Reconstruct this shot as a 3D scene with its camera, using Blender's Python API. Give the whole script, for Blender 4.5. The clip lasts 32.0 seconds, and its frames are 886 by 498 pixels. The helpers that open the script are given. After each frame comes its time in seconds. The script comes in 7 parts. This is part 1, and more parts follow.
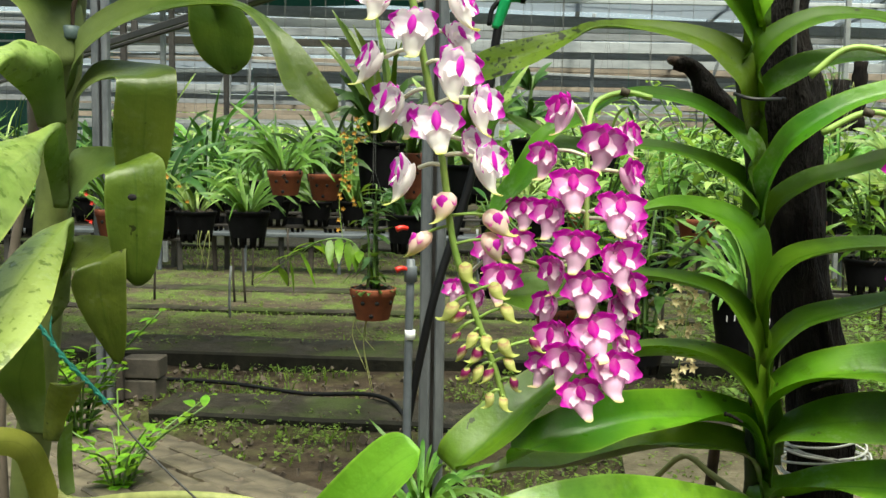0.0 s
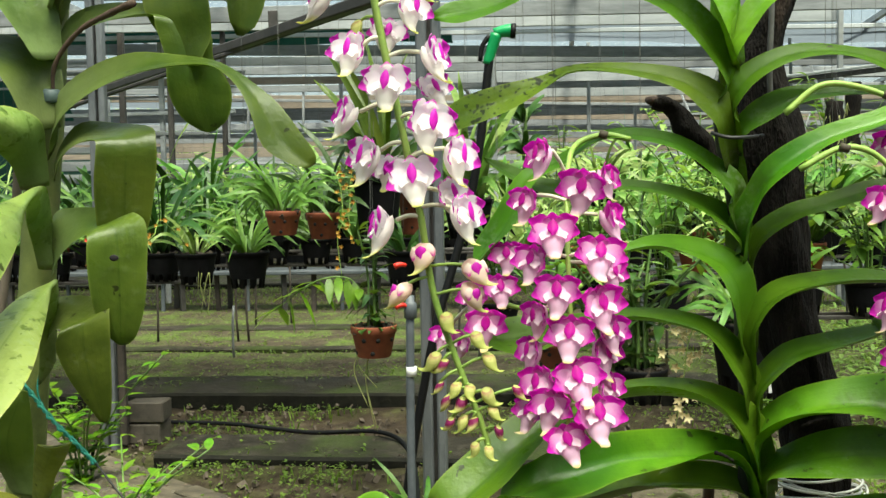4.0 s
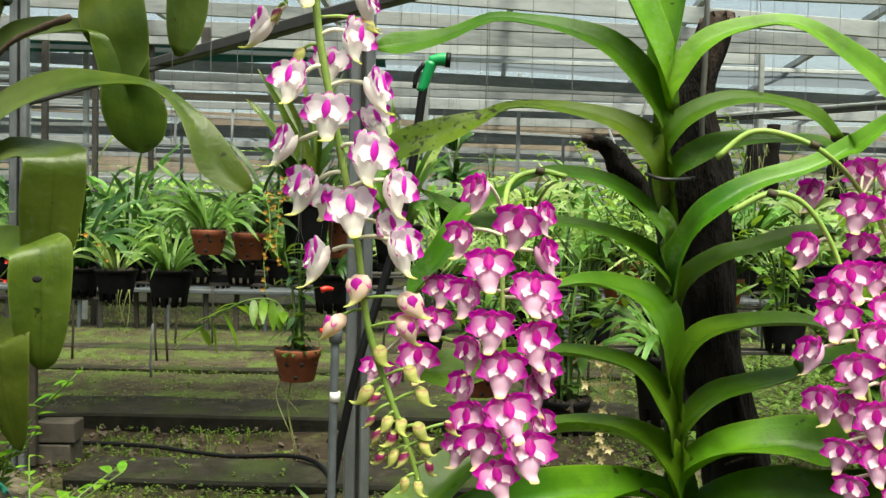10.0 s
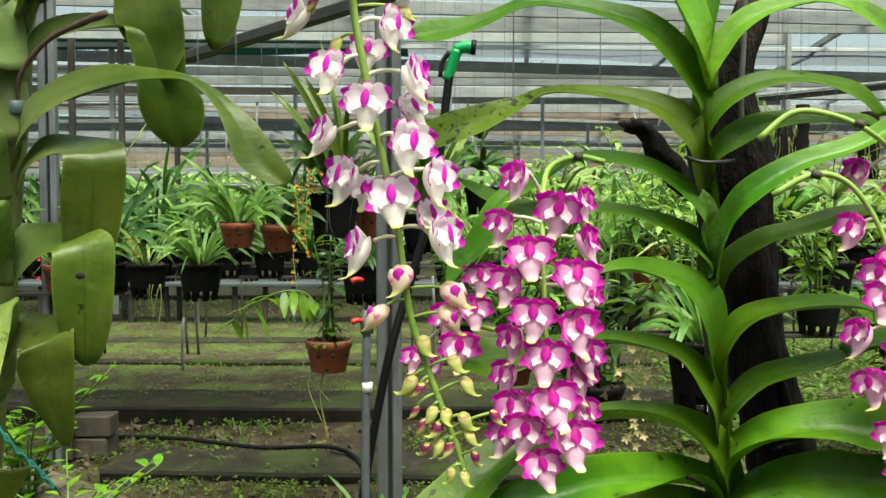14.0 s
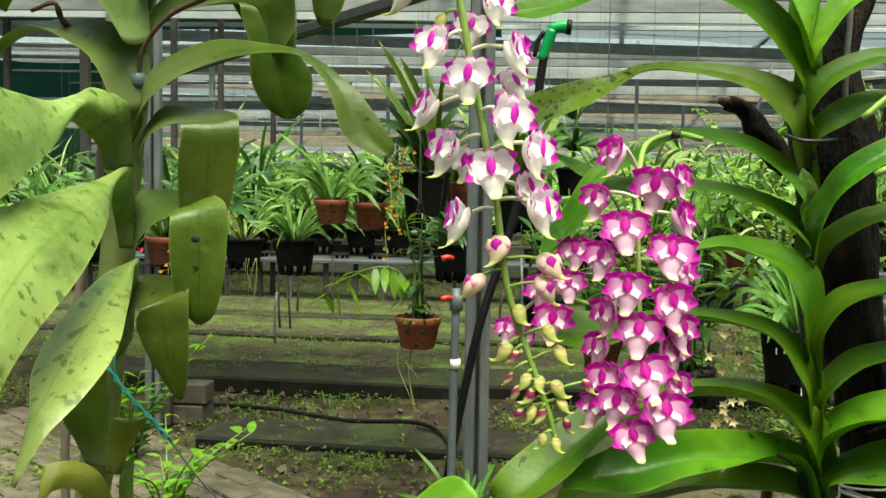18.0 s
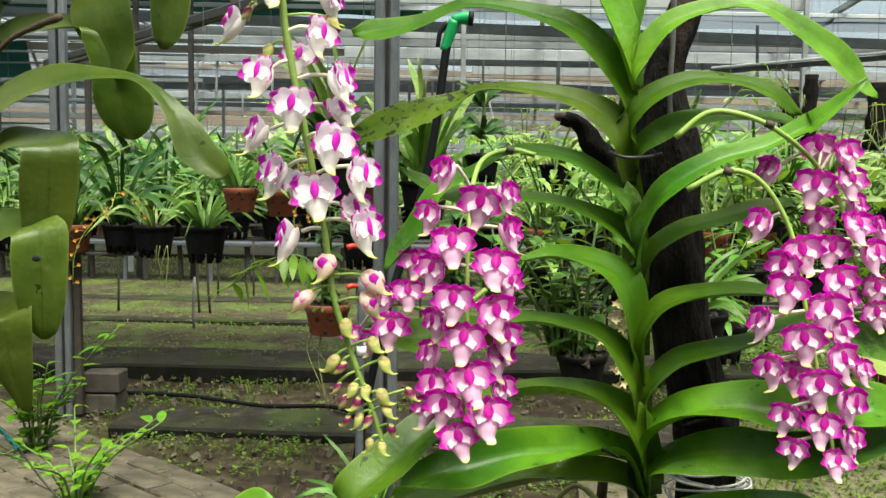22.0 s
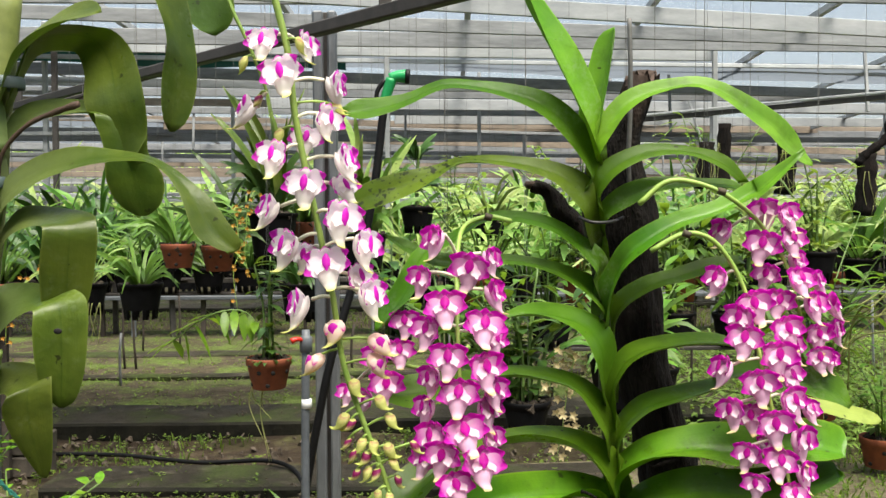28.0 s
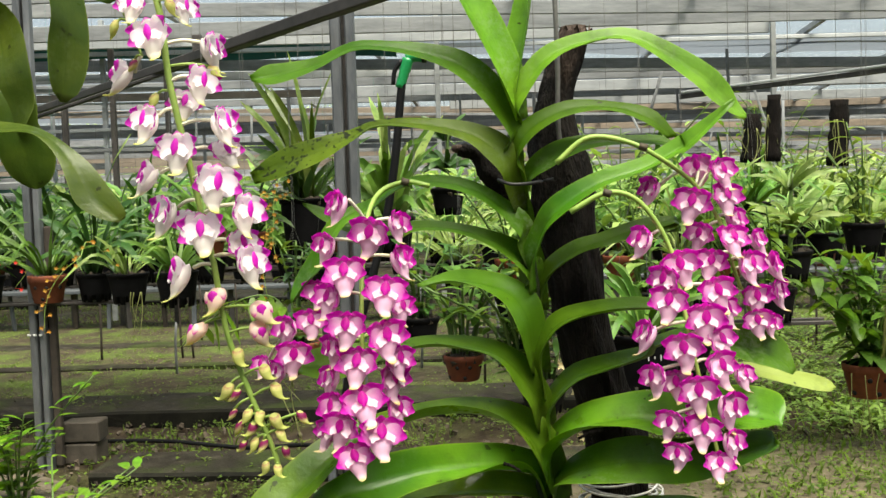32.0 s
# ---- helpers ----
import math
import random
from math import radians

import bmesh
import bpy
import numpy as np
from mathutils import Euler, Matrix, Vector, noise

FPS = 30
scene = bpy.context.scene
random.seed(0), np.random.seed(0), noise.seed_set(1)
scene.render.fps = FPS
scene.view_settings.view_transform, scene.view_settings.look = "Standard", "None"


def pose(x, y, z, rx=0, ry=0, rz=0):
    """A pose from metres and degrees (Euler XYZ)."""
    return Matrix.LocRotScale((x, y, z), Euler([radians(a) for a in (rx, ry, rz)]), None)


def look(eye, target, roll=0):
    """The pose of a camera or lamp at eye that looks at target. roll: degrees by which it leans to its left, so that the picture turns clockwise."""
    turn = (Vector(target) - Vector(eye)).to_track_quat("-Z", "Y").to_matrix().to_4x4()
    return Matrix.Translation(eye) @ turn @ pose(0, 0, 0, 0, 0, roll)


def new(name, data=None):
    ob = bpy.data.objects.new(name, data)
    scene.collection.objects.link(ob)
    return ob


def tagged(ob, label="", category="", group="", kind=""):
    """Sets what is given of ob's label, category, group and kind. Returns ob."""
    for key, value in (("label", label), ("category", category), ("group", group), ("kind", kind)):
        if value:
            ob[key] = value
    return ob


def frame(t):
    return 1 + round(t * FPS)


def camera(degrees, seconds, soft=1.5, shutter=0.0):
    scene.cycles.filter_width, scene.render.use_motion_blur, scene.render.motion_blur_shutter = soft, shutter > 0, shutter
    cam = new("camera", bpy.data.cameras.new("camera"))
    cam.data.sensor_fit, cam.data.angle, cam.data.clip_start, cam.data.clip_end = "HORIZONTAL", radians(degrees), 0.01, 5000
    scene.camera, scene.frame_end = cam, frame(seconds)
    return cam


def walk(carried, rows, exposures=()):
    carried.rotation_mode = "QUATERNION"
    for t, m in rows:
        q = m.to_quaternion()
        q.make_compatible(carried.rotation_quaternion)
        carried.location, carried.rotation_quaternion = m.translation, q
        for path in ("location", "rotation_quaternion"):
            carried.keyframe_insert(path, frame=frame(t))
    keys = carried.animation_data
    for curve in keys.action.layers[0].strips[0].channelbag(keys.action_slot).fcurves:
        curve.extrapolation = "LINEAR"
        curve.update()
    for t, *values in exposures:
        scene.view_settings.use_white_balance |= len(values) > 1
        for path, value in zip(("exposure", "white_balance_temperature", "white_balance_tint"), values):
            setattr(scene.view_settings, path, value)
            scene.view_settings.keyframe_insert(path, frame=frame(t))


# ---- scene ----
cam = camera(50.0, 32.0, 1.5)
PATH = [
    (0, (0.085, -0.012, 1.009), (-0.08, 1.973, 0.829), 0.9),
    (0.5, (0.088, -0.02, 1.001), (-0.106, 1.955, 0.752), 0.8),
    (1, (0.107, -0.026, 1.0), (-0.091, 1.945, 0.724), 0.0),
    (1.5, (0.101, -0.034, 1.004), (-0.085, 1.942, 0.755), 0.1),
    (2, (0.103, -0.03, 1.015), (-0.067, 1.955, 0.84), 0.2),
    (2.5, (0.101, -0.024, 1.015), (-0.044, 1.966, 0.876), -0.0),
    (3, (0.096, -0.018, 1.015), (-0.054, 1.972, 0.883), -0.3),
    (3.5, (0.098, -0.012, 1.017), (-0.063, 1.977, 0.887), -0.7),
    (5.5, (0.103, -0.016, 1.03), (-0.09, 1.974, 0.978), -1.4),
    (6, (0.107, -0.016, 1.027), (-0.057, 1.976, 0.966), -1.2),
    (6.5, (0.111, -0.015, 1.021), (-0.02, 1.978, 0.929), -1.1),
    (7, (0.115, -0.017, 1.019), (-0.006, 1.976, 0.902), -1.4),
    (7.5, (0.111, -0.017, 1.017), (-0.022, 1.975, 0.892), -1.0),
    (8, (0.098, -0.02, 1.017), (-0.057, 1.97, 0.884), -0.4),
    (8.5, (0.087, -0.022, 1.018), (-0.058, 1.968, 0.884), -0.3),
    (9, (0.082, -0.021, 1.015), (-0.023, 1.972, 0.883), 0.4),
    (9.5, (0.074, -0.021, 1.023), (-0.01, 1.975, 0.92), 1.5),
    (10, (0.093, -0.01, 1.026), (0.075, 1.989, 0.962), 1.1),
    (10.5, (0.102, -0.009, 1.028), (0.129, 1.989, 0.954), 0.5),
    (11, (0.105, -0.019, 1.028), (0.102, 1.98, 0.961), 0.1),
    (11.5, (0.103, -0.024, 1.026), (0.052, 1.974, 0.955), -0.0),
    (12, (0.114, -0.024, 1.023), (0.031, 1.972, 0.925), -0.6),
    (12.5, (0.114, -0.018, 1.019), (0.023, 1.976, 0.897), -0.8),
    (13, (0.101, -0.013, 1.023), (0.013, 1.982, 0.904), -0.5),
    (13.5, (0.089, -0.009, 1.026), (0.019, 1.988, 0.938), -0.1),
    (15.5, (0.078, 0.0, 1.022), (-0.074, 1.992, 0.928), -0.3),
    (16, (0.075, -0.007, 1.019), (-0.142, 1.978, 0.917), -0.3),
    (16.5, (0.079, -0.011, 1.016), (-0.168, 1.97, 0.899), -0.2),
    (17, (0.083, -0.015, 1.018), (-0.144, 1.968, 0.884), 0.1),
    (17.5, (0.081, -0.018, 1.018), (-0.137, 1.965, 0.88), 0.5),
    (18, (0.079, -0.023, 1.02), (-0.177, 1.957, 0.892), 0.9),
    (18.5, (0.083, -0.022, 1.018), (-0.174, 1.959, 0.911), 0.7),
    (19, (0.085, -0.019, 1.021), (-0.128, 1.967, 0.932), 0.3),
    (19.5, (0.081, -0.021, 1.024), (-0.101, 1.97, 0.956), 0.3),
    (20, (0.081, -0.026, 1.024), (-0.072, 1.968, 0.966), -0.2),
    (20.5, (0.081, -0.027, 1.015), (-0.025, 1.968, 0.927), 0.3),
    (21, (0.081, -0.031, 1.02), (0.01, 1.965, 0.9), 1.4),
    (21.5, (0.114, -0.035, 1.031), (0.049, 1.959, 0.896), 1.0),
    (22, (0.147, -0.053, 1.048), (0.039, 1.937, 0.878), 0.7),
    (22.5, (0.182, -0.07, 1.047), (0.042, 1.92, 0.9), 0.7),
    (23, (0.21, -0.078, 1.039), (0.119, 1.916, 0.922), 0.3),
    (23.5, (0.22, -0.082, 1.037), (0.179, 1.914, 0.916), 0.3),
    (24, (0.211, -0.085, 1.041), (0.215, 1.912, 0.932), 0.7),
    (24.5, (0.166, -0.098, 1.049), (0.224, 1.898, 0.956), 0.4),
    (26.5, (0.061, -0.119, 1.066), (0.179, 1.862, 0.824), 1.1),
    (27, (0.052, -0.12, 1.069), (0.164, 1.87, 0.908), 0.8),
    (27.5, (0.061, -0.119, 1.07), (0.146, 1.876, 0.964), -0.1),
    (28, (0.096, -0.113, 1.065), (0.152, 1.885, 0.993), -0.3),
    (28.5, (0.13, -0.1, 1.06), (0.117, 1.899, 1.002), 0.2),
    (29, (0.162, -0.086, 1.054), (0.033, 1.909, 0.992), 0.3),
    (29.5, (0.176, -0.075, 1.05), (0.008, 1.916, 0.966), -0.3),
    (30, (0.186, -0.075, 1.052), (0.031, 1.917, 0.967), -1.4),
    (30.5, (0.197, -0.077, 1.05), (0.059, 1.917, 0.967), -2.3),
    (31, (0.204, -0.078, 1.044), (0.091, 1.916, 0.944), -2.8),
    (31.5, (0.219, -0.084, 1.045), (0.121, 1.911, 0.932), -2.6),
    (32, (0.222, -0.087, 1.045), (0.135, 1.909, 0.947), -1.9),
]
walk(cam, [(t, look(eye, target, roll)) for t, eye, target, roll in PATH], [(0.0, 1.79, 7000, -4), (2.0, 1.87, 6900, -4), (3.5, 1.79, 7000, -5), (7.0, 1.79, 7100, -7), (9.0, 1.79, 7100, -8), (10.0, 1.71, 7300, -4), (13.0, 1.74, 7100, -5), (16.5, 1.69, 7400, -12), (19.0, 1.76, 7300, -11), (22.0, 1.74, 6900, -1), (24.0, 1.81, 7200, 2), (28.0, 1.79, 7000, 8), (31.0, 1.72, 7100, 8), (32.0, 1.72, 7300, 4)])

# ---- light ----
world = bpy.data.worlds.new("sky")
scene.world = world
world.use_nodes = True
wn = world.node_tree
wn.nodes.clear()
w_out = wn.nodes.new("ShaderNodeOutputWorld")
w_bg = wn.nodes.new("ShaderNodeBackground")
w_sky = wn.nodes.new("ShaderNodeTexSky")
w_sky.sky_type = "NISHITA"
w_sky.sun_disc = False
w_sky.sun_elevation = radians(67)
w_sky.sun_rotation = radians(157)
w_sky.dust_density = 4.0
w_bg.inputs["Strength"].default_value = 0.06
wn.links.new(w_sky.outputs[0], w_bg.inputs[0])
wn.links.new(w_bg.outputs[0], w_out.inputs[0])
sun_data = bpy.data.lights.new("sun", "SUN")
sun_data.energy, sun_data.angle, sun_data.color = 5.0, radians(45), (1.0, 0.97, 0.92)
sun = new("sun", sun_data)
# high and veiled, a little behind the camera and to its right
sun.matrix_world = look((1.0, -1.3, 5.8), (0, 0.8, 0))

# ---- materials ----
def node_mat(name):
    m = bpy.data.materials.new(name)
    m.use_nodes = True
    nt = m.node_tree
    nt.nodes.clear()
    out = nt.nodes.new("ShaderNodeOutputMaterial")
    return m, nt, out


def ramp(nt, src, stops):
    r = nt.nodes.new("ShaderNodeValToRGB")
    el = r.color_ramp.elements
    while len(el) < len(stops):
        el.new(0.5)
    for e, (p, c) in zip(el, stops):
        e.position, e.color = p, (*c, 1)
    nt.links.new(src, r.inputs[0])
    return r.outputs[0]


def noise_of(nt, scale, detail=4, rough=0.6, coord="Object", stretch=None):
    tc = nt.nodes.new("ShaderNodeTexCoord")
    src = tc.outputs[coord]
    if stretch:
        mp = nt.nodes.new("ShaderNodeMapping")
        mp.inputs["Scale"].default_value = stretch
        nt.links.new(src, mp.inputs[0])
        src = mp.outputs[0]
    n = nt.nodes.new("ShaderNodeTexNoise")
    n.inputs["Scale"].default_value = scale
    n.inputs["Detail"].default_value = detail
    n.inputs["Roughness"].default_value = rough
    nt.links.new(src, n.inputs[0])
    return n.outputs[0]


def mix(nt, fac, a, b, mode="MIX"):
    n = nt.nodes.new("ShaderNodeMix")
    n.data_type, n.blend_type = "RGBA", mode
    for sock, val in ((n.inputs[0], fac), (n.inputs[6], a), (n.inputs[7], b)):
        if isinstance(val, (int, float)):
            sock.default_value = val
        elif isinstance(val, tuple):
            sock.default_value = (*val, 1)
        else:
            nt.links.new(val, sock)
    return n.outputs[2]


def calc(nt, op, a, b=0.0):
    n = nt.nodes.new("ShaderNodeMath")
    n.operation = op
    for sock, val in ((n.inputs[0], a), (n.inputs[1], b)):
        if isinstance(val, (int, float)):
            sock.default_value = val
        else:
            nt.links.new(val, sock)
    return n.outputs[0]


def uv_of(nt):
    tc = nt.nodes.new("ShaderNodeTexCoord")
    sp = nt.nodes.new("ShaderNodeSeparateXYZ")
    nt.links.new(tc.outputs["UV"], sp.inputs[0])
    return sp.outputs[0], sp.outputs[1]


def chance(nt):
    return nt.nodes.new("ShaderNodeObjectInfo").outputs["Random"]


def finish(nt, out, col, rough=0.5, bump=None, height=0.002, metal=0.0, spec=0.5, through_light=0.0, glow_col=None):
    p = nt.nodes.new("ShaderNodeBsdfPrincipled")
    if isinstance(col, tuple):
        p.inputs["Base Color"].default_value = (*col, 1)
    else:
        nt.links.new(col, p.inputs["Base Color"])
    if isinstance(rough, (int, float)):
        p.inputs["Roughness"].default_value = rough
    else:
        nt.links.new(rough, p.inputs["Roughness"])
    p.inputs["Metallic"].default_value = metal
    p.inputs["Specular IOR Level"].default_value = spec
    if bump is not None:
        b = nt.nodes.new("ShaderNodeBump")
        b.inputs["Distance"].default_value = height
        b.inputs["Strength"].default_value = 0.8
        nt.links.new(bump, b.inputs["Height"])
        nt.links.new(b.outputs[0], p.inputs["Normal"])
    surf = p.outputs[0]
    if through_light:
        tr = nt.nodes.new("ShaderNodeBsdfTranslucent")
        src = glow_col if glow_col is not None else col
        if isinstance(src, tuple):
            tr.inputs[0].default_value = (*src, 1)
        else:
            nt.links.new(src, tr.inputs[0])
        ms = nt.nodes.new("ShaderNodeMixShader")
        ms.inputs[0].default_value = through_light
        nt.links.new(surf, ms.inputs[1])
        nt.links.new(tr.outputs[0], ms.inputs[2])
        surf = ms.outputs[0]
    nt.links.new(surf, out.inputs[0])


def plain(name, a, b, scale=20, rough=0.6, height=0.002, metal=0.0, stretch=None, spec=0.5, lo=0.35, hi=0.65, detail=5):
    """Two tones by large and fine noise, with a fine relief and a little change from piece to piece."""
    m, nt, out = node_mat(name)
    big = noise_of(nt, scale * 0.2, 3, 0.6, stretch=stretch)
    fine = noise_of(nt, scale, detail, 0.7, stretch=stretch)
    f = calc(nt, "ADD", calc(nt, "MULTIPLY", big, 0.5), calc(nt, "MULTIPLY", fine, 0.5))
    col = ramp(nt, f, [(lo, a), (hi, b)])
    vary = calc(nt, "ADD", calc(nt, "MULTIPLY", chance(nt), 0.3), 0.85)
    hs = nt.nodes.new("ShaderNodeHueSaturation")
    nt.links.new(vary, hs.inputs["Value"])
    nt.links.new(col, hs.inputs["Color"])
    rr = calc(nt, "ADD", calc(nt, "MULTIPLY", fine, 0.25), rough - 0.12)
    finish(nt, out, hs.outputs[0], rr, fine, height, metal, spec)
    return m


def leaf_material(name, dark, light, edge, rough=0.38, pass_light=0.22, base=None, spots=0.0, crease_dark=0.5, wet=0.0, dirt=0.9, shine=0.42):
    """A strap leaf: cloudy green, fine lengthwise veins, a dark painted midrib crease and a paler edge."""
    m, nt, out = node_mat(name)
    u, v = uv_of(nt)
    big = noise_of(nt, 9, 3, 0.55)
    fine = noise_of(nt, 260, 3, 0.6)
    comb = nt.nodes.new("ShaderNodeCombineXYZ")
    nt.links.new(calc(nt, "MULTIPLY", u, 24.0), comb.inputs[0])
    nt.links.new(calc(nt, "MULTIPLY", v, 1.6), comb.inputs[1])
    lines = nt.nodes.new("ShaderNodeTexNoise")
    lines.inputs["Scale"].default_value = 1.0
    lines.inputs["Detail"].default_value = 2
    nt.links.new(comb.outputs[0], lines.inputs[0])
    f = calc(nt, "ADD", calc(nt, "ADD", calc(nt, "MULTIPLY", big, 0.66), calc(nt, "MULTIPLY", lines.outputs[0], 0.05)), calc(nt, "MULTIPLY", noise_of(nt, 42, 4, 0.65), 0.29))
    col = ramp(nt, f, [(0.38, dark), (0.60, light)])
    mid = calc(nt, "ABSOLUTE", calc(nt, "SUBTRACT", u, 0.5))
    # shade in the midrib crease, put into the colour as a dark line
    crease_line = calc(nt, "SUBTRACT", 1.0, calc(nt, "MINIMUM", calc(nt, "MULTIPLY", mid, 34.0), 1.0))
    col = mix(nt, calc(nt, "MULTIPLY", crease_line, crease_dark), col, dark)
    rim = calc(nt, "MAXIMUM", calc(nt, "MULTIPLY", calc(nt, "SUBTRACT", mid, 0.46), 20.0), 0.0)
    col = mix(nt, calc(nt, "MINIMUM", rim, 0.6), col, edge)
    # grime that gathers in streaks where leaves clasp the stem
    low = calc(nt, "MAXIMUM", calc(nt, "SUBTRACT", 1.0, calc(nt, "MULTIPLY", v, 3.6)), 0.0)
    gr = ramp(nt, noise_of(nt, 60, 5, 0.7), [(0.38, (0, 0, 0)), (0.60, (1, 1, 1))])
    grime = calc(nt, "MULTIPLY", calc(nt, "MULTIPLY", low, gr), dirt)
    if base:
        near = calc(nt, "MAXIMUM", calc(nt, "SUBTRACT", 1.0, calc(nt, "MULTIPLY", v, 3.0)), 0.0)
        col = mix(nt, calc(nt, "MULTIPLY", near, 0.85), col, base)
    col = mix(nt, grime, col, (0.014, 0.022, 0.006))
    # dark algae stains, then small brown marks and scars
    st = noise_of(nt, 23, 5, 0.7)
    col = mix(nt, calc(nt, "MULTIPLY", ramp(nt, st, [(0.50, (0, 0, 0)), (0.66, (1, 1, 1))]), 0.45), col, (0.022, 0.042, 0.007))
    sp = noise_of(nt, 75, 3, 0.6)
    mark = calc(nt, "MULTIPLY", calc(nt, "GREATER_THAN", sp, 0.70), 0.85)
    col = mix(nt, mark, col, (0.018, 0.015, 0.008))
    # a chalky dust in patches
    du = calc(nt, "MULTIPLY", ramp(nt, noise_of(nt, 15, 4, 0.7), [(0.55, (0, 0, 0)), (0.72, (1, 1, 1))]), ramp(nt, fine, [(0.45, (0, 0, 0)), (0.6, (1, 1, 1))]))
    col = mix(nt, calc(nt, "MULTIPLY", du, 0.3), col, (0.34, 0.42, 0.24))
    if spots:
        s2 = noise_of(nt, 250, 1, 0.4)
        far = calc(nt, "GREATER_THAN", v, 0.55)
        dots = calc(nt, "MULTIPLY", calc(nt, "GREATER_THAN", s2, 0.62), far)
        col = mix(nt, calc(nt, "MULTIPLY", dots, spots), col, (0.012, 0.015, 0.008))
    if wet:
        # water standing in drops and runs
        drop = ramp(nt, noise_of(nt, 120, 3, 0.6, stretch=(1, 1, 0.6)), [(0.60, (0, 0, 0)), (0.64, (1, 1, 1))])
        col = mix(nt, calc(nt, "MULTIPLY", drop, wet), col, tuple(c * 0.55 for c in dark))
    hs = nt.nodes.new("ShaderNodeHueSaturation")
    nt.links.new(calc(nt, "ADD", calc(nt, "MULTIPLY", chance(nt), 0.35), 0.82), hs.inputs["Value"])
    nt.links.new(calc(nt, "ADD", calc(nt, "MULTIPLY", chance(nt), 0.03), 0.485), hs.inputs["Hue"])
    nt.links.new(col, hs.inputs["Color"])
    damp = noise_of(nt, 34, 3, 0.6)
    rr = calc(nt, "ADD", calc(nt, "MULTIPLY", damp, 0.35), rough - 0.17)
    h = calc(nt, "ADD", calc(nt, "ADD", calc(nt, "MULTIPLY", lines.outputs[0], 0.22), calc(nt, "MULTIPLY", fine, 0.4)), calc(nt, "MULTIPLY", st, 2.2))
    finish(nt, out, hs.outputs[0], rr, h, 0.0007, 0.0, shine, pass_light, mix(nt, 0.5, hs.outputs[0], (0.40, 0.62, 0.03)))
    return m


leaf_mid = leaf_material("strap_leaf", (0.034, 0.112, 0.006), (0.095, 0.225, 0.014), (0.17, 0.30, 0.03), 0.36, 0.34, base=(0.17, 0.34, 0.022), crease_dark=0.7, shine=0.2)
leaf_spotted = leaf_material("spotted_leaf", (0.065, 0.145, 0.011), (0.15, 0.265, 0.022), (0.21, 0.32, 0.04), 0.36, 0.42, spots=0.95, base=(0.14, 0.27, 0.02), shine=0.22)
leaf_young = leaf_material("young_leaf", (0.085, 0.22, 0.012), (0.18, 0.36, 0.028), (0.28, 0.48, 0.05), 0.40, 0.3, base=(0.28, 0.47, 0.03), shine=0.28)
leaf_bright = leaf_material("bright_leaf", (0.06, 0.18, 0.009), (0.16, 0.33, 0.018), (0.24, 0.38, 0.03), 0.32, 0.32, crease_dark=0.8)
# paler base colour paints the sky sheen on the folded upper faces
leaf_dull = leaf_material("dull_leaf", (0.050, 0.095, 0.012), (0.145, 0.200, 0.028), (0.19, 0.25, 0.05), 0.34, 0.34, base=(0.25, 0.31, 0.12), crease_dark=0.6, dirt=0.15)
leaf_gloss = leaf_material("wet_leaf", (0.15, 0.24, 0.045), (0.32, 0.40, 0.115), (0.42, 0.48, 0.12), 0.26, 0.34, wet=0.8, crease_dark=0.6, base=(0.20, 0.26, 0.10), dirt=0.15)
leaf_old = leaf_material("pale_leaf", (0.22, 0.29, 0.04), (0.36, 0.42, 0.08), (0.42, 0.46, 0.12), 0.5, 0.3)
leaf_pot = leaf_material("pot_plant_leaf", (0.045, 0.14, 0.016), (0.15, 0.31, 0.042), (0.20, 0.36, 0.05), 0.45, 0.28)
leaf_pale = leaf_material("pale_pot_leaf", (0.14, 0.27, 0.045), (0.38, 0.50, 0.15), (0.42, 0.53, 0.18), 0.45, 0.3)
leaf_dark = leaf_material("dark_pot_leaf", (0.014, 0.05, 0.009), (0.05, 0.12, 0.02), (0.10, 0.18, 0.03), 0.4, 0.2)
stem_mat = plain("green_stem", (0.05, 0.11, 0.02), (0.13, 0.21, 0.05), 90, 0.5, 0.001)
# near-black colour put in for the dark gaps and stains between leaf bases
stem_dark = plain("stained_gap_stem", (0.010, 0.016, 0.006), (0.045, 0.065, 0.02), 90, 0.6, 0.001)
leaf_wet = leaf_material("wet_strap_leaf", (0.07, 0.18, 0.013), (0.21, 0.37, 0.032), (0.22, 0.34, 0.05), 0.15, 0.3, base=(0.06, 0.13, 0.015), crease_dark=0.9)
leaf_olive = leaf_material("olive_leaf_base", (0.16, 0.17, 0.022), (0.34, 0.33, 0.06), (0.36, 0.34, 0.08), 0.42, 0.4, base=(0.42, 0.36, 0.11))
leaf_weed = leaf_material("weed_leaf", (0.055, 0.12, 0.016), (0.18, 0.28, 0.04), (0.24, 0.34, 0.06), 0.5, 0.3)
leaf_soft = leaf_material("soft_weed_leaf", (0.085, 0.18, 0.03), (0.27, 0.39, 0.085), (0.34, 0.45, 0.12), 0.5, 0.3)
leaf_blue = leaf_material("bluish_leaf", (0.04, 0.10, 0.035), (0.11, 0.20, 0.09), (0.16, 0.24, 0.12), 0.5, 0.2)
stem_old_mat = plain("old_stem", (0.10, 0.13, 0.035), (0.22, 0.26, 0.07), 60, 0.55, 0.001)
ped_mat = plain("flower_stalk", (0.17, 0.30, 0.05), (0.30, 0.42, 0.09), 120, 0.5, 0.0005)
ped_white = plain("pale_flower_stalk", (0.62, 0.62, 0.42), (0.75, 0.72, 0.58), 120, 0.5, 0.0004)
node_mark = plain("stalk_node", (0.03, 0.025, 0.015), (0.08, 0.06, 0.03), 150, 0.7, 0.0005)
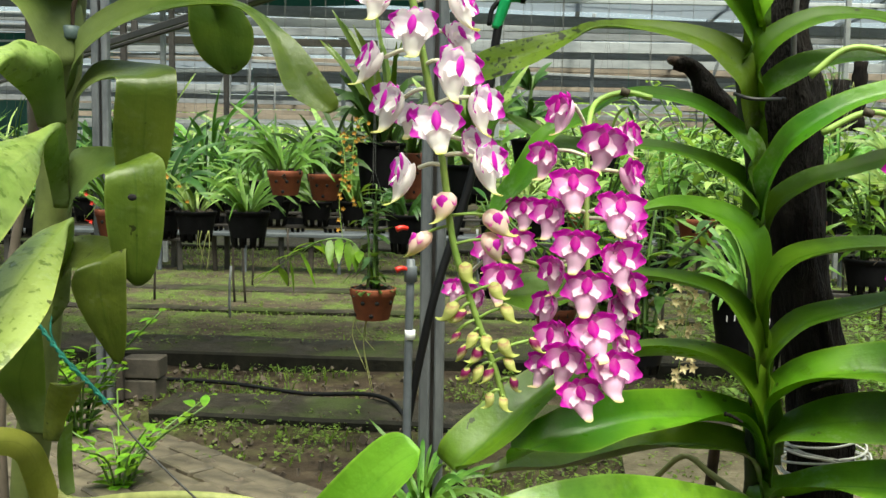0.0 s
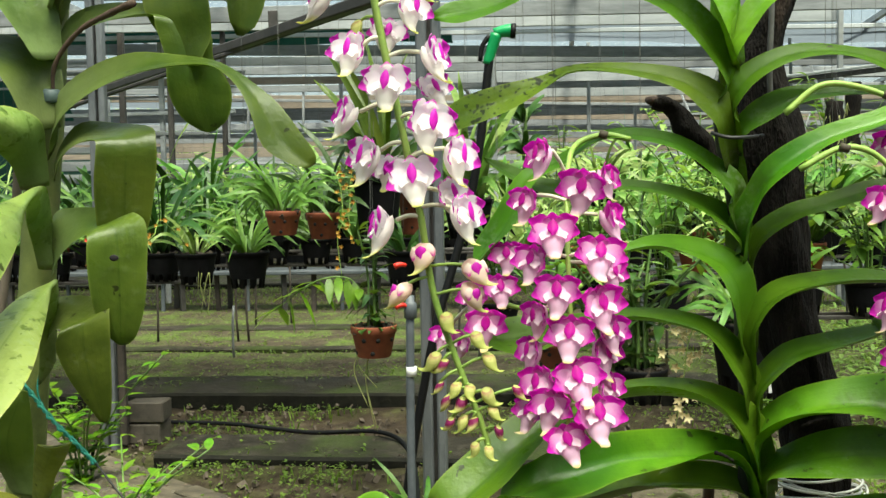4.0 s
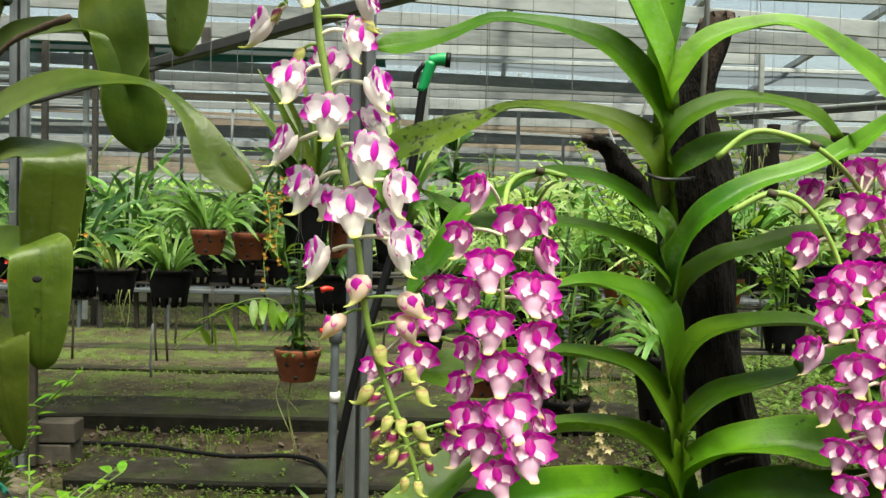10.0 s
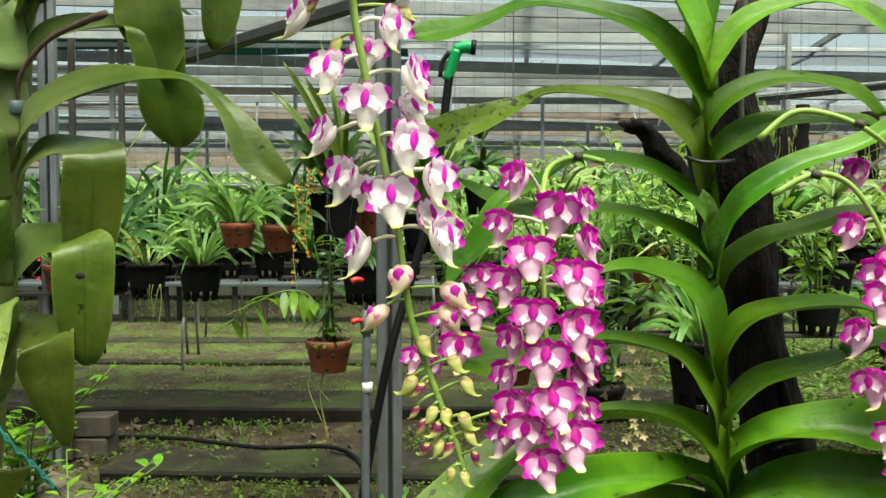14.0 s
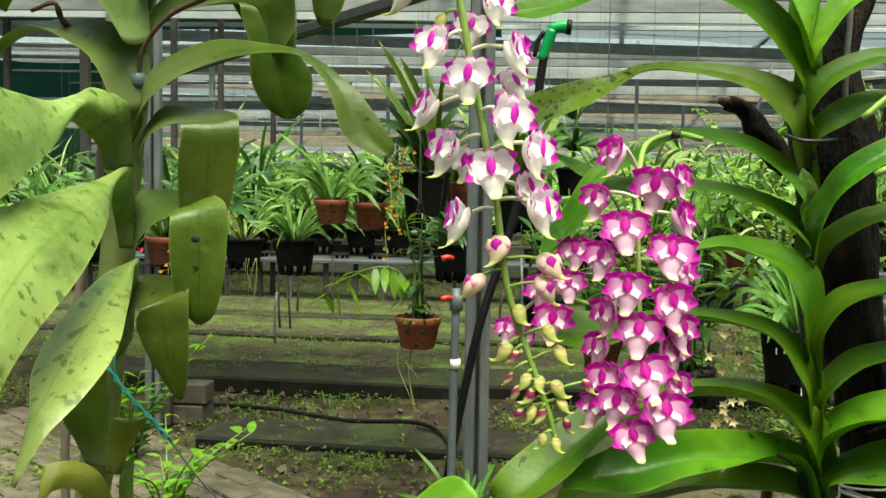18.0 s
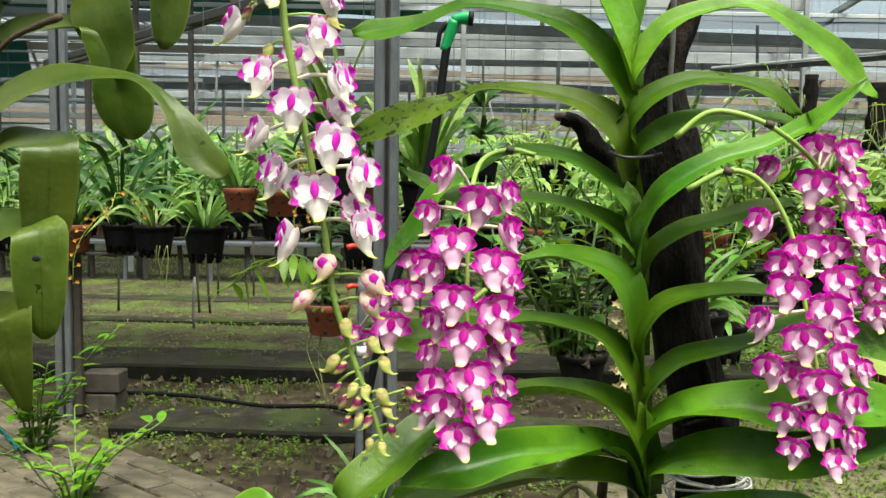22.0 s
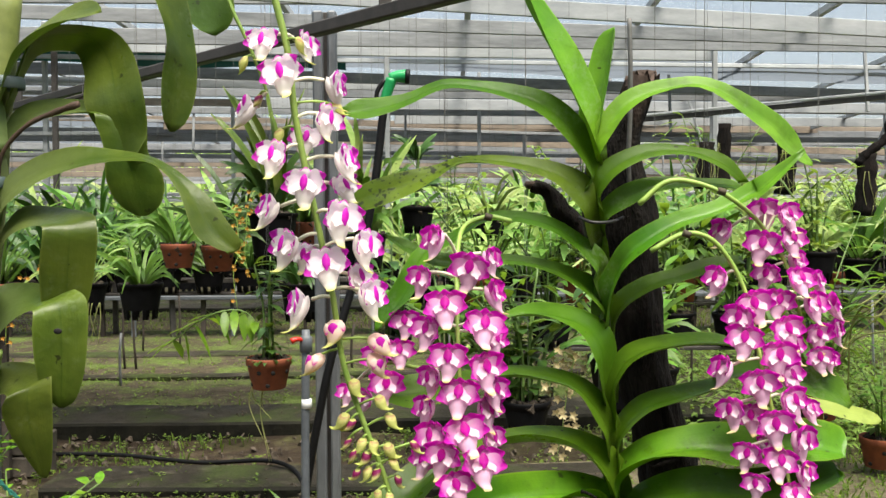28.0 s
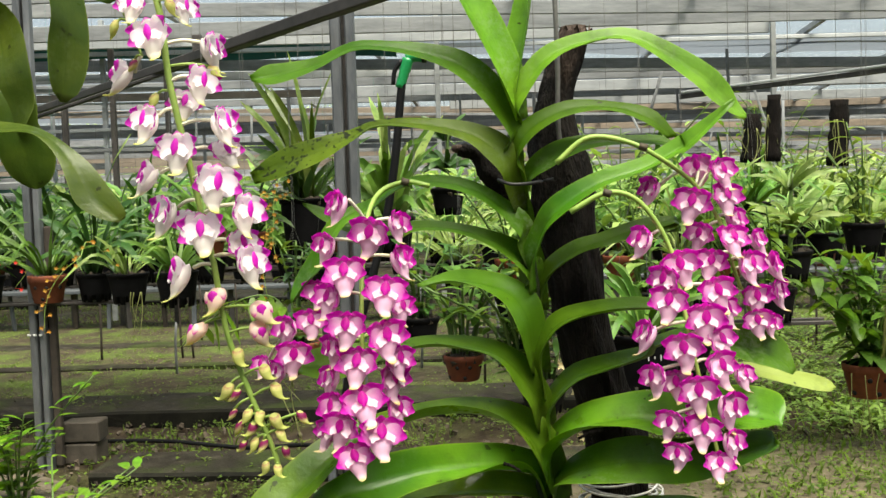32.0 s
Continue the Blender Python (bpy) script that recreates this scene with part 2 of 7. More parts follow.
root_mat = plain("aerial_root", (0.17, 0.19, 0.055), (0.36, 0.37, 0.13), 90, 0.6, 0.001)


def charred_material():
    """Wood burnt black below, weathered brown where the fire did not reach."""
    m, nt, out = node_mat("charred_wood")
    tc = nt.nodes.new("ShaderNodeTexCoord")
    sep = nt.nodes.new("ShaderNodeSeparateXYZ")
    nt.links.new(tc.outputs["Object"], sep.inputs[0])
    g = noise_of(nt, 60, 5, 0.7, stretch=(1, 1, 0.22))
    patch = noise_of(nt, 22, 4, 0.6, stretch=(1, 1, 0.4))
    burnt = ramp(nt, g, [(0.35, (0.0035, 0.0035, 0.0035)), (0.75, (0.022, 0.018, 0.015))])
    bare = ramp(nt, g, [(0.32, (0.012, 0.008, 0.006)), (0.68, (0.10, 0.068, 0.052))])
    h = calc(nt, "ADD", calc(nt, "MULTIPLY", calc(nt, "SUBTRACT", sep.outputs[2], 1.155), 7.0), calc(nt, "MULTIPLY", calc(nt, "SUBTRACT", patch, 0.5), 3.0))
    col = mix(nt, calc(nt, "MINIMUM", calc(nt, "MAXIMUM", h, 0.0), 1.0), burnt, bare)
    finish(nt, out, col, 0.9, g, 0.03, 0.0, 0.15)
    return m


bark_mat = charred_material()
bark_brown = plain("weathered_wood", (0.014, 0.009, 0.007), (0.095, 0.062, 0.046), 70, 0.9, 0.006, stretch=(1, 1, 0.18))
burnt_mat = plain("burnt_wood", (0.002, 0.002, 0.002), (0.016, 0.012, 0.010), 60, 0.9, 0.02, stretch=(1, 1, 0.3), spec=0.15)
twig_mat = plain("dry_twig", (0.03, 0.016, 0.01), (0.10, 0.06, 0.04), 120, 0.8, 0.001)
wire_mat = plain("black_wire", (0.008, 0.008, 0.008), (0.02, 0.02, 0.02), 200, 0.5, 0.0002)
thin_wire = plain("dull_wire", (0.09, 0.09, 0.085), (0.20, 0.20, 0.19), 90, 0.6, 0.0003)
clip_mat = plain("grey_plastic", (0.06, 0.09, 0.09), (0.10, 0.14, 0.14), 200, 0.45, 0.0002)
string_mat = plain("green_string", (0.01, 0.16, 0.12), (0.03, 0.30, 0.22), 300, 0.6, 0.0006)
white_string = plain("white_string", (0.5, 0.5, 0.46), (0.7, 0.7, 0.66), 300, 0.7, 0.0006)
steel_mat = plain("galvanised_steel", (0.10, 0.11, 0.12), (0.24, 0.25, 0.26), 26, 0.5, 0.0006, 0.55, (1, 1, 0.3))
dark_steel = plain("dark_steel", (0.035, 0.033, 0.03), (0.09, 0.08, 0.075), 30, 0.6, 0.001, 0.3)
rust_mat = plain("rusty_steel", (0.02, 0.016, 0.012), (0.06, 0.046, 0.036), 40, 0.8, 0.001)
pvc_mat = plain("grey_pipe", (0.055, 0.063, 0.072), (0.10, 0.112, 0.125), 40, 0.5, 0.0004)
rubber_mat = plain("black_rubber", (0.002, 0.002, 0.0025), (0.007, 0.007, 0.008), 60, 0.55, 0.0006, spec=0.25)
black_pot = plain("black_plastic", (0.002, 0.002, 0.0024), (0.008, 0.008, 0.009), 40, 0.65, 0.0006, spec=0.1)
clay_mat = plain("terracotta", (0.14, 0.033, 0.014), (0.26, 0.072, 0.030), 45, 0.8, 0.001)
soil_pot = plain("bark_mix", (0.012, 0.009, 0.006), (0.06, 0.045, 0.03), 120, 0.9, 0.006)
hole_mat = plain("dark_hole", (0.004, 0.003, 0.003), (0.012, 0.009, 0.008), 100, 0.9, 0.0002)
red_mat = plain("red_plastic", (0.5, 0.015, 0.01), (0.62, 0.03, 0.015), 200, 0.4, 0.0002)
nozzle_green = plain("green_plastic", (0.006, 0.25, 0.07), (0.012, 0.36, 0.11), 200, 0.35, 0.0002)
tag_mat = plain("white_tag", (0.6, 0.6, 0.58), (0.75, 0.75, 0.73), 200, 0.5, 0.0002)
timber_mat = plain("grey_timber", (0.14, 0.15, 0.16), (0.33, 0.345, 0.355), 22, 0.75, 0.002, stretch=(0.12, 1, 1))
timber_brown = plain("brown_timber", (0.15, 0.12, 0.09), (0.33, 0.27, 0.21), 22, 0.75, 0.002, stretch=(0.12, 1, 1))
paint_mat = plain("pale_rail", (0.26, 0.28, 0.295), (0.48, 0.50, 0.51), 14, 0.5, 0.0008, stretch=(0.2, 1, 1))


def mossy_material():
    m, nt, out = node_mat("mossy_concrete")
    big = noise_of(nt, 2.2, 5, 0.65)
    mid = noise_of(nt, 11, 6, 0.7)
    fine = noise_of(nt, 90, 4, 0.7)
    base = ramp(nt, mid, [(0.32, (0.013, 0.011, 0.008)), (0.55, (0.034, 0.029, 0.021)), (0.72, (0.085, 0.074, 0.057))])
    moss = ramp(nt, fine, [(0.3, (0.02, 0.035, 0.008)), (0.7, (0.07, 0.10, 0.022))])
    fac = ramp(nt, big, [(0.48, (0, 0, 0)), (0.62, (0.7, 0.7, 0.7))])
    col = mix(nt, fac, base, moss)
    rr = ramp(nt, big, [(0.4, (0.6, 0.6, 0.6)), (0.6, (0.9, 0.9, 0.9))])
    finish(nt, out, col, rr, calc(nt, "ADD", mid, calc(nt, "MULTIPLY", fine, 0.5)), 0.012, 0.0, 0.2)
    return m


concrete_mat = mossy_material()
# near-black front of the strips: wet edge plus the shade there, painted in
edge_mat = plain("wet_shaded_edge", (0.004, 0.004, 0.003), (0.022, 0.021, 0.014), 30, 0.8, 0.008, spec=0.2)
paver_mat = plain("paving_brick", (0.050, 0.042, 0.029), (0.155, 0.128, 0.088), 24, 0.6, 0.004)
block_mat = plain("old_brick", (0.028, 0.024, 0.018), (0.085, 0.07, 0.055), 26, 0.8, 0.005)


def ground_material():
    m, nt, out = node_mat("wet_earth")
    big = noise_of(nt, 1.1, 5, 0.6)
    mid = noise_of(nt, 7, 6, 0.65)
    fine = noise_of(nt, 70, 5, 0.7)
    earth = ramp(nt, mid, [(0.3, (0.016, 0.011, 0.007)), (0.52, (0.046, 0.032, 0.020)), (0.74, (0.115, 0.085, 0.056))])
    moss = ramp(nt, fine, [(0.3, (0.022, 0.040, 0.008)), (0.7, (0.105, 0.135, 0.028))])
    f = calc(nt, "ADD", calc(nt, "MULTIPLY", big, 0.6), calc(nt, "MULTIPLY", mid, 0.4))
    fac = ramp(nt, f, [(0.48, (0, 0, 0)), (0.62, (0.62, 0.62, 0.62))])
    col = mix(nt, fac, earth, moss)
    wet = ramp(nt, big, [(0.36, (0.5, 0.5, 0.5)), (0.5, (0.9, 0.9, 0.9))])
    h = calc(nt, "ADD", calc(nt, "MULTIPLY", mid, 1.0), calc(nt, "MULTIPLY", fine, 0.4))
    finish(nt, out, col, wet, h, 0.03, 0.0, 0.22)
    return m


ground_mat = ground_material()


def petal_material(name, inner, outer, cut, soft, low=None, rim=0.12, vary=0.24):
    """Petal: pale near the heart, coloured beyond the given share of its length."""
    m, nt, out = node_mat(name)
    u, v = uv_of(nt)
    n = noise_of(nt, 420, 3, 0.6)
    side = calc(nt, "ABSOLUTE", calc(nt, "SUBTRACT", u, 0.5))
    t = calc(nt, "ADD", calc(nt, "ADD", v, calc(nt, "MULTIPLY", calc(nt, "SUBTRACT", n, 0.5), 0.22)), calc(nt, "MULTIPLY", side, rim))
    stops = [(max(cut - soft, 0.0), inner), (min(cut + soft, 1.0), outer)]
    if low:
        stops.insert(0, (0.0, low))
    col = ramp(nt, t, stops)
    hs = nt.nodes.new("ShaderNodeHueSaturation")
    nt.links.new(calc(nt, "ADD", calc(nt, "MULTIPLY", chance(nt), vary), 1.0 - vary * 0.55), hs.inputs["Value"])
    nt.links.new(col, hs.inputs["Color"])
    finish(nt, out, hs.outputs[0], 0.5, n, 0.0003, 0.0, 0.3, 0.42)
    return m


WHITE, MAGENTA = (0.96, 0.89, 0.95), (0.60, 0.004, 0.42)
w_tip = petal_material("white_petal", (0.96, 0.89, 0.94), (0.58, 0.012, 0.46), 0.64, 0.035, WHITE, rim=-0.36, vary=0.1)
w_skirt = petal_material("white_sepal", (0.96, 0.91, 0.94), (0.60, 0.02, 0.47), 0.70, 0.035, WHITE, rim=-0.42, vary=0.1)
w_hood = petal_material("white_hood", (0.96, 0.91, 0.94), (0.66, 0.10, 0.52), 0.88, 0.06, WHITE, vary=0.1)
w_lip = petal_material("white_lip", (0.58, 0.010, 0.46), (0.56, 0.012, 0.44), 0.5, 0.2, (0.62, 0.05, 0.5))
p_tip = petal_material("purple_petal", (0.80, 0.40, 0.70), MAGENTA, 0.36, 0.18, (0.88, 0.66, 0.80))
p_skirt = petal_material("pink_sepal", (0.80, 0.40, 0.69), (0.58, 0.008, 0.42), 0.58, 0.20, (0.88, 0.68, 0.81), rim=-0.22)
p_hood = petal_material("purple_hood", (0.66, 0.08, 0.52), (0.56, 0.004, 0.40), 0.4, 0.3, (0.78, 0.36, 0.66))
p_lip = petal_material("purple_lip", (0.40, 0.003, 0.24), (0.54, 0.006, 0.36), 0.5, 0.2)
w_frill = petal_material("white_frill", (0.88, 0.80, 0.84), (0.90, 0.88, 0.88), 0.5, 0.3)
p_frill = petal_material("pale_pink_frill", (0.80, 0.55, 0.70), (0.86, 0.72, 0.78), 0.5, 0.3)
p_spur = petal_material("pink_spur", (0.86, 0.58, 0.76), (0.76, 0.66, 0.34), 0.76, 0.12, (0.84, 0.50, 0.72))
spur_mat = petal_material("spur", (0.95, 0.90, 0.88), (0.74, 0.74, 0.26), 0.70, 0.12)
bud_pale = petal_material("peach_bud", (0.90, 0.72, 0.60), (0.72, 0.73, 0.24), 0.62, 0.14, (0.90, 0.62, 0.55))
bud_mat = petal_material("bud_skin", (0.60, 0.62, 0.20), (0.62, 0.68, 0.18), 0.5, 0.3)
bud_tip = petal_material("bud_tip", (0.44, 0.15, 0.12), (0.72, 0.70, 0.26), 0.15, 0.10)
bud_purple = petal_material("purple_bud", (0.24, 0.015, 0.10), (0.68, 0.64, 0.26), 0.38, 0.08)
w_open = petal_material("opening_petal", (0.90, 0.66, 0.66), (0.70, 0.10, 0.44), 0.78, 0.14, (0.92, 0.84, 0.70))

# ---- builders ----
def mesh_of(name, bm, mats):
    me = bpy.data.meshes.new(name)
    bm.normal_update()
    bm.to_mesh(me)
    bm.free()
    for m in mats if isinstance(mats, (list, tuple)) else [mats]:
        me.materials.append(m)
    return me


def part(name, bm, material, parent, label="", smooth=True):
    me = mesh_of(name, bm, material)
    if smooth:
        me.shade_smooth()
    ob = new(name, me)
    ob.parent = parent
    ob.matrix_parent_inverse = parent.matrix_world.inverted() if parent else Matrix()
    if label:
        tagged(ob, label)
    return ob


def thing(name, place, label, category, group="", kind=""):
    ob = new(name)
    ob.location = place
    ob.empty_display_size = 0.05
    ob.matrix_world = Matrix.Translation(place)
    return tagged(ob, label, category, group, kind)


def curve_points(ctrl, n):
    """Catmull-Rom through control rows of any length."""
    c = np.array(ctrl, float)
    c = np.vstack([2 * c[0] - c[1], c, 2 * c[-1] - c[-2]])
    seg = len(c) - 3
    outp = []
    for k in range(n):
        s = k / (n - 1) * seg
        i = min(int(s), seg - 1)
        t = s - i
        a, b, d, e = c[i : i + 4]
        outp.append(0.5 * (2 * b + (d - a) * t + (2 * a - 5 * b + 4 * d - e) * t * t + (3 * b - a - 3 * d + e) * t**3))
    return np.array(outp)


def unit(v):
    return v / (np.linalg.norm(v) + 1e-12)


def tube_into(bm, ctrl, r0, r1, n=16, sides=8, uv=None, mat=0, bumps=0.0, cap=True):
    """A round tapering tube along a curve."""
    pts = curve_points(ctrl, n) if len(ctrl) > 2 or n > 2 else np.array(ctrl, float)
    ref = np.array((0.0, 1.0, 0.0))
    rings = []
    for k, p in enumerate(pts):
        t = unit(pts[min(k + 1, n - 1)] - pts[max(k - 1, 0)])
        if abs(t @ ref) > 0.92:
            ref = np.array((1.0, 0.0, 0.0))
        a = unit(np.cross(t, ref))
        b = np.cross(t, a)
        s = k / (n - 1)
        r = (r0 + (r1 - r0) * s) * (1 + bumps * math.sin(k * 2.1))
        ring = []
        for j in range(sides):
            w = 2 * math.pi * j / sides
            rr = r * (1 + bumps * 1.5 * noise.noise(Vector(p * 40 + j)))
            ring.append(bm.verts.new(p + rr * (math.cos(w) * a + math.sin(w) * b)))
        rings.append(ring)
    for k in range(n - 1):
        for j in range(sides):
            f = bm.faces.new((rings[k][j], rings[k][(j + 1) % sides], rings[k + 1][(j + 1) % sides], rings[k + 1][j]))
            f.material_index = mat
            if uv:
                for lp, (uu, vv) in zip(f.loops, ((j, k), (j + 1, k), (j + 1, k + 1), (j, k + 1))):
                    lp[uv].uv = (uu / sides, vv / (n - 1))
    if cap:
        for ring in (list(reversed(rings[0])), rings[-1]):
            f = bm.faces.new(ring)
            f.material_index = mat
            if uv:
                for lp in f.loops:
                    lp[uv].uv = (0.5, 0.0 if ring is not rings[-1] else 1.0)


def stem(parent, name, ctrl, r0, r1, material, label="", n=24, sides=10, bumps=0.0):
    bm = bmesh.new()
    tube_into(bm, ctrl, r0, r1, n, sides, bumps=bumps)
    return part(name, bm, material, parent, label)


def blade_into(bm, uv, ctrl, width, fold=0.12, thick=0.0016, n=22, tip=0.22, mat=0, wave=0.0, seed=0.0):
    """A strap leaf with a keel: control rows of x, y, z and the tilt of its face towards the camera's side, in degrees."""
    pts = curve_points(ctrl, n)
    go = 1.0 if pts[-1][0] >= pts[0][0] else -1.0
    rows = []
    for k in range(n):
        p, phi = pts[k][:3], radians(pts[k][3])
        t = unit(pts[min(k + 1, n - 1)][:3] - pts[max(k - 1, 0)][:3])
        u = unit(np.array((t[2], 0.0, -t[0])) + 1e-9) * go
        a = math.cos(phi) * np.array((0.0, -1.0, 0.0)) + math.sin(phi) * u
        a = unit(a - t * (a @ t))
        nrm = np.cross(t, a) * -go
        s = k / (n - 1)
        w = width * (0.62 + 0.38 * min(1.0, s / 0.18))
        if s > 1 - tip:
            q = (s - 1 + tip) / tip
            w *= max(0.10, math.sqrt(max(0.0, 1 - q**2.2)))
        wob = wave * width * math.sin(7 * s + seed)
        row = []
        for e, f, lift in ((-1, 0, 1.0), (-0.55, 1, 0.42), (0, 1, 0.0), (0.55, 1, 0.42), (1, 0, 1.0), (0.55, -1, 0.42), (0, -1, 0.0), (-0.55, -1, 0.42)):
            q = p + a * (e * w / 2) + nrm * (fold * w * lift + f * thick / 2 + wob * e * abs(e))
            row.append((bm.verts.new(q), (e + 1) / 2, s))
        rows.append(row)
    for k in range(n - 1):
        for j in range(8):
            q = [rows[k][j], rows[k][(j + 1) % 8], rows[k + 1][(j + 1) % 8], rows[k + 1][j]]
            f = bm.faces.new([v[0] for v in q])
            f.material_index = mat
            for lp, v in zip(f.loops, q):
                lp[uv].uv = (v[1], v[2])
    for a, b in zip(rows, rows[1:]):
        for j in (0, 4):
            bm.edges.get((a[j][0], b[j][0])).smooth = False
    bm.faces.new([v[0] for v in rows[-1]])
    bm.faces.new([v[0] for v in reversed(rows[0])])


def leaf(parent, ctrl, width, material, fold=0.12, name="leaf"):
    bm = bmesh.new()
    uv = bm.loops.layers.uv.new("UVMap")
    blade_into(bm, uv, ctrl, width, fold, wave=0.05, seed=ctrl[0][2] * 97, n=30)
    return part(name, bm, material, parent)


def fold_leaf(parent, rows, material, name="leaf", n=40, thick=0.0018, channel=0.06):
    """A broad leaf that folds over: rows of its two edges, from the stem over the crest to the tip."""
    bm = bmesh.new()
    uv = bm.loops.layers.uv.new("UVMap")
    pts = curve_points([(*a, *b) for a, b in rows], n)
    seed = rows[0][0][2] * 61
    grid = []
    for k in range(n):
        a, b = pts[k][:3], pts[k][3:]
        nx = pts[min(k + 1, n - 1)], pts[max(k - 1, 0)]
        t = unit((nx[0] - nx[1])[:3] + (nx[0] - nx[1])[3:])
        nrm = unit(np.cross(t, b - a) + 1e-9)
        w = np.linalg.norm(b - a)
        s = k / (n - 1)
        row = []
        for e, f in ((0, 0), (0.2, 1), (0.38, 1), (0.5, 1), (0.62, 1), (0.8, 1), (1, 0), (0.8, -1), (0.62, -1), (0.5, -1), (0.38, -1), (0.2, -1)):
            dip = channel * w * abs(2 * e - 1) ** 1.25 + 0.012 * w * math.sin(9 * s + seed + 5 * e)
            row.append((bm.verts.new(a + (b - a) * e + nrm * (dip + f * thick / 2)), e, s))
        grid.append(row)
    for k in range(n - 1):
        for j in range(12):
            q = [grid[k][j], grid[k][(j + 1) % 12], grid[k + 1][(j + 1) % 12], grid[k + 1][j]]
            f = bm.faces.new([v[0] for v in q])
            for lp, v in zip(f.loops, q):
                lp[uv].uv = (v[1], v[2])
    for a, b in zip(grid, grid[1:]):
        for j in (0, 6):
            bm.edges.get((a[j][0], b[j][0])).smooth = False
    bm.faces.new([v[0] for v in grid[-1]])
    bm.faces.new([v[0] for v in reversed(grid[0])])
    return part(name, bm, material, parent)


def box_into(bm, lo, hi, turn=None, mat=0, jitter=0.0):
    vs = []
    for x in (lo[0], hi[0]):
        for y in (lo[1], hi[1]):
            for z in (lo[2], hi[2]):
                v = Vector((x, y, z)) + Vector([random.uniform(-jitter, jitter) for _ in range(3)])
                vs.append(bm.verts.new(turn @ v if turn else v))
    for q in ((0, 1, 3, 2), (4, 6, 7, 5), (0, 4, 5, 1), (2, 3, 7, 6), (0, 2, 6, 4), (1, 5, 7, 3)):
        bm.faces.new([vs[i] for i in q]).material_index = mat


def bevel_all(bm, width, segments=1):
    bmesh.ops.bevel(bm, geom=bm.edges[:], offset=width, segments=segments, affect="EDGES", profile=0.5)


def lathe_into(bm, profile, sides=20, centre=(0, 0, 0), mat=0):
    """Profile rows of radius and height, turned about the vertical."""
    rings = []
    for r, z in profile:
        rings.append([bm.verts.new((centre[0] + r * math.cos(2 * math.pi * j / sides), centre[1] + r * math.sin(2 * math.pi * j / sides), centre[2] + z)) for j in range(sides)])
    for a, b in zip(rings, rings[1:]):
        for j in range(sides):
            bm.faces.new((a[j], a[(j + 1) % sides], b[(j + 1) % sides], b[j])).material_index = mat


# ---- flowers ----
def petal_into(bm, uv, base, way, up, length, width, cup, curl, mat, n=6, m=4):
    """One petal: a cupped oval sheet from base along way, its face towards up."""
    way, up = unit(np.array(way, float)), np.array(up, float)
    up = unit(up - way * (up @ way))
    side = np.cross(way, up)
    grid = []
    for i in range(n + 1):
        v = i / n
        w = width * max(0.30, math.sqrt(max(0.0, 1 - ((v - 0.53) / 0.53) ** 2)))
        row = []
        for j in range(m + 1):
            u = j / m * 2 - 1
            p = np.array(base) + way * (length * v * (1 - 0.22 * u * u * v)) + side * (u * w / 2) + up * (cup * u * u * width + curl * length * v * v)
            row.append(bm.verts.new(p))
        grid.append(row)
    for i in range(n):
        for j in range(m):
            f = bm.faces.new((grid[i][j], grid[i][j + 1], grid[i + 1][j + 1], grid[i + 1][j]))
            f.material_index = mat
            for lp, (a, b) in zip(f.loops, ((i, j), (i, j + 1), (i + 1, j + 1), (i + 1, j))):
                lp[uv].uv = (b / m, a / n)


def boot_into(bm, uv, rows, radii, mat, flat=0.85, n=14, sides=10):
    """A tapering pouch along a bent line, v running from its mouth to its tip."""
    pts = curve_points(rows, n)
    rad = np.interp(np.linspace(0, 1, n), np.linspace(0, 1, len(radii)), radii)
    rings = []
    for p, r in zip(pts, rad):
        rings.append([bm.verts.new(p + r * np.array((math.cos(w), flat * math.sin(w), 0.35 * math.sin(w)))) for w in np.linspace(0, 2 * math.pi, sides + 1)[:-1]])
    for i in range(n - 1):
        for q in range(sides):
            f = bm.faces.new((rings[i][q], rings[i][(q + 1) % sides], rings[i + 1][(q + 1) % sides], rings[i + 1][q]))
            f.material_index = mat
            for lp, (a, c) in zip(f.loops, ((i, q), (i, q + 1), (i + 1, q + 1), (i + 1, q))):
                lp[uv].uv = (c / sides, a / (n - 1))
    bm.faces.new(list(reversed(rings[0]))).material_index = mat
    return rings


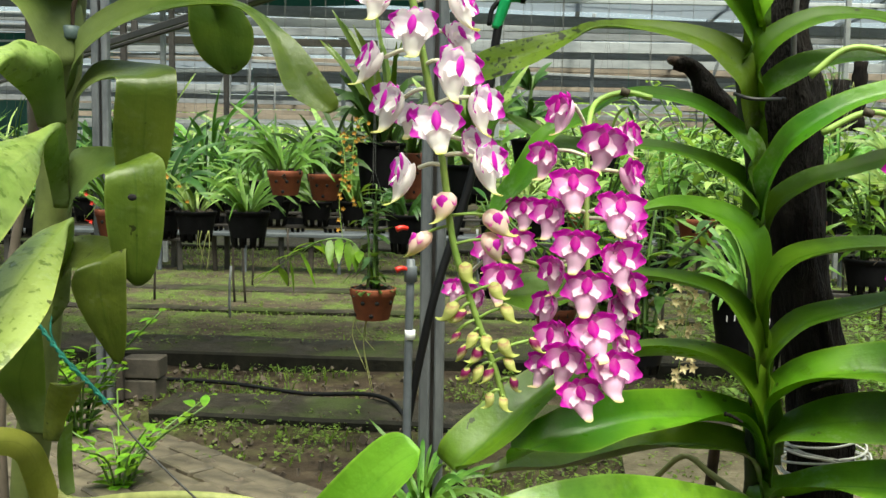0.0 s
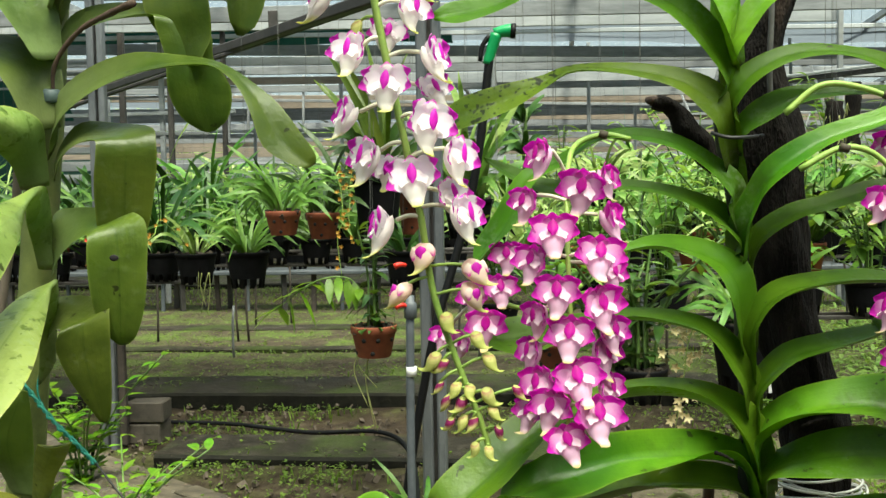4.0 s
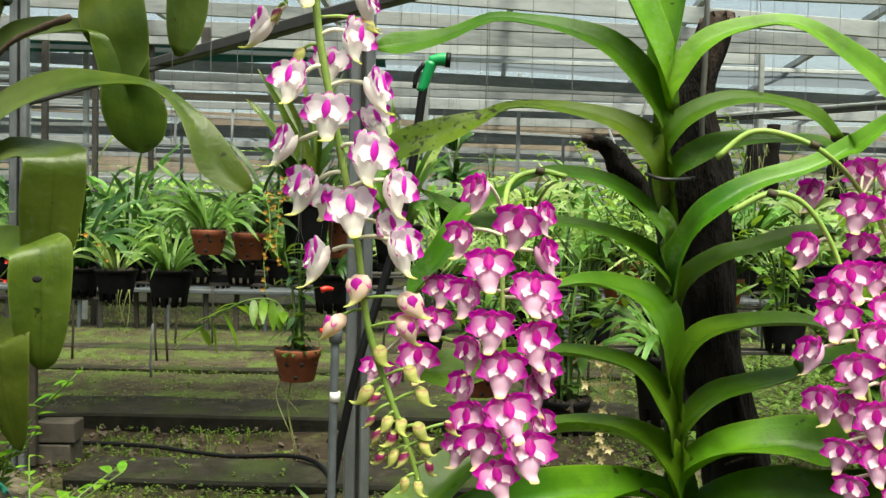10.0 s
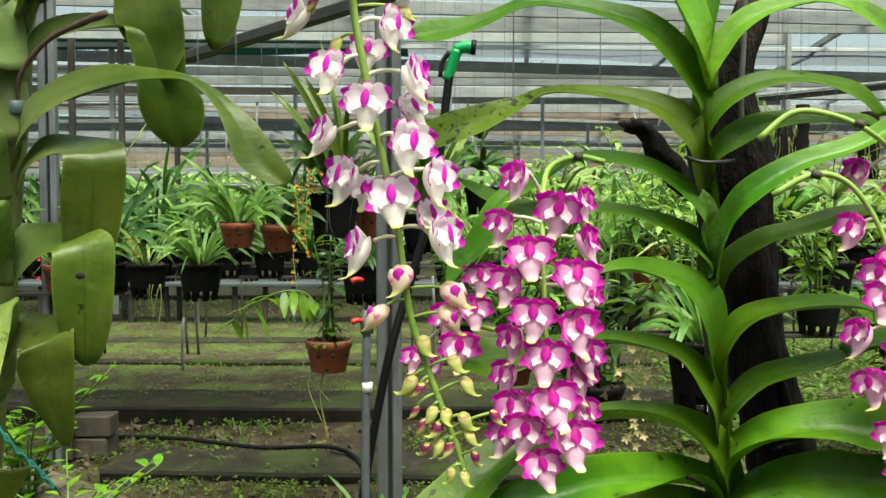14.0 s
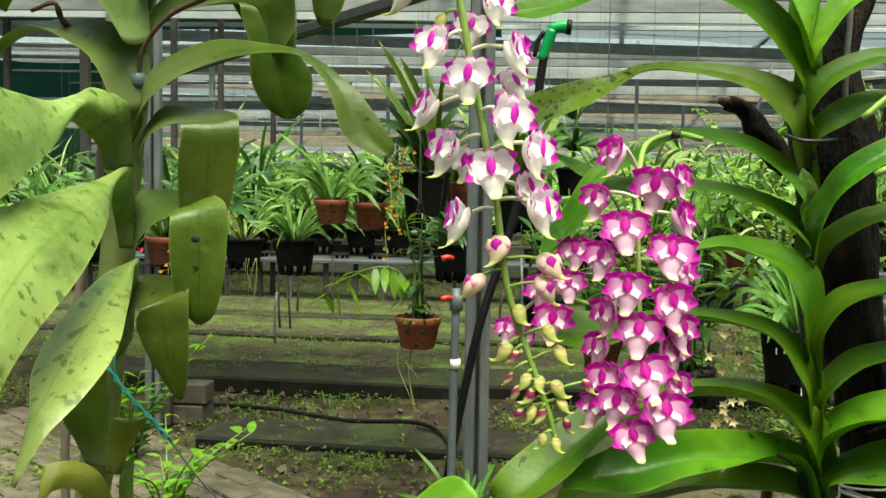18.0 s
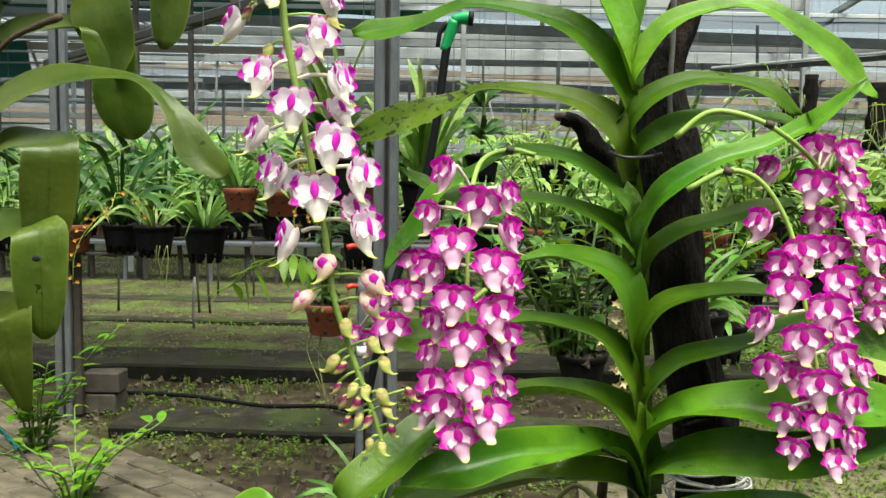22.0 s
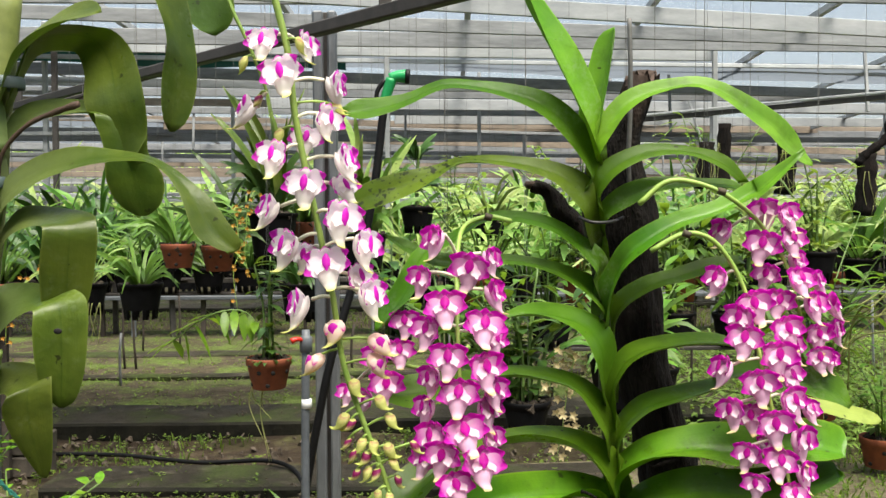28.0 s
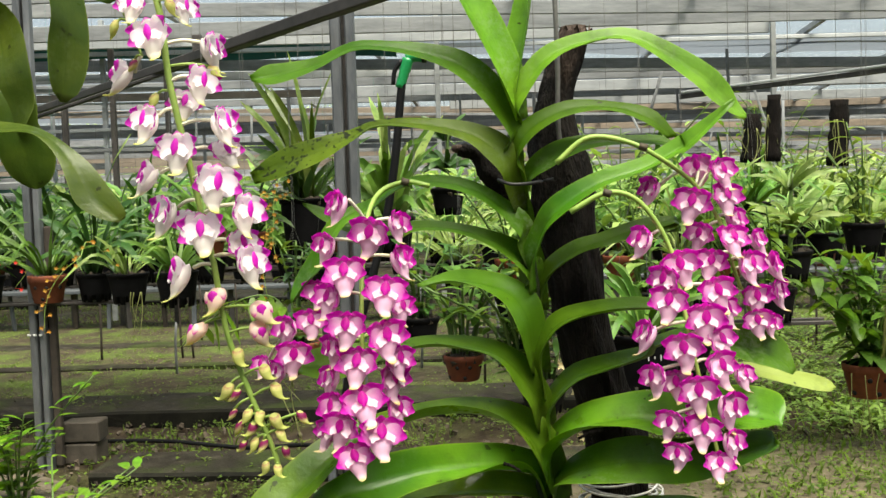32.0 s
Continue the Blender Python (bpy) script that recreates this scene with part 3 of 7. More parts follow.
def flower_mesh(kind, seed):
    """A round hood of broad petals over a pale pouch that ends in a lime horn."""
    rnd = random.Random(seed)
    j = lambda s=0.12: rnd.uniform(-s, s)
    bm = bmesh.new()
    uv = bm.loops.layers.uv.new("UVMap")
    k = 0.001
    if kind == "o":
        # half open: a pale globe with a flushed front and a lime horn
        side = (-1) ** seed
        boot_into(bm, uv, [(0, 0.001, 0.0072), (0, 0, 0.003), (0, -0.0006, -0.0018), (side * 0.002, -0.0020, -0.0066), (side * 0.0062, -0.0040, -0.0098), (side * 0.0105, -0.0052, -0.0104)], [0.0022, 0.0064, 0.0074, 0.0072, 0.0060, 0.0042, 0.0030, 0.0020, 0.0007], 3, 0.95, n=18, sides=14)
        petal_into(bm, uv, (0, -0.0066, 0.0050), (j(0.2), -0.18, -1), (0, -1, 0.1), 7.6 * k, 8.0 * k, -0.22, -0.10, 2, 6, 5)
        for s in (-1, 1):
            petal_into(bm, uv, (s * 0.0052, -0.0044, 0.0056), (s * 0.25, -0.2, -1), (s * 0.7, -1, 0), 8.4 * k, 6.0 * k, -0.2, -0.12, 0, 5, 4)
        me = mesh_of("flower_bud", bm, [w_open, w_skirt, w_lip, bud_pale])
        me.shade_smooth()
        return me
    # arched upper sepal
    petal_into(bm, uv, (0, 0.0035, 0.0030), (j(0.10), -0.34 + j(0.08), 1.0), (0, -1, -0.25), 10.8 * k, 11.5 * k, 0.10, 0.30, 5, 7, 6)
    for s in (-1, 1):
        # side petals, cupped forwards
        petal_into(bm, uv, (s * 0.0008, 0.0022, 0.0034), (s * (1 + j(0.06)), -0.50 + j(0.10), 0.34 + j(0.10)), (-s * 0.35, -1, -0.05), 16.2 * k, 12.0 * k, 0.10, 0.08 + j(0.06), 0, 8, 6)
        # broad lower sepals that hang round the pouch like a skirt
        petal_into(bm, uv, (s * 0.0008, 0.0002, 0.0022), (s * (0.95 + j(0.06)), -0.48 + j(0.10), -0.30 + j(0.10)), (-s * 0.10, -1, 0.1), 16.8 * k, 13.4 * k, 0.08, 0.06 + j(0.05), 1, 8, 6)
        # pale side lobes of the lip
        petal_into(bm, uv, (s * 0.0030, -0.0036, 0.0012), (s * 0.42, -0.60, -0.72 + j()), (s * 0.4, -0.9, 0.2), 8.4 * k, 7.0 * k, 0.10, 0.10, 4, 4, 3)
    boot_into(bm, uv, [(0, 0.0010, 0.0050), (0, -0.0012, -0.0012), (j() * 4 * k, -0.0026, -0.0062), (j() * 10 * k, -0.0050, -0.0108), (j() * 16 * k, -0.0090, -0.0142), (j() * 18 * k, -0.0138, -0.0148)], [0.0040, 0.0066, 0.0074, 0.0070, 0.0056, 0.0044, 0.0034, 0.0024, 0.0008], 3, n=16, sides=12)
    # the bright middle lobe stands up in front of the mouth
    petal_into(bm, uv, (0, -0.0062, 0.0078), (j(0.08), -0.42, -1), (0, -1, 0.2), (11.2 if kind == "w" else 10.0) * k, (5.2 if kind == "w" else 6.4) * k, -0.18, -0.10, 2, 6, 4)
    mats = {"w": [w_tip, w_skirt, w_lip, spur_mat, w_frill, w_hood], "p": [p_tip, p_skirt, p_lip, p_spur, p_frill, p_hood]}[kind]
    me = mesh_of("flower", bm, mats)
    me.shade_smooth()
    return me


def bud_mesh(seed, dark=False):
    """A closed bud: a plump flushed head and a short curved lime horn."""
    bm = bmesh.new()
    uv = bm.loops.layers.uv.new("UVMap")
    side = (-1) ** seed
    k = 0.00102
    rows = [(0, k, 6.5 * k), (0, 0, 3 * k), (side * 0.3 * k, -0.8 * k, -2 * k), (side * 1.5 * k, -2.2 * k, -5.6 * k), (side * 5.4 * k, -3.8 * k, -8.0 * k), (side * 9.6 * k, -4.8 * k, -8.0 * k)]
    rings = boot_into(bm, uv, rows, [1.5 * k, 4.9 * k, 5.4 * k, 5.2 * k, 4.5 * k, 3.6 * k, 2.6 * k, 1.6 * k, 0.5 * k], 0, n=15)
    bm.faces.ensure_lookup_table()
    for i in range(14):
        for q in range(10):
            # a flushed patch on the front of the head
            if 1 <= i <= (6 if dark else 3) and q in (range(10) if dark else (5, 6, 7, 8, 9, 0)):
                bm.faces[i * 10 + q].material_index = 1
    me = mesh_of("flower_bud", bm, [bud_mat, bud_purple if dark else bud_tip])
    me.shade_smooth()
    return me


FLOWERS = {k: [flower_mesh(k, 11 + i) for i in range(6)] for k in "wp"}
BUDS = [flower_mesh("o", 31), bud_mesh(6), bud_mesh(7), bud_mesh(8), flower_mesh("o", 32), bud_mesh(9, True), bud_mesh(10, True)]
SPIKES = {}


def near_on(ctrls, p):
    pts = np.vstack([curve_points(c, 90) for c in ctrls])
    # the stalk of a flower leaves a little above it
    d = np.linalg.norm(pts - (np.array(p) + (0, 0.0, 0.004)), axis=1)
    return pts[int(d.argmin())]


def stalk(spike, p, r=0.00125, mat=None):
    """The short pale stalk that joins a flower to its spike."""
    q = near_on(SPIKES[spike.name], p)
    p = np.array(p, float)
    mid = (p + q) / 2 + np.array((0, -0.001, 0.003))
    return stem(spike, "flower_stalk", [tuple(q), tuple(mid), tuple(p + (0, 0.002, 0.003))], r, r * 1.1, mat or ped_white, n=8, sides=6)


def flower(spike, place, yaw, size, kind):
    rnd = random.Random(int(place[0] * 9973 + place[2] * 7919))
    ob = new("flower", rnd.choice(FLOWERS[kind]))
    ob.parent = spike
    s = size * rnd.uniform(1.02, 1.14)
    yaw = max(-95, min(95, yaw * 1.3 + rnd.uniform(-12, 12)))
    ob.matrix_parent_inverse = spike.matrix_world.inverted()
    ob.matrix_basis = pose(place[0], place[1], place[2] + 0.0015, rnd.uniform(-10, 14), rnd.uniform(-14, 14), yaw) @ Matrix.Diagonal((s, s, s, 1))
    # the stalk joins the back of the flower
    stalk(spike, ob.matrix_basis @ Vector((0, 0.006, 0.001)))
    return ob


def bud(spike, place, yaw, size, kind):
    rnd = random.Random(int(place[0] * 9973 + place[2] * 7919))
    stalk(spike, place, 0.0009, ped_mat)
    ob = new("flower_bud", BUDS[4 if yaw > 0 else 0] if size > 0.92 else BUDS[(5 if yaw < 0 else 6) if kind == "d" else 2 if yaw < 0 else 1])
    ob.parent = spike
    s = size * (1.0 if size > 0.92 else 0.92)
    ob.matrix_parent_inverse = spike.matrix_world.inverted()
    ob.matrix_basis = pose(*place, rnd.uniform(-15, 15), rnd.uniform(-15, 15), yaw + rnd.uniform(-20, 20)) @ Matrix.Diagonal((s, s, s, 1))
    return ob


def spike(parent, name, ctrl, r0, r1, label="", more=()):
    ob = stem(parent, name, ctrl, r0, r1, ped_mat, label, n=40, sides=8)
    SPIKES[ob.name] = [ctrl, *more]
    return ob

# ---- ground, slabs and roof ----
def grid_ground():
    """One sheet to the horizon, finer and bumpier where the camera is near."""
    xs = np.concatenate([[-400, -120, -40, -18], np.arange(-9, 9.01, 0.15), [18, 40, 120, 400]])
    ys = np.concatenate([[-400, -100, -30, -10, -4, -1], np.arange(0.4, 12.01, 0.15), np.arange(13, 30, 1.5), [45, 120, 400, 900]])
    bm = bmesh.new()
    rows = []
    for y in ys:
        row = []
        for x in xs:
            z = 0.0
            if abs(x) < 9 and 0.4 < y < 12:
                z = 0.03 * noise.noise(Vector((x * 1.7, y * 1.7, 0))) + 0.018 * noise.noise(Vector((x * 6, y * 6, 3))) - 0.012
            row.append(bm.verts.new((x, y, z)))
        rows.append(row)
    for a, b in zip(rows, rows[1:]):
        for i in range(len(xs) - 1):
            bm.faces.new((a[i], a[i + 1], b[i + 1], b[i]))
    ob = part("ground", bm, ground_mat, None)
    return tagged(ob, "dark wet earth with moss and weeds between the rows", "ground", kind="structure")


grid_ground()


def slab(name, x0, x1, y0, y1, top, turn, label, rag=0.03, material=None):
    """A low concrete strip with ragged edges, a real step above the earth."""
    bm = bmesh.new()
    n = int((x1 - x0) / 0.16)
    lines = []
    for i in range(n + 1):
        x = x0 + (x1 - x0) * i / n
        e0 = y0 + rag * noise.noise(Vector((x * 3, y0, 1)))
        e1 = y1 + rag * noise.noise(Vector((x * 3, y1, 5)))
        tz = top + 0.008 * noise.noise(Vector((x * 2, y0, 9)))
        lines.append([bm.verts.new((x, y, z)) for y, z in ((e0 + 0.01, -0.08), (e0, tz - 0.012), (e0 + 0.012, tz), ((e0 + e1) / 2, tz + 0.004), (e1 - 0.012, tz), (e1, tz - 0.012), (e1, -0.08))])
    for a, b in zip(lines, lines[1:]):
        for j in range(6):
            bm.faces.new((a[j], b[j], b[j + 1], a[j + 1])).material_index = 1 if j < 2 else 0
    for q in (lines[0], list(reversed(lines[-1]))):
        bm.faces.new(q)
    bmesh.ops.rotate(bm, verts=bm.verts, cent=(0, (y0 + y1) / 2, 0), matrix=Matrix.Rotation(radians(turn), 3, "Z"))
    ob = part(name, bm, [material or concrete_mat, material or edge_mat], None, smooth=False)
    return tagged(ob, label, "path", kind="structure")


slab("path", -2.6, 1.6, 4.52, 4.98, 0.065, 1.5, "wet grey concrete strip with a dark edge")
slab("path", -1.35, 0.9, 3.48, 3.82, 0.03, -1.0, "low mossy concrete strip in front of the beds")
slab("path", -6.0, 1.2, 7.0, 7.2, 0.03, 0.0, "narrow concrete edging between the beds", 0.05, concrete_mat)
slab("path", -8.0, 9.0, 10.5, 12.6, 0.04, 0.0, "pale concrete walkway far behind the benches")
slab("path", -6.0, 1.2, 6.1, 6.2, 0.03, 1.0, "thin concrete edging of a plant bed", 0.05, concrete_mat)
m_, nt_, out_ = node_mat("moss_bed")
col_ = ramp(nt_, noise_of(nt_, 60, 5, 0.7), [(0.3, (0.04, 0.075, 0.014)), (0.7, (0.17, 0.235, 0.05))])
earth_ = ramp(nt_, noise_of(nt_, 12, 5, 0.65), [(0.3, (0.03, 0.024, 0.015)), (0.7, (0.11, 0.088, 0.058))])
patch_ = noise_of(nt_, 2.6, 6, 0.68)
finish(nt_, out_, mix(nt_, ramp(nt_, patch_, [(0.46, (0, 0, 0)), (0.60, (0.8, 0.8, 0.8))]), earth_, col_), 0.85, noise_of(nt_, 25, 5, 0.7), 0.03, 0.0, 0.2)
slab("bed", -6.5, 7.5, 5.12, 6.02, 0.012, 0.0, "mossy green plant bed with bare wet patches", 0.16, m_)
slab("bed", -6.5, 7.5, 6.26, 8.7, 0.012, 0.0, "mossy green plant bed with bare wet patches", 0.12, m_)
earth_path = plain("trodden_earth", (0.065, 0.055, 0.034), (0.21, 0.18, 0.12), 30, 0.85, 0.012, spec=0.2)
slab("path", 0.45, 4.6, 2.75, 3.92, 0.016, -3.0, "trodden pale earth path with moss and weeds", 0.12, earth_path)


# roof of grey shade cloth on timber and pale rails
def net_material():
    m, nt, out = node_mat("shade_cloth")
    f = noise_of(nt, 1.2, 3, 0.5, stretch=(0.2, 1.5, 1))
    col = ramp(nt, f, [(0.35, (0.085, 0.10, 0.118)), (0.65, (0.19, 0.215, 0.24))])
    d = nt.nodes.new("ShaderNodeBsdfDiffuse")
    nt.links.new(col, d.inputs[0])
    tl = nt.nodes.new("ShaderNodeBsdfTranslucent")
    tl.inputs[0].default_value = (0.30, 0.345, 0.39, 1)
    tp = nt.nodes.new("ShaderNodeBsdfTransparent")
    a = nt.nodes.new("ShaderNodeMixShader")
    a.inputs[0].default_value = 0.35
    nt.links.new(d.outputs[0], a.inputs[1])
    nt.links.new(tl.outputs[0], a.inputs[2])
    b = nt.nodes.new("ShaderNodeMixShader")
    b.inputs[0].default_value = 0.5
    nt.links.new(a.outputs[0], b.inputs[1])
    nt.links.new(tp.outputs[0], b.inputs[2])
    nt.links.new(b.outputs[0], out.inputs[0])
    return m


net_mat = net_material()


def roof():
    bm = bmesh.new()
    ys = np.arange(-8, 30, 1.0)
    xs = np.arange(-14, 16, 1.0)
    rows = [[bm.verts.new((x, y, 3.05 + 0.05 * math.sin(x * 1.3 + y) + 0.04 * noise.noise(Vector((x, y, 0))))) for x in xs] for y in ys]
    for a, b in zip(rows, rows[1:]):
        for i in range(len(xs) - 1):
            bm.faces.new((a[i], b[i], b[i + 1], a[i + 1]))
    ob = part("ceiling", bm, net_mat, None)
    tagged(ob, "grey shade cloth stretched over the nursery", "shade cloth", kind="structure")


roof()


def bar(name, p, q, w, h, material, parent, bevel=0.004, label=""):
    """A square bar between two points."""
    p, q = Vector(p), Vector(q)
    n = (q - p).length
    bm = bmesh.new()
    box_into(bm, (-w / 2, -h / 2, 0), (w / 2, h / 2, n))
    bevel_all(bm, bevel)
    rot = (q - p).to_track_quat("Z", "Y").to_matrix().to_4x4()
    bm.transform(Matrix.Translation(p) @ rot)
    return part(name, bm, material, parent, label, smooth=False)


frame_roof = thing("roof_frame", (0, 14, 2.6), "grey timber battens and pale rails under the shade cloth", "roof frame", kind="structure")
rnd = random.Random(4)
for i in range(50):
    y = 6.0 + i * 0.46 + rnd.uniform(-0.12, 0.12)
    z = max(2.64 - 0.028 * (y - 6.6) + rnd.uniform(-0.06, 0.06), 1.93 + rnd.uniform(-0.08, 0.12))
    m = (timber_mat, timber_mat, paint_mat, timber_brown, timber_mat)[rnd.randrange(5)]
    tilt, skew = rnd.uniform(-0.10, 0.10), rnd.uniform(0.08, 0.28)
    x0 = -9 - i * 0.2 if rnd.random() < 0.6 else rnd.uniform(-5, 2)
    x1 = 10 + i * 0.2 if rnd.random() < 0.6 or x0 > -5.1 else rnd.uniform(-2, 5)
    bar("batten", (x0, y + x0 * skew, z - tilt), (x1, y + x1 * skew, z + tilt), 0.035, rnd.choice((0.04, 0.09, 0.11, 0.13)), m, frame_roof)
for i in range(14):
    x = -6.5 + i * 1.05 + rnd.uniform(-0.1, 0.1)
    y = 9 + (i % 3) * 3.2
    bar("roof_post", (x, y, 0.0), (x, y, 2.9), 0.045, 0.045, paint_mat, frame_roof)
for i in range(9):
    x = -5.5 + i * 1.5
    bar("rafter", (x, 6.8, 2.8), (x + 0.6, 24, 2.25), 0.05, 0.06, paint_mat, frame_roof)
bar("rafter", (1.73, 7.2, 1.78), (5.1, 5.4, 1.945), 0.035, 0.035, dark_steel, frame_roof)
bar("rafter", (1.73, 7.17, 1.81), (5.1, 5.37, 1.975), 0.02, 0.018, paint_mat, frame_roof)
# struts between the battens
for i in range(34):
    x, y = rnd.uniform(-7, 9), rnd.uniform(9, 20)
    z = 2.5 - 0.022 * (y - 6.6)
    bar("strut", (x, y, z - rnd.uniform(0.2, 0.6)), (x + rnd.choice((0, 0, 0.25, -0.25)), y + 0.1, z + 0.3), 0.03, 0.03, (paint_mat, timber_mat)[i % 2], frame_roof)
# low benches of pale rails, one behind the other, reach to the end of the nursery
for i in range(16):
    y = 9.2 + i * 1.0
    z = 1.22 + 0.028 * (y - 9.2)
    bar("bench_rail", (-9, y, z), (10, y + rnd.uniform(-0.2, 0.2), z + rnd.uniform(-0.03, 0.03)), 0.03, 0.045, (paint_mat, timber_mat)[i % 2], frame_roof)

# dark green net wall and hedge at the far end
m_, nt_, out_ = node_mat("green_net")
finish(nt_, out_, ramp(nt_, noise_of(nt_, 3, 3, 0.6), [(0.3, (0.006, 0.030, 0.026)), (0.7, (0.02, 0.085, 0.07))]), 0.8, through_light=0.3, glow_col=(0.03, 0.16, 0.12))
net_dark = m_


def net_sheet(x0, x1, y0, y1, z, material, label, slope=0.0):
    """A slack sheet of netting with uneven edges."""
    bm = bmesh.new()
    n, m = 40, 6
    rows = []
    for i in range(n + 1):
        x = x0 + (x1 - x0) * i / n
        e0 = 0.12 * noise.noise(Vector((x * 0.9, y0, 2)))
        e1 = 0.12 * noise.noise(Vector((x * 0.7, y1, 8)))
        rows.append([bm.verts.new((x, y0 + e0 + (y1 + e1 - y0 - e0) * k / m + 0.2 * x, z + slope * k / m - 0.05 * math.sin(math.pi * k / m) + 0.05 * noise.noise(Vector((x, y0 + k, z))))) for k in range(m + 1)])
    for a, b in zip(rows, rows[1:]):
        for k in range(m):
            bm.faces.new((a[k], a[k + 1], b[k + 1], b[k]))
    tagged(part("wall_net", bm, material, None), label, "net", kind="structure")


# extra slate sheets, added to darken the gaps between the far battens
m_, nt_, out_ = node_mat("roof_darkener")
finish(nt_, out_, ramp(nt_, noise_of(nt_, 4, 4, 0.6), [(0.3, (0.06, 0.072, 0.088)), (0.7, (0.16, 0.185, 0.215))]), 0.85, through_light=0.4, glow_col=(0.26, 0.30, 0.35))
net_darkener = m_
net_sheet(-9, 10, 9.2, 10.4, 2.66, net_darkener, "slate grey sheet added to darken gaps in the far roof")
net_sheet(-9, 10, 11.6, 13.0, 2.62, net_darkener, "slate grey sheet added to darken gaps in the far roof")
net_sheet(-10, 12, 14.6, 16.2, 2.52, net_darkener, "slate grey sheet added to darken gaps in the far roof")
net_sheet(-10, 12, 18.2, 20.2, 2.45, net_darkener, "slate grey sheet added to darken gaps in the far roof")
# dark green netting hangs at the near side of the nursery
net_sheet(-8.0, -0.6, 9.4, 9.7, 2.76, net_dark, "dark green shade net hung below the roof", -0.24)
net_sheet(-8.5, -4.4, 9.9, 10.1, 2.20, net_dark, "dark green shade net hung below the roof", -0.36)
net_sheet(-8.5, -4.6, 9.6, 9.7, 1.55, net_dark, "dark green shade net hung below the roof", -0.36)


# pale rails and dark posts in front of the green netting
rails = thing("net_frame", (-5, 8.6, 0), "pale rails and dark posts carrying green netting", "frame", kind="structure")
rnd = random.Random(23)
for k in range(9):
    z = 1.22 + 0.15 * k + rnd.uniform(-0.03, 0.03)
    x1 = rnd.uniform(-3.4, -2.2)
    bar("rail", (-8.5, 8.6 + rnd.uniform(-0.4, 0.3), z), (x1, 8.9 + rnd.uniform(-0.2, 0.5), z + rnd.uniform(-0.04, 0.04)), 0.025, rnd.choice((0.02, 0.035, 0.06)), (paint_mat, timber_mat)[k % 2], rails)
for x, w in ((-4.42, 0.09), (-3.55, 0.05), (-3.1, 0.045), (-5.2, 0.06), (-2.6, 0.04)):
    bar("post", (x, 8.45, 0), (x, 8.45, 2.7), w, 0.05, dark_steel, rails)

# unseen sheets added to block light from the near end and both sides
for name, lo, hi in (("light_block_south", (-13, -6.05, 0), (14, -6, 3.0)), ("light_block_west", (-13.05, -6, 0), (-13, 29, 3.0)), ("light_block_east", (14, -6, 0), (14.05, 29, 3.0))):
    bm = bmesh.new()
    box_into(bm, lo, hi)
    tagged(part(name, bm, net_dark, None, smooth=False), "unseen dark green sheet added to block light from outside", "net wall", kind="structure")


def hedge():
    """Sunlit shrubs beyond the nursery: countless small leaves."""
    rnd = random.Random(9)
    bm = bmesh.new()
    uv = bm.loops.layers.uv.new("UVMap")
    for i in range(9000):
        x = rnd.uniform(-22, 24)
        y = 30 + rnd.uniform(0, 3)
        z = rnd.random() ** 0.8 * (3.2 + 0.9 * math.sin(x * 0.9) + 0.6 * math.sin(x * 2.3))
        c = Vector((x, y, z))
        s = rnd.uniform(0.10, 0.26)
        e = Euler((rnd.uniform(-1.2, 1.2), rnd.uniform(-1.2, 1.2), rnd.uniform(0, 6.28))).to_matrix()
        vs = [bm.verts.new(c + e @ Vector(q) * s) for q in ((-1, 0, 0), (0, 0.1, -0.45), (1, 0, 0), (0, -0.1, 0.45))]
        f = bm.faces.new(vs)
        for lp, q in zip(f.loops, ((0, 0.5), (0.5, 0), (1, 0.5), (0.5, 1))):
            lp[uv].uv = q
    ob = part("hedge", bm, leaf_pale, None)
    tagged(ob, "sunlit green shrubs beyond the open end of the nursery", "hedge", kind="stuff")


hedge()

# ---- posts, beam, pipe and hose ----
def channel_post(name, x, y, top, label):
    """Two steel profiles side by side, with slots between them."""
    t = thing(name, (x, y, 0), label, "post")
    for dx, w in ((-0.022, 0.030), (0.018, 0.026)):
        bar("profile", (x + dx, y, -0.05), (x + dx, y, top), w, 0.04, steel_mat, t, 0.005)
    bar("web", (x - 0.001, y + 0.012, -0.05), (x - 0.001, y + 0.012, top), 0.02, 0.01, dark_steel, t, 0.002)
    return t


post_c = channel_post("steel_post", -0.156, 2.60, 1.64, "galvanised double steel post with bolted beam")
post_l = channel_post("steel_post", -1.625, 3.75, 2.75, "tall galvanised steel post beside a stack of bricks")
bar("timber_strip", (-1.575, 3.77, 0), (-1.578, 3.77, 1.0), 0.03, 0.03, rust_mat, post_l)
for k in range(3):
    bar("cable_tie", (-1.665 + 0.024 * k, 3.722, 0.556), (-1.651 + 0.024 * k, 3.722, 0.554), 0.008, 0.008, tag_mat, post_l, 0.001)
beam = thing("roof_beam", (-0.6, 3.0, 1.56), "dark rusty steel beam crossing the post", "beam")
bar("flange", (-2.35, 5.15, 1.60), (0.62, 1.40, 1.53), 0.034, 0.034, dark_steel, beam)
for s in (0.2, 0.42, 0.55, 0.8):
    p = Vector((-2.35, 5.15, 1.60)).lerp(Vector((0.62, 1.40, 1.53)), s)
    bar("bolt_plate", p + Vector((0, 0, 0.01)), p + Vector((0, 0, 0.07)), 0.03, 0.02, dark_steel, beam, 0.002)
tie_bar = thing("tie_bar", (-1.2, 4.2, 1.5), "thin dark steel rod under the beam", "rod")
bar("rod", (-2.6, 4.6, 1.36), (-0.3, 2.9, 1.62), 0.016, 0.016, dark_steel, tie_bar)

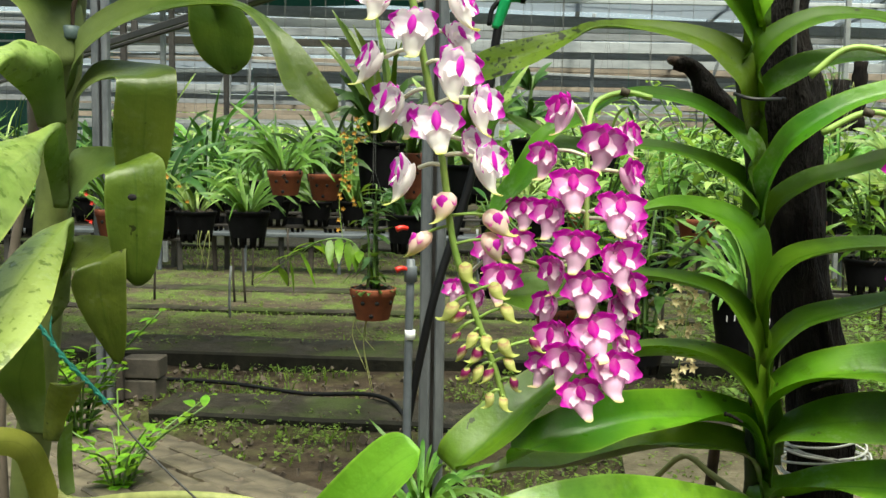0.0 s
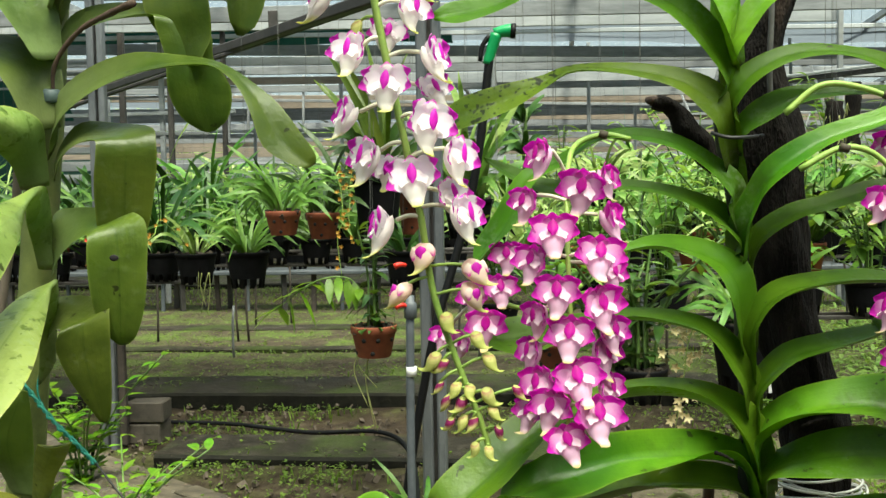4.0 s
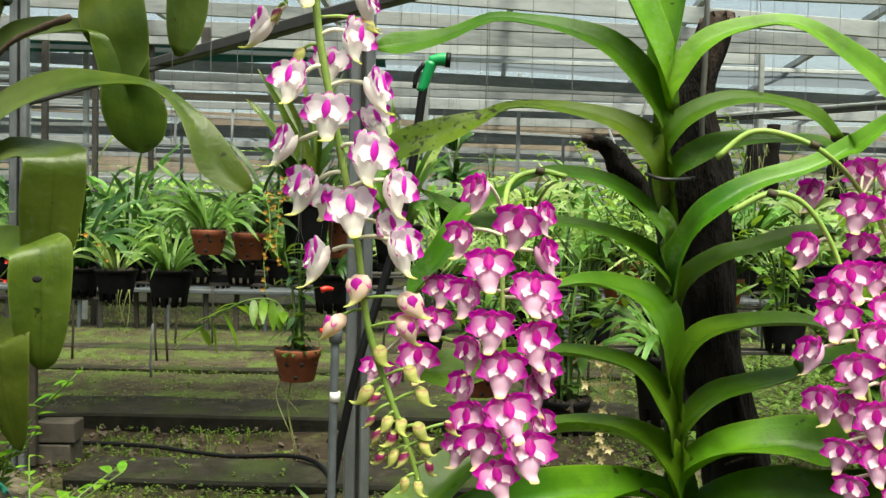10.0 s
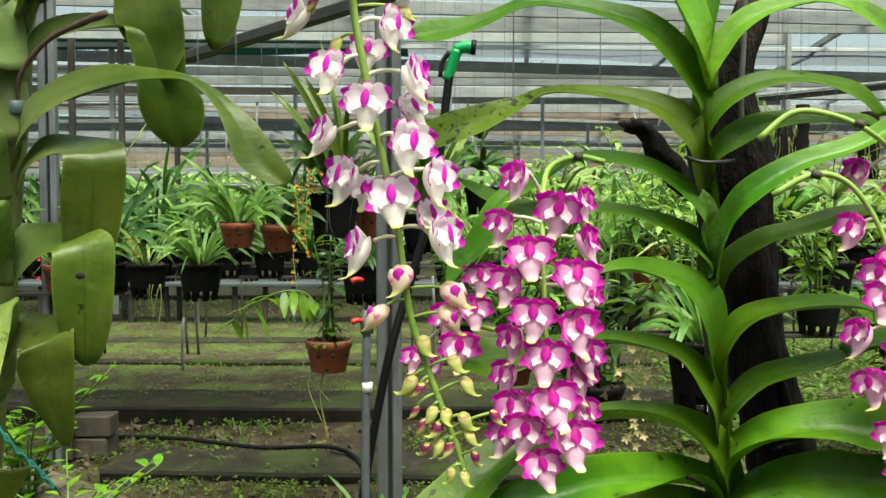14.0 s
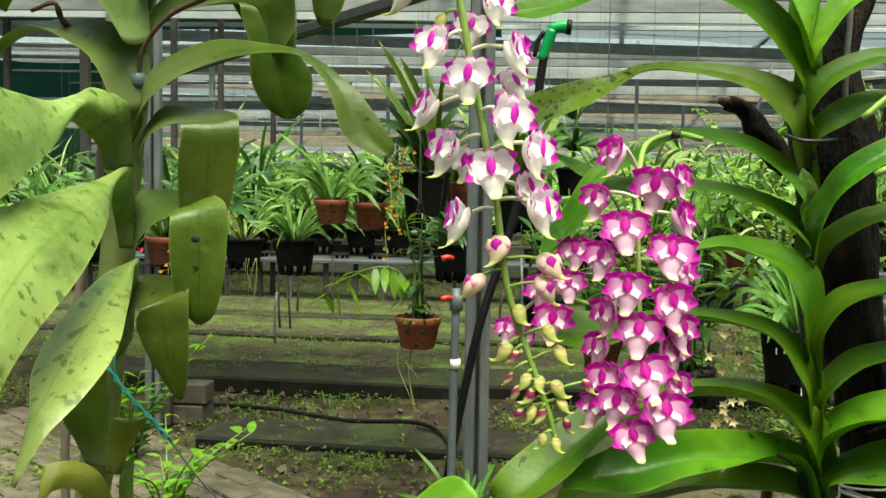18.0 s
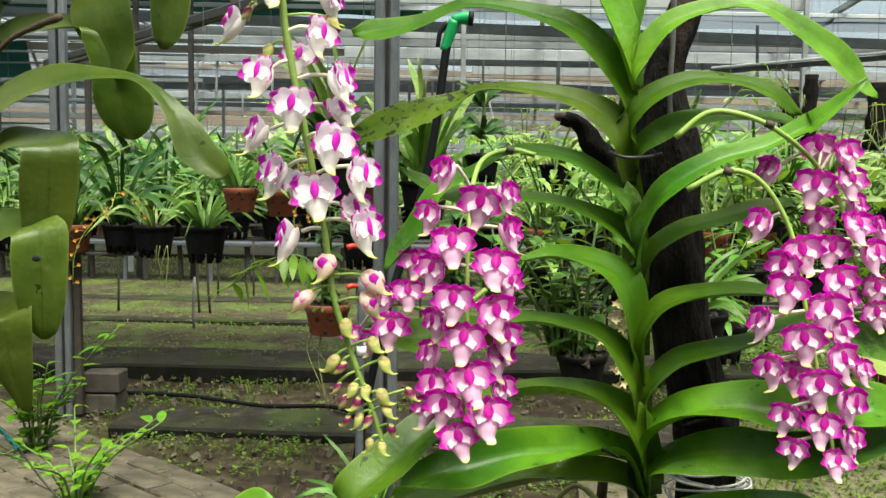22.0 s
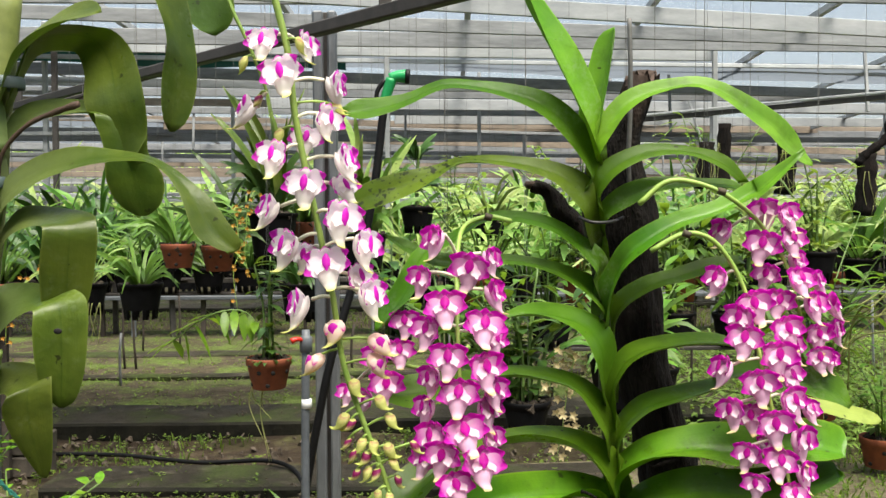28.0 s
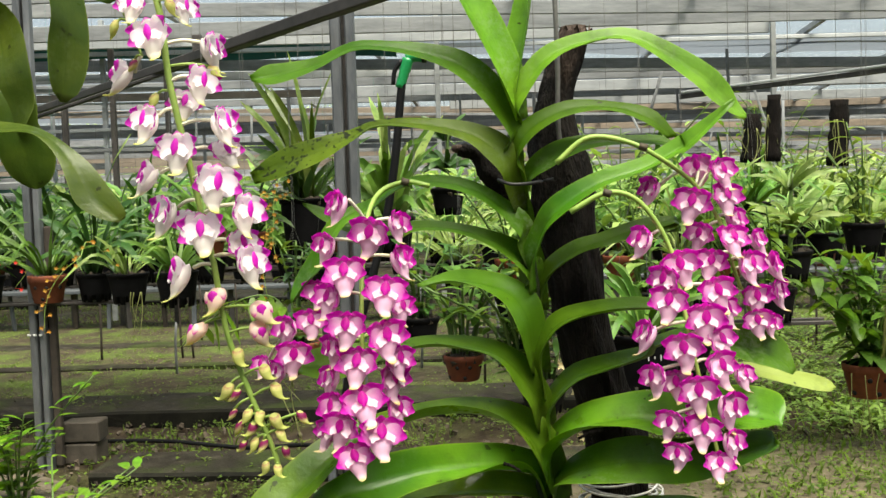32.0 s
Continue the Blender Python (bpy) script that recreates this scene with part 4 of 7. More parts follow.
tap = thing("water_tap", (-0.205, 2.42, 0), "grey plastic standpipe with red lever taps", "tap")
bm = bmesh.new()
tube_into(bm, [(-0.205, 2.42, -0.05), (-0.205, 2.42, 0.4), (-0.2, 2.42, 0.76)], 0.011, 0.011, 8, 12)
part("pipe", bm, pvc_mat, tap)
bm = bmesh.new()
lathe_into(bm, [(0.011, 0), (0.017, 0.002), (0.017, 0.04), (0.013, 0.044)], 14, (-0.2, 2.42, 0.70))
part("valve", bm, pvc_mat, tap)
for z in (0.735, 0.84):
    bm = bmesh.new()
    tube_into(bm, [(-0.208, 2.41, z), (-0.222, 2.40, z + 0.003), (-0.236, 2.395, z - 0.002)], 0.005, 0.008, 6, 8)
    part("tap_lever", bm, red_mat, tap, "red plastic lever")
bm = bmesh.new()
tube_into(bm, [(-0.2, 2.42, 0.55), (-0.2, 2.42, 0.575)], 0.014, 0.014, 2, 12)
part("label", bm, tag_mat, tap, "white label on the pipe")

hose = thing("garden_hose", (-0.2, 2.5, 0), "black rubber garden hose hung up with a green spray nozzle", "hose")
bm = bmesh.new()
tube_into(bm, [(-0.244, 2.500, 0.128), (-0.212, 2.500, 0.318), (-0.183, 2.500, 0.475), (-0.143, 2.500, 0.661), (-0.090, 2.520, 0.842), (-0.045, 2.530, 1.009), (-0.015, 2.530, 1.173), (0.005, 2.530, 1.335), (0.016, 2.530, 1.408)], 0.0115, 0.0115, 40, 10)
part("hose_pipe", bm, rubber_mat, hose)
bm = bmesh.new()
tube_into(bm, [(-1.55, 4.12, 0.012), (-1.2, 4.05, 0.02), (-0.832, 3.93, 0.015), (-0.5, 3.8, 0.05), (-0.35, 3.55, 0.03), (-0.25, 2.9, 0.02), (-0.27, 2.55, 0.1)], 0.0095, 0.0095, 40, 10)
part("hose_end", bm, rubber_mat, hose)
bm = bmesh.new()
tube_into(bm, [(0.004, 2.530, 1.362), (0.013, 2.530, 1.389), (0.022, 2.530, 1.416), (0.030, 2.530, 1.441)], 0.013, 0.016, 10, 12)
part("nozzle_handle", bm, nozzle_green, hose, "green plastic handle")
bm = bmesh.new()
tube_into(bm, [(0.024, 2.530, 1.442), (0.051, 2.530, 1.448), (0.069, 2.530, 1.448)], 0.014, 0.019, 8, 14)
part("nozzle_head", bm, nozzle_green, hose, "green plastic spray head")
bm = bmesh.new()
tube_into(bm, [(0.068, 2.530, 1.448), (0.081, 2.530, 1.447)], 0.020, 0.020, 2, 14)
part("nozzle_face", bm, rubber_mat, hose, "black spray face")
bm = bmesh.new()
tube_into(bm, [(0.012, 2.530, 1.437), (-0.008, 2.530, 1.410), (-0.014, 2.530, 1.371)], 0.007, 0.006, 8, 8)
part("trigger", bm, rubber_mat, hose, "black trigger")

# ---- foreground plants ----
vanda = thing("strap_leaf_orchid", (0.267, 0.70, 0.77), "tall orchid with arching green strap leaves tied to a trunk", "orchid")
left_orchid = thing("broad_leaf_orchid", (-0.17, 0.605, 0.0), "old orchid with broad drooping spotted leaves and aerial roots", "orchid")
low_orchid = thing("low_orchid", (0.05, 0.45, 0.0), "low orchid with bright young green leaves", "orchid")
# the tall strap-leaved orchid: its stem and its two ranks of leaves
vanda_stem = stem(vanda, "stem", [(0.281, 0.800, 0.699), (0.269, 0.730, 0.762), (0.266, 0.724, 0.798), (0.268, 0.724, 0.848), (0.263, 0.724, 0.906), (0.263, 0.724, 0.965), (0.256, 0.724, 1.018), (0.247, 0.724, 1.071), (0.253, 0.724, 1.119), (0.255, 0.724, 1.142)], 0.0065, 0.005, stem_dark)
leaf(vanda, [(0.252, 0.700, 1.110, 33), (0.239, 0.700, 1.154, 46), (0.220, 0.700, 1.194, 43), (0.198, 0.700, 1.231, 33), (0.185, 0.700, 1.257, 33)], 0.034, leaf_young, fold=0.3)
leaf(vanda, [(0.253, 0.715, 1.118, 23), (0.256, 0.715, 1.160, 31), (0.263, 0.715, 1.192, 28), (0.269, 0.715, 1.227, 28)], 0.030, leaf_young, fold=0.3)
fold_leaf(vanda, [((0.242, 0.712, 1.065), (0.257, 0.724, 1.068)), ((0.238, 0.700, 1.086), (0.255, 0.712, 1.092)), ((0.243, 0.694, 1.096), (0.253, 0.706, 1.114)), ((0.225, 0.695, 1.124), (0.237, 0.705, 1.146)), ((0.202, 0.694, 1.147), (0.210, 0.706, 1.167)), ((0.177, 0.694, 1.160), (0.178, 0.706, 1.175)), ((0.147, 0.693, 1.168), (0.148, 0.707, 1.178)), ((0.120, 0.693, 1.169), (0.119, 0.707, 1.179)), ((0.093, 0.694, 1.157), (0.090, 0.706, 1.168)), ((0.073, 0.694, 1.149), (0.066, 0.706, 1.164)), ((0.052, 0.694, 1.144), (0.045, 0.706, 1.162)), ((0.034, 0.700, 1.150), (0.032, 0.700, 1.155))], leaf_mid, channel=-0.15)
fold_leaf(vanda, [((0.247, 0.712, 1.034), (0.261, 0.724, 1.037)), ((0.239, 0.700, 1.055), (0.257, 0.712, 1.062)), ((0.236, 0.694, 1.066), (0.252, 0.706, 1.081)), ((0.226, 0.695, 1.078), (0.241, 0.705, 1.098)), ((0.208, 0.694, 1.093), (0.214, 0.706, 1.109)), ((0.172, 0.694, 1.104), (0.173, 0.706, 1.114)), ((0.137, 0.693, 1.107), (0.135, 0.707, 1.113)), ((0.117, 0.694, 1.096), (0.113, 0.706, 1.106)), ((0.092, 0.694, 1.081), (0.083, 0.706, 1.100)), ((0.062, 0.695, 1.070), (0.053, 0.705, 1.091)), ((0.033, 0.700, 1.065), (0.029, 0.700, 1.075))], leaf_spotted, channel=-0.15)
fold_leaf(vanda, [((0.252, 0.712, 0.988), (0.271, 0.744, 0.989)), ((0.247, 0.709, 1.009), (0.265, 0.723, 1.015)), ((0.249, 0.704, 1.014), (0.258, 0.716, 1.031)), ((0.235, 0.704, 1.032), (0.243, 0.716, 1.043)), ((0.211, 0.704, 1.049), (0.213, 0.716, 1.061)), ((0.181, 0.704, 1.057), (0.178, 0.716, 1.067)), ((0.156, 0.703, 1.057), (0.154, 0.717, 1.063)), ((0.130, 0.704, 1.040), (0.128, 0.716, 1.049)), ((0.107, 0.694, 1.026), (0.097, 0.706, 1.035)), ((0.096, 0.679, 0.997), (0.080, 0.701, 1.005)), ((0.079, 0.674, 0.979), (0.066, 0.706, 0.981)), ((0.062, 0.690, 0.966), (0.060, 0.690, 0.968))], leaf_mid, channel=-0.15)
fold_leaf(vanda, [((0.254, 0.722, 0.949), (0.273, 0.754, 0.948)), ((0.250, 0.711, 0.972), (0.271, 0.741, 0.976)), ((0.253, 0.705, 0.978), (0.266, 0.735, 0.994)), ((0.234, 0.710, 0.999), (0.246, 0.730, 1.010)), ((0.204, 0.714, 1.015), (0.214, 0.726, 1.022)), ((0.174, 0.714, 1.020), (0.179, 0.726, 1.028)), ((0.143, 0.714, 1.017), (0.146, 0.726, 1.028)), ((0.112, 0.714, 1.019), (0.113, 0.726, 1.031)), ((0.086, 0.714, 1.031), (0.086, 0.726, 1.042)), ((0.069, 0.720, 1.046), (0.068, 0.720, 1.049))], leaf_mid, channel=-0.15)
fold_leaf(vanda, [((0.254, 0.702, 0.899), (0.272, 0.734, 0.896)), ((0.248, 0.691, 0.922), (0.269, 0.721, 0.924)), ((0.245, 0.688, 0.936), (0.264, 0.712, 0.958)), ((0.235, 0.686, 0.957), (0.252, 0.714, 0.972)), ((0.217, 0.684, 0.969), (0.226, 0.716, 0.981)), ((0.192, 0.683, 0.976), (0.195, 0.717, 0.982)), ((0.166, 0.700, 0.975), (0.165, 0.700, 0.978))], leaf_mid, channel=-0.15)
fold_leaf(vanda, [((0.258, 0.702, 0.850), (0.276, 0.734, 0.845)), ((0.252, 0.691, 0.874), (0.273, 0.721, 0.874)), ((0.244, 0.685, 0.886), (0.263, 0.715, 0.896)), ((0.227, 0.684, 0.911), (0.243, 0.716, 0.915)), ((0.200, 0.684, 0.921), (0.213, 0.716, 0.925)), ((0.175, 0.683, 0.925), (0.173, 0.717, 0.927)), ((0.145, 0.684, 0.919), (0.143, 0.716, 0.924)), ((0.116, 0.678, 0.905), (0.103, 0.702, 0.926)), ((0.091, 0.674, 0.901), (0.079, 0.696, 0.924)), ((0.069, 0.665, 0.907), (0.065, 0.695, 0.919))], leaf_mid, channel=-0.15)
fold_leaf(vanda, [((0.262, 0.699, 0.796), (0.282, 0.737, 0.787)), ((0.255, 0.688, 0.821), (0.278, 0.724, 0.817)), ((0.247, 0.683, 0.839), (0.265, 0.717, 0.851)), ((0.229, 0.681, 0.860), (0.239, 0.719, 0.864)), ((0.199, 0.680, 0.869), (0.204, 0.720, 0.868)), ((0.167, 0.671, 0.869), (0.166, 0.709, 0.867)), ((0.137, 0.652, 0.858), (0.128, 0.688, 0.863)), ((0.113, 0.634, 0.843), (0.092, 0.666, 0.853)), ((0.087, 0.623, 0.818), (0.055, 0.647, 0.828)), ((0.067, 0.605, 0.806), (0.038, 0.635, 0.811)), ((0.051, 0.596, 0.803), (0.036, 0.634, 0.798))], leaf_bright, channel=-0.26)
fold_leaf(vanda, [((0.259, 0.696, 0.786), (0.280, 0.740, 0.777)), ((0.251, 0.685, 0.812), (0.274, 0.727, 0.807)), ((0.238, 0.678, 0.821), (0.257, 0.722, 0.817)), ((0.204, 0.671, 0.817), (0.223, 0.709, 0.832)), ((0.161, 0.654, 0.814), (0.177, 0.686, 0.841)), ((0.130, 0.635, 0.807), (0.135, 0.665, 0.840)), ((0.102, 0.616, 0.808), (0.107, 0.654, 0.825)), ((0.084, 0.598, 0.812), (0.088, 0.642, 0.810)), ((0.078, 0.615, 0.807), (0.079, 0.615, 0.810))], leaf_bright, channel=-0.26)
fold_leaf(vanda, [((0.268, 0.714, 0.744), (0.288, 0.750, 0.735)), ((0.260, 0.703, 0.770), (0.282, 0.737, 0.766)), ((0.252, 0.697, 0.788), (0.263, 0.733, 0.793)), ((0.208, 0.695, 0.792), (0.226, 0.725, 0.805)), ((0.177, 0.682, 0.795), (0.187, 0.718, 0.798)), ((0.148, 0.672, 0.791), (0.147, 0.708, 0.789)), ((0.114, 0.662, 0.784), (0.117, 0.698, 0.787)), ((0.080, 0.652, 0.784), (0.087, 0.688, 0.786)), ((0.061, 0.670, 0.780), (0.062, 0.670, 0.785))], leaf_wet, channel=-0.26)
fold_leaf(vanda, [((0.269, 0.698, 0.709), (0.291, 0.738, 0.697)), ((0.262, 0.687, 0.736), (0.285, 0.725, 0.729)), ((0.259, 0.680, 0.745), (0.267, 0.720, 0.743)), ((0.234, 0.670, 0.752), (0.244, 0.710, 0.755)), ((0.199, 0.641, 0.765), (0.203, 0.679, 0.772)), ((0.173, 0.622, 0.771), (0.173, 0.658, 0.782)), ((0.150, 0.604, 0.771), (0.144, 0.636, 0.790)), ((0.124, 0.584, 0.772), (0.108, 0.616, 0.788)), ((0.093, 0.567, 0.776), (0.077, 0.603, 0.779)), ((0.069, 0.560, 0.779), (0.062, 0.600, 0.770)), ((0.059, 0.580, 0.773), (0.058, 0.580, 0.775))], leaf_wet, channel=-0.26)
fold_leaf(vanda, [((0.272, 0.698, 0.682), (0.294, 0.738, 0.669)), ((0.265, 0.687, 0.710), (0.289, 0.725, 0.702)), ((0.251, 0.680, 0.714), (0.262, 0.720, 0.707)), ((0.206, 0.662, 0.724), (0.228, 0.698, 0.723)), ((0.174, 0.632, 0.736), (0.192, 0.668, 0.743)), ((0.146, 0.613, 0.744), (0.161, 0.647, 0.757)), ((0.119, 0.592, 0.753), (0.130, 0.628, 0.759)), ((0.093, 0.575, 0.763), (0.100, 0.615, 0.759)), ((0.071, 0.590, 0.763), (0.070, 0.590, 0.766))], leaf_wet, channel=-0.26)
fold_leaf(vanda, [((0.259, 0.712, 1.092), (0.249, 0.724, 1.096)), ((0.258, 0.700, 1.112), (0.245, 0.712, 1.119)), ((0.256, 0.694, 1.117), (0.251, 0.706, 1.138)), ((0.267, 0.695, 1.136), (0.265, 0.705, 1.159)), ((0.280, 0.694, 1.152), (0.284, 0.706, 1.172)), ((0.302, 0.694, 1.164), (0.317, 0.706, 1.179)), ((0.341, 0.694, 1.169), (0.355, 0.706, 1.178)), ((0.388, 0.694, 1.137), (0.404, 0.706, 1.152)), ((0.406, 0.694, 1.120), (0.423, 0.706, 1.134)), ((0.424, 0.694, 1.107), (0.431, 0.706, 1.119)), ((0.438, 0.700, 1.105), (0.438, 0.700, 1.109))], leaf_young, channel=0.15)
fold_leaf(vanda, [((0.262, 0.712, 1.046), (0.253, 0.724, 1.050)), ((0.259, 0.700, 1.067), (0.247, 0.712, 1.074)), ((0.254, 0.694, 1.077), (0.251, 0.706, 1.098)), ((0.267, 0.694, 1.096), (0.265, 0.706, 1.113)), ((0.293, 0.694, 1.110), (0.296, 0.706, 1.124)), ((0.326, 0.694, 1.113), (0.334, 0.706, 1.121)), ((0.355, 0.694, 1.102), (0.364, 0.706, 1.113)), ((0.374, 0.700, 1.091), (0.383, 0.700, 1.092))], leaf_mid, channel=0.15)
fold_leaf(vanda, [((0.270, 0.726, 1.014), (0.260, 0.738, 1.016)), ((0.266, 0.714, 1.036), (0.253, 0.726, 1.042)), ((0.263, 0.709, 1.057), (0.259, 0.721, 1.071)), ((0.280, 0.709, 1.069), (0.279, 0.721, 1.089)), ((0.306, 0.709, 1.082), (0.309, 0.721, 1.096)), ((0.335, 0.709, 1.086), (0.348, 0.721, 1.094)), ((0.365, 0.709, 1.085), (0.373, 0.721, 1.093)), ((0.384, 0.715, 1.083), (0.385, 0.715, 1.086))], leaf_mid, channel=0.15)
fold_leaf(vanda, [((0.267, 0.701, 0.967), (0.262, 0.735, 0.967)), ((0.267, 0.691, 0.989), (0.259, 0.721, 0.994)), ((0.271, 0.693, 1.004), (0.268, 0.707, 1.023)), ((0.282, 0.684, 1.024), (0.282, 0.696, 1.045)), ((0.316, 0.683, 1.048), (0.315, 0.697, 1.062)), ((0.352, 0.683, 1.060), (0.357, 0.697, 1.074)), ((0.381, 0.684, 1.074), (0.385, 0.696, 1.090)), ((0.391, 0.678, 1.079), (0.390, 0.692, 1.093)), ((0.424, 0.680, 1.116), (0.422, 0.680, 1.120))], leaf_bright, channel=0.26)
fold_leaf(vanda, [((0.274, 0.726, 0.924), (0.268, 0.758, 0.923)), ((0.272, 0.715, 0.947), (0.263, 0.745, 0.951)), ((0.277, 0.709, 0.975), (0.275, 0.741, 0.984)), ((0.302, 0.708, 0.995), (0.297, 0.732, 1.004)), ((0.328, 0.711, 1.003), (0.324, 0.729, 1.013)), ((0.359, 0.714, 1.013), (0.354, 0.726, 1.024)), ((0.383, 0.713, 1.020), (0.384, 0.727, 1.026)), ((0.349, 0.706, 1.009), (0.351, 0.734, 1.022)), ((0.387, 0.720, 1.014), (0.385, 0.720, 1.018))], leaf_mid, channel=0.15)
fold_leaf(vanda, [((0.273, 0.702, 0.877), (0.267, 0.734, 0.873)), ((0.270, 0.691, 0.901), (0.262, 0.721, 0.902)), ((0.269, 0.686, 0.915), (0.270, 0.714, 0.932)), ((0.283, 0.685, 0.936), (0.286, 0.715, 0.948)), ((0.312, 0.684, 0.947), (0.323, 0.716, 0.954)), ((0.349, 0.683, 0.950), (0.360, 0.717, 0.954)), ((0.381, 0.700, 0.947), (0.381, 0.700, 0.950))], leaf_mid, channel=0.15)
fold_leaf(vanda, [((0.278, 0.710, 0.826), (0.273, 0.746, 0.819)), ((0.276, 0.699, 0.851), (0.268, 0.733, 0.849)), ((0.275, 0.693, 0.867), (0.274, 0.727, 0.873)), ((0.296, 0.693, 0.889), (0.295, 0.727, 0.897)), ((0.323, 0.692, 0.899), (0.329, 0.728, 0.906)), ((0.352, 0.692, 0.909), (0.364, 0.728, 0.913)), ((0.363, 0.691, 0.918), (0.368, 0.729, 0.920)), ((0.393, 0.682, 0.921), (0.402, 0.718, 0.931)), ((0.427, 0.687, 0.906), (0.437, 0.713, 0.932)), ((0.452, 0.685, 0.898), (0.465, 0.715, 0.919)), ((0.472, 0.700, 0.894), (0.475, 0.700, 0.898))], leaf_mid, channel=0.15)
fold_leaf(vanda, [((0.278, 0.696, 0.800), (0.275, 0.740, 0.790)), ((0.275, 0.685, 0.825), (0.269, 0.727, 0.820)), ((0.274, 0.678, 0.837), (0.280, 0.722, 0.839)), ((0.296, 0.669, 0.851), (0.303, 0.711, 0.861)), ((0.335, 0.662, 0.854), (0.342, 0.698, 0.875)), ((0.359, 0.660, 0.850), (0.361, 0.690, 0.880)), ((0.381, 0.654, 0.854), (0.396, 0.686, 0.881)), ((0.413, 0.644, 0.856), (0.433, 0.676, 0.883)), ((0.435, 0.640, 0.858), (0.453, 0.680, 0.871)), ((0.450, 0.660, 0.859), (0.451, 0.660, 0.864))], leaf_bright, channel=0.26)
fold_leaf(vanda, [((0.280, 0.696, 0.773), (0.277, 0.740, 0.761)), ((0.278, 0.685, 0.798), (0.272, 0.727, 0.791)), ((0.278, 0.679, 0.807), (0.288, 0.721, 0.814)), ((0.309, 0.669, 0.812), (0.313, 0.701, 0.837)), ((0.347, 0.662, 0.815), (0.343, 0.688, 0.847)), ((0.371, 0.650, 0.817), (0.363, 0.680, 0.845)), ((0.396, 0.638, 0.825), (0.407, 0.672, 0.848)), ((0.431, 0.629, 0.842), (0.446, 0.671, 0.850)), ((0.444, 0.645, 0.849), (0.443, 0.645, 0.854))], leaf_mid, channel=0.15)
leaf(vanda, [(0.435, 0.740, 0.894, 32), (0.459, 0.740, 0.889, 46), (0.488, 0.740, 0.882, 52), (0.521, 0.740, 0.874, 52)], 0.015, leaf_old, fold=0.12)
fold_leaf(vanda, [((0.283, 0.698, 0.736), (0.280, 0.738, 0.724)), ((0.279, 0.687, 0.762), (0.273, 0.725, 0.756)), ((0.291, 0.680, 0.768), (0.298, 0.720, 0.765)), ((0.311, 0.671, 0.773), (0.315, 0.709, 0.777)), ((0.336, 0.664, 0.770), (0.342, 0.696, 0.789)), ((0.355, 0.650, 0.771), (0.363, 0.680, 0.796)), ((0.378, 0.634, 0.773), (0.391, 0.666, 0.794)), ((0.406, 0.640, 0.772), (0.406, 0.640, 0.779))], leaf_wet, channel=0.26)
fold_leaf(vanda, [((0.290, 0.698, 0.675), (0.287, 0.738, 0.660)), ((0.287, 0.687, 0.703), (0.281, 0.725, 0.693)), ((0.296, 0.680, 0.725), (0.299, 0.720, 0.717)), ((0.316, 0.661, 0.731), (0.321, 0.699, 0.735)), ((0.336, 0.642, 0.735), (0.347, 0.678, 0.746)), ((0.360, 0.622, 0.742), (0.372, 0.658, 0.753)), ((0.386, 0.601, 0.750), (0.403, 0.639, 0.751)), ((0.409, 0.620, 0.745), (0.409, 0.620, 0.749))], leaf_wet, channel=0.26)
# the broad-leaved orchid beside it
left_stem = stem(left_orchid, "stem", [(-0.286, 0.618, 0.160), (-0.272, 0.618, 0.554), (-0.261, 0.618, 0.763), (-0.255, 0.618, 0.813), (-0.251, 0.618, 0.845), (-0.245, 0.618, 0.906), (-0.238, 0.618, 0.967), (-0.232, 0.618, 1.034), (-0.226, 0.618, 1.089), (-0.222, 0.618, 1.140), (-0.216, 0.618, 1.194), (-0.211, 0.618, 1.240)], 0.0125, 0.012, stem_old_mat)
fold_leaf(left_orchid, [((-0.217, 0.600, 1.047), (-0.208, 0.600, 1.068)), ((-0.205, 0.590, 1.067), (-0.207, 0.600, 1.090)), ((-0.189, 0.582, 1.079), (-0.185, 0.600, 1.106)), ((-0.165, 0.575, 1.091), (-0.154, 0.595, 1.114)), ((-0.132, 0.572, 1.101), (-0.124, 0.590, 1.112)), ((-0.099, 0.570, 1.103), (-0.099, 0.585, 1.108)), ((-0.085, 0.570, 1.096), (-0.083, 0.582, 1.101)), ((-0.075, 0.568, 1.084), (-0.069, 0.580, 1.091)), ((-0.069, 0.566, 1.071), (-0.054, 0.578, 1.078)), ((-0.062, 0.566, 1.052), (-0.040, 0.576, 1.060)), ((-0.048, 0.568, 1.042), (-0.031, 0.575, 1.047)), ((-0.036, 0.570, 1.038), (-0.031, 0.575, 1.041))], leaf_dull, channel=0.1)
fold_leaf(left_orchid, [((-0.213, 0.605, 1.104), (-0.213, 0.610, 1.125)), ((-0.207, 0.605, 1.118), (-0.204, 0.615, 1.145)), ((-0.190, 0.600, 1.131), (-0.183, 0.620, 1.153)), ((-0.166, 0.600, 1.138), (-0.149, 0.620, 1.151)), ((-0.144, 0.600, 1.140), (-0.115, 0.615, 1.140)), ((-0.141, 0.602, 1.133), (-0.106, 0.610, 1.127)), ((-0.136, 0.604, 1.115), (-0.104, 0.608, 1.112)), ((-0.135, 0.606, 1.092), (-0.093, 0.608, 1.094)), ((-0.128, 0.608, 1.076), (-0.095, 0.609, 1.076)), ((-0.117, 0.610, 1.067), (-0.104, 0.610, 1.067)), ((-0.112, 0.610, 1.065), (-0.109, 0.610, 1.065))], leaf_dull, channel=0.07)
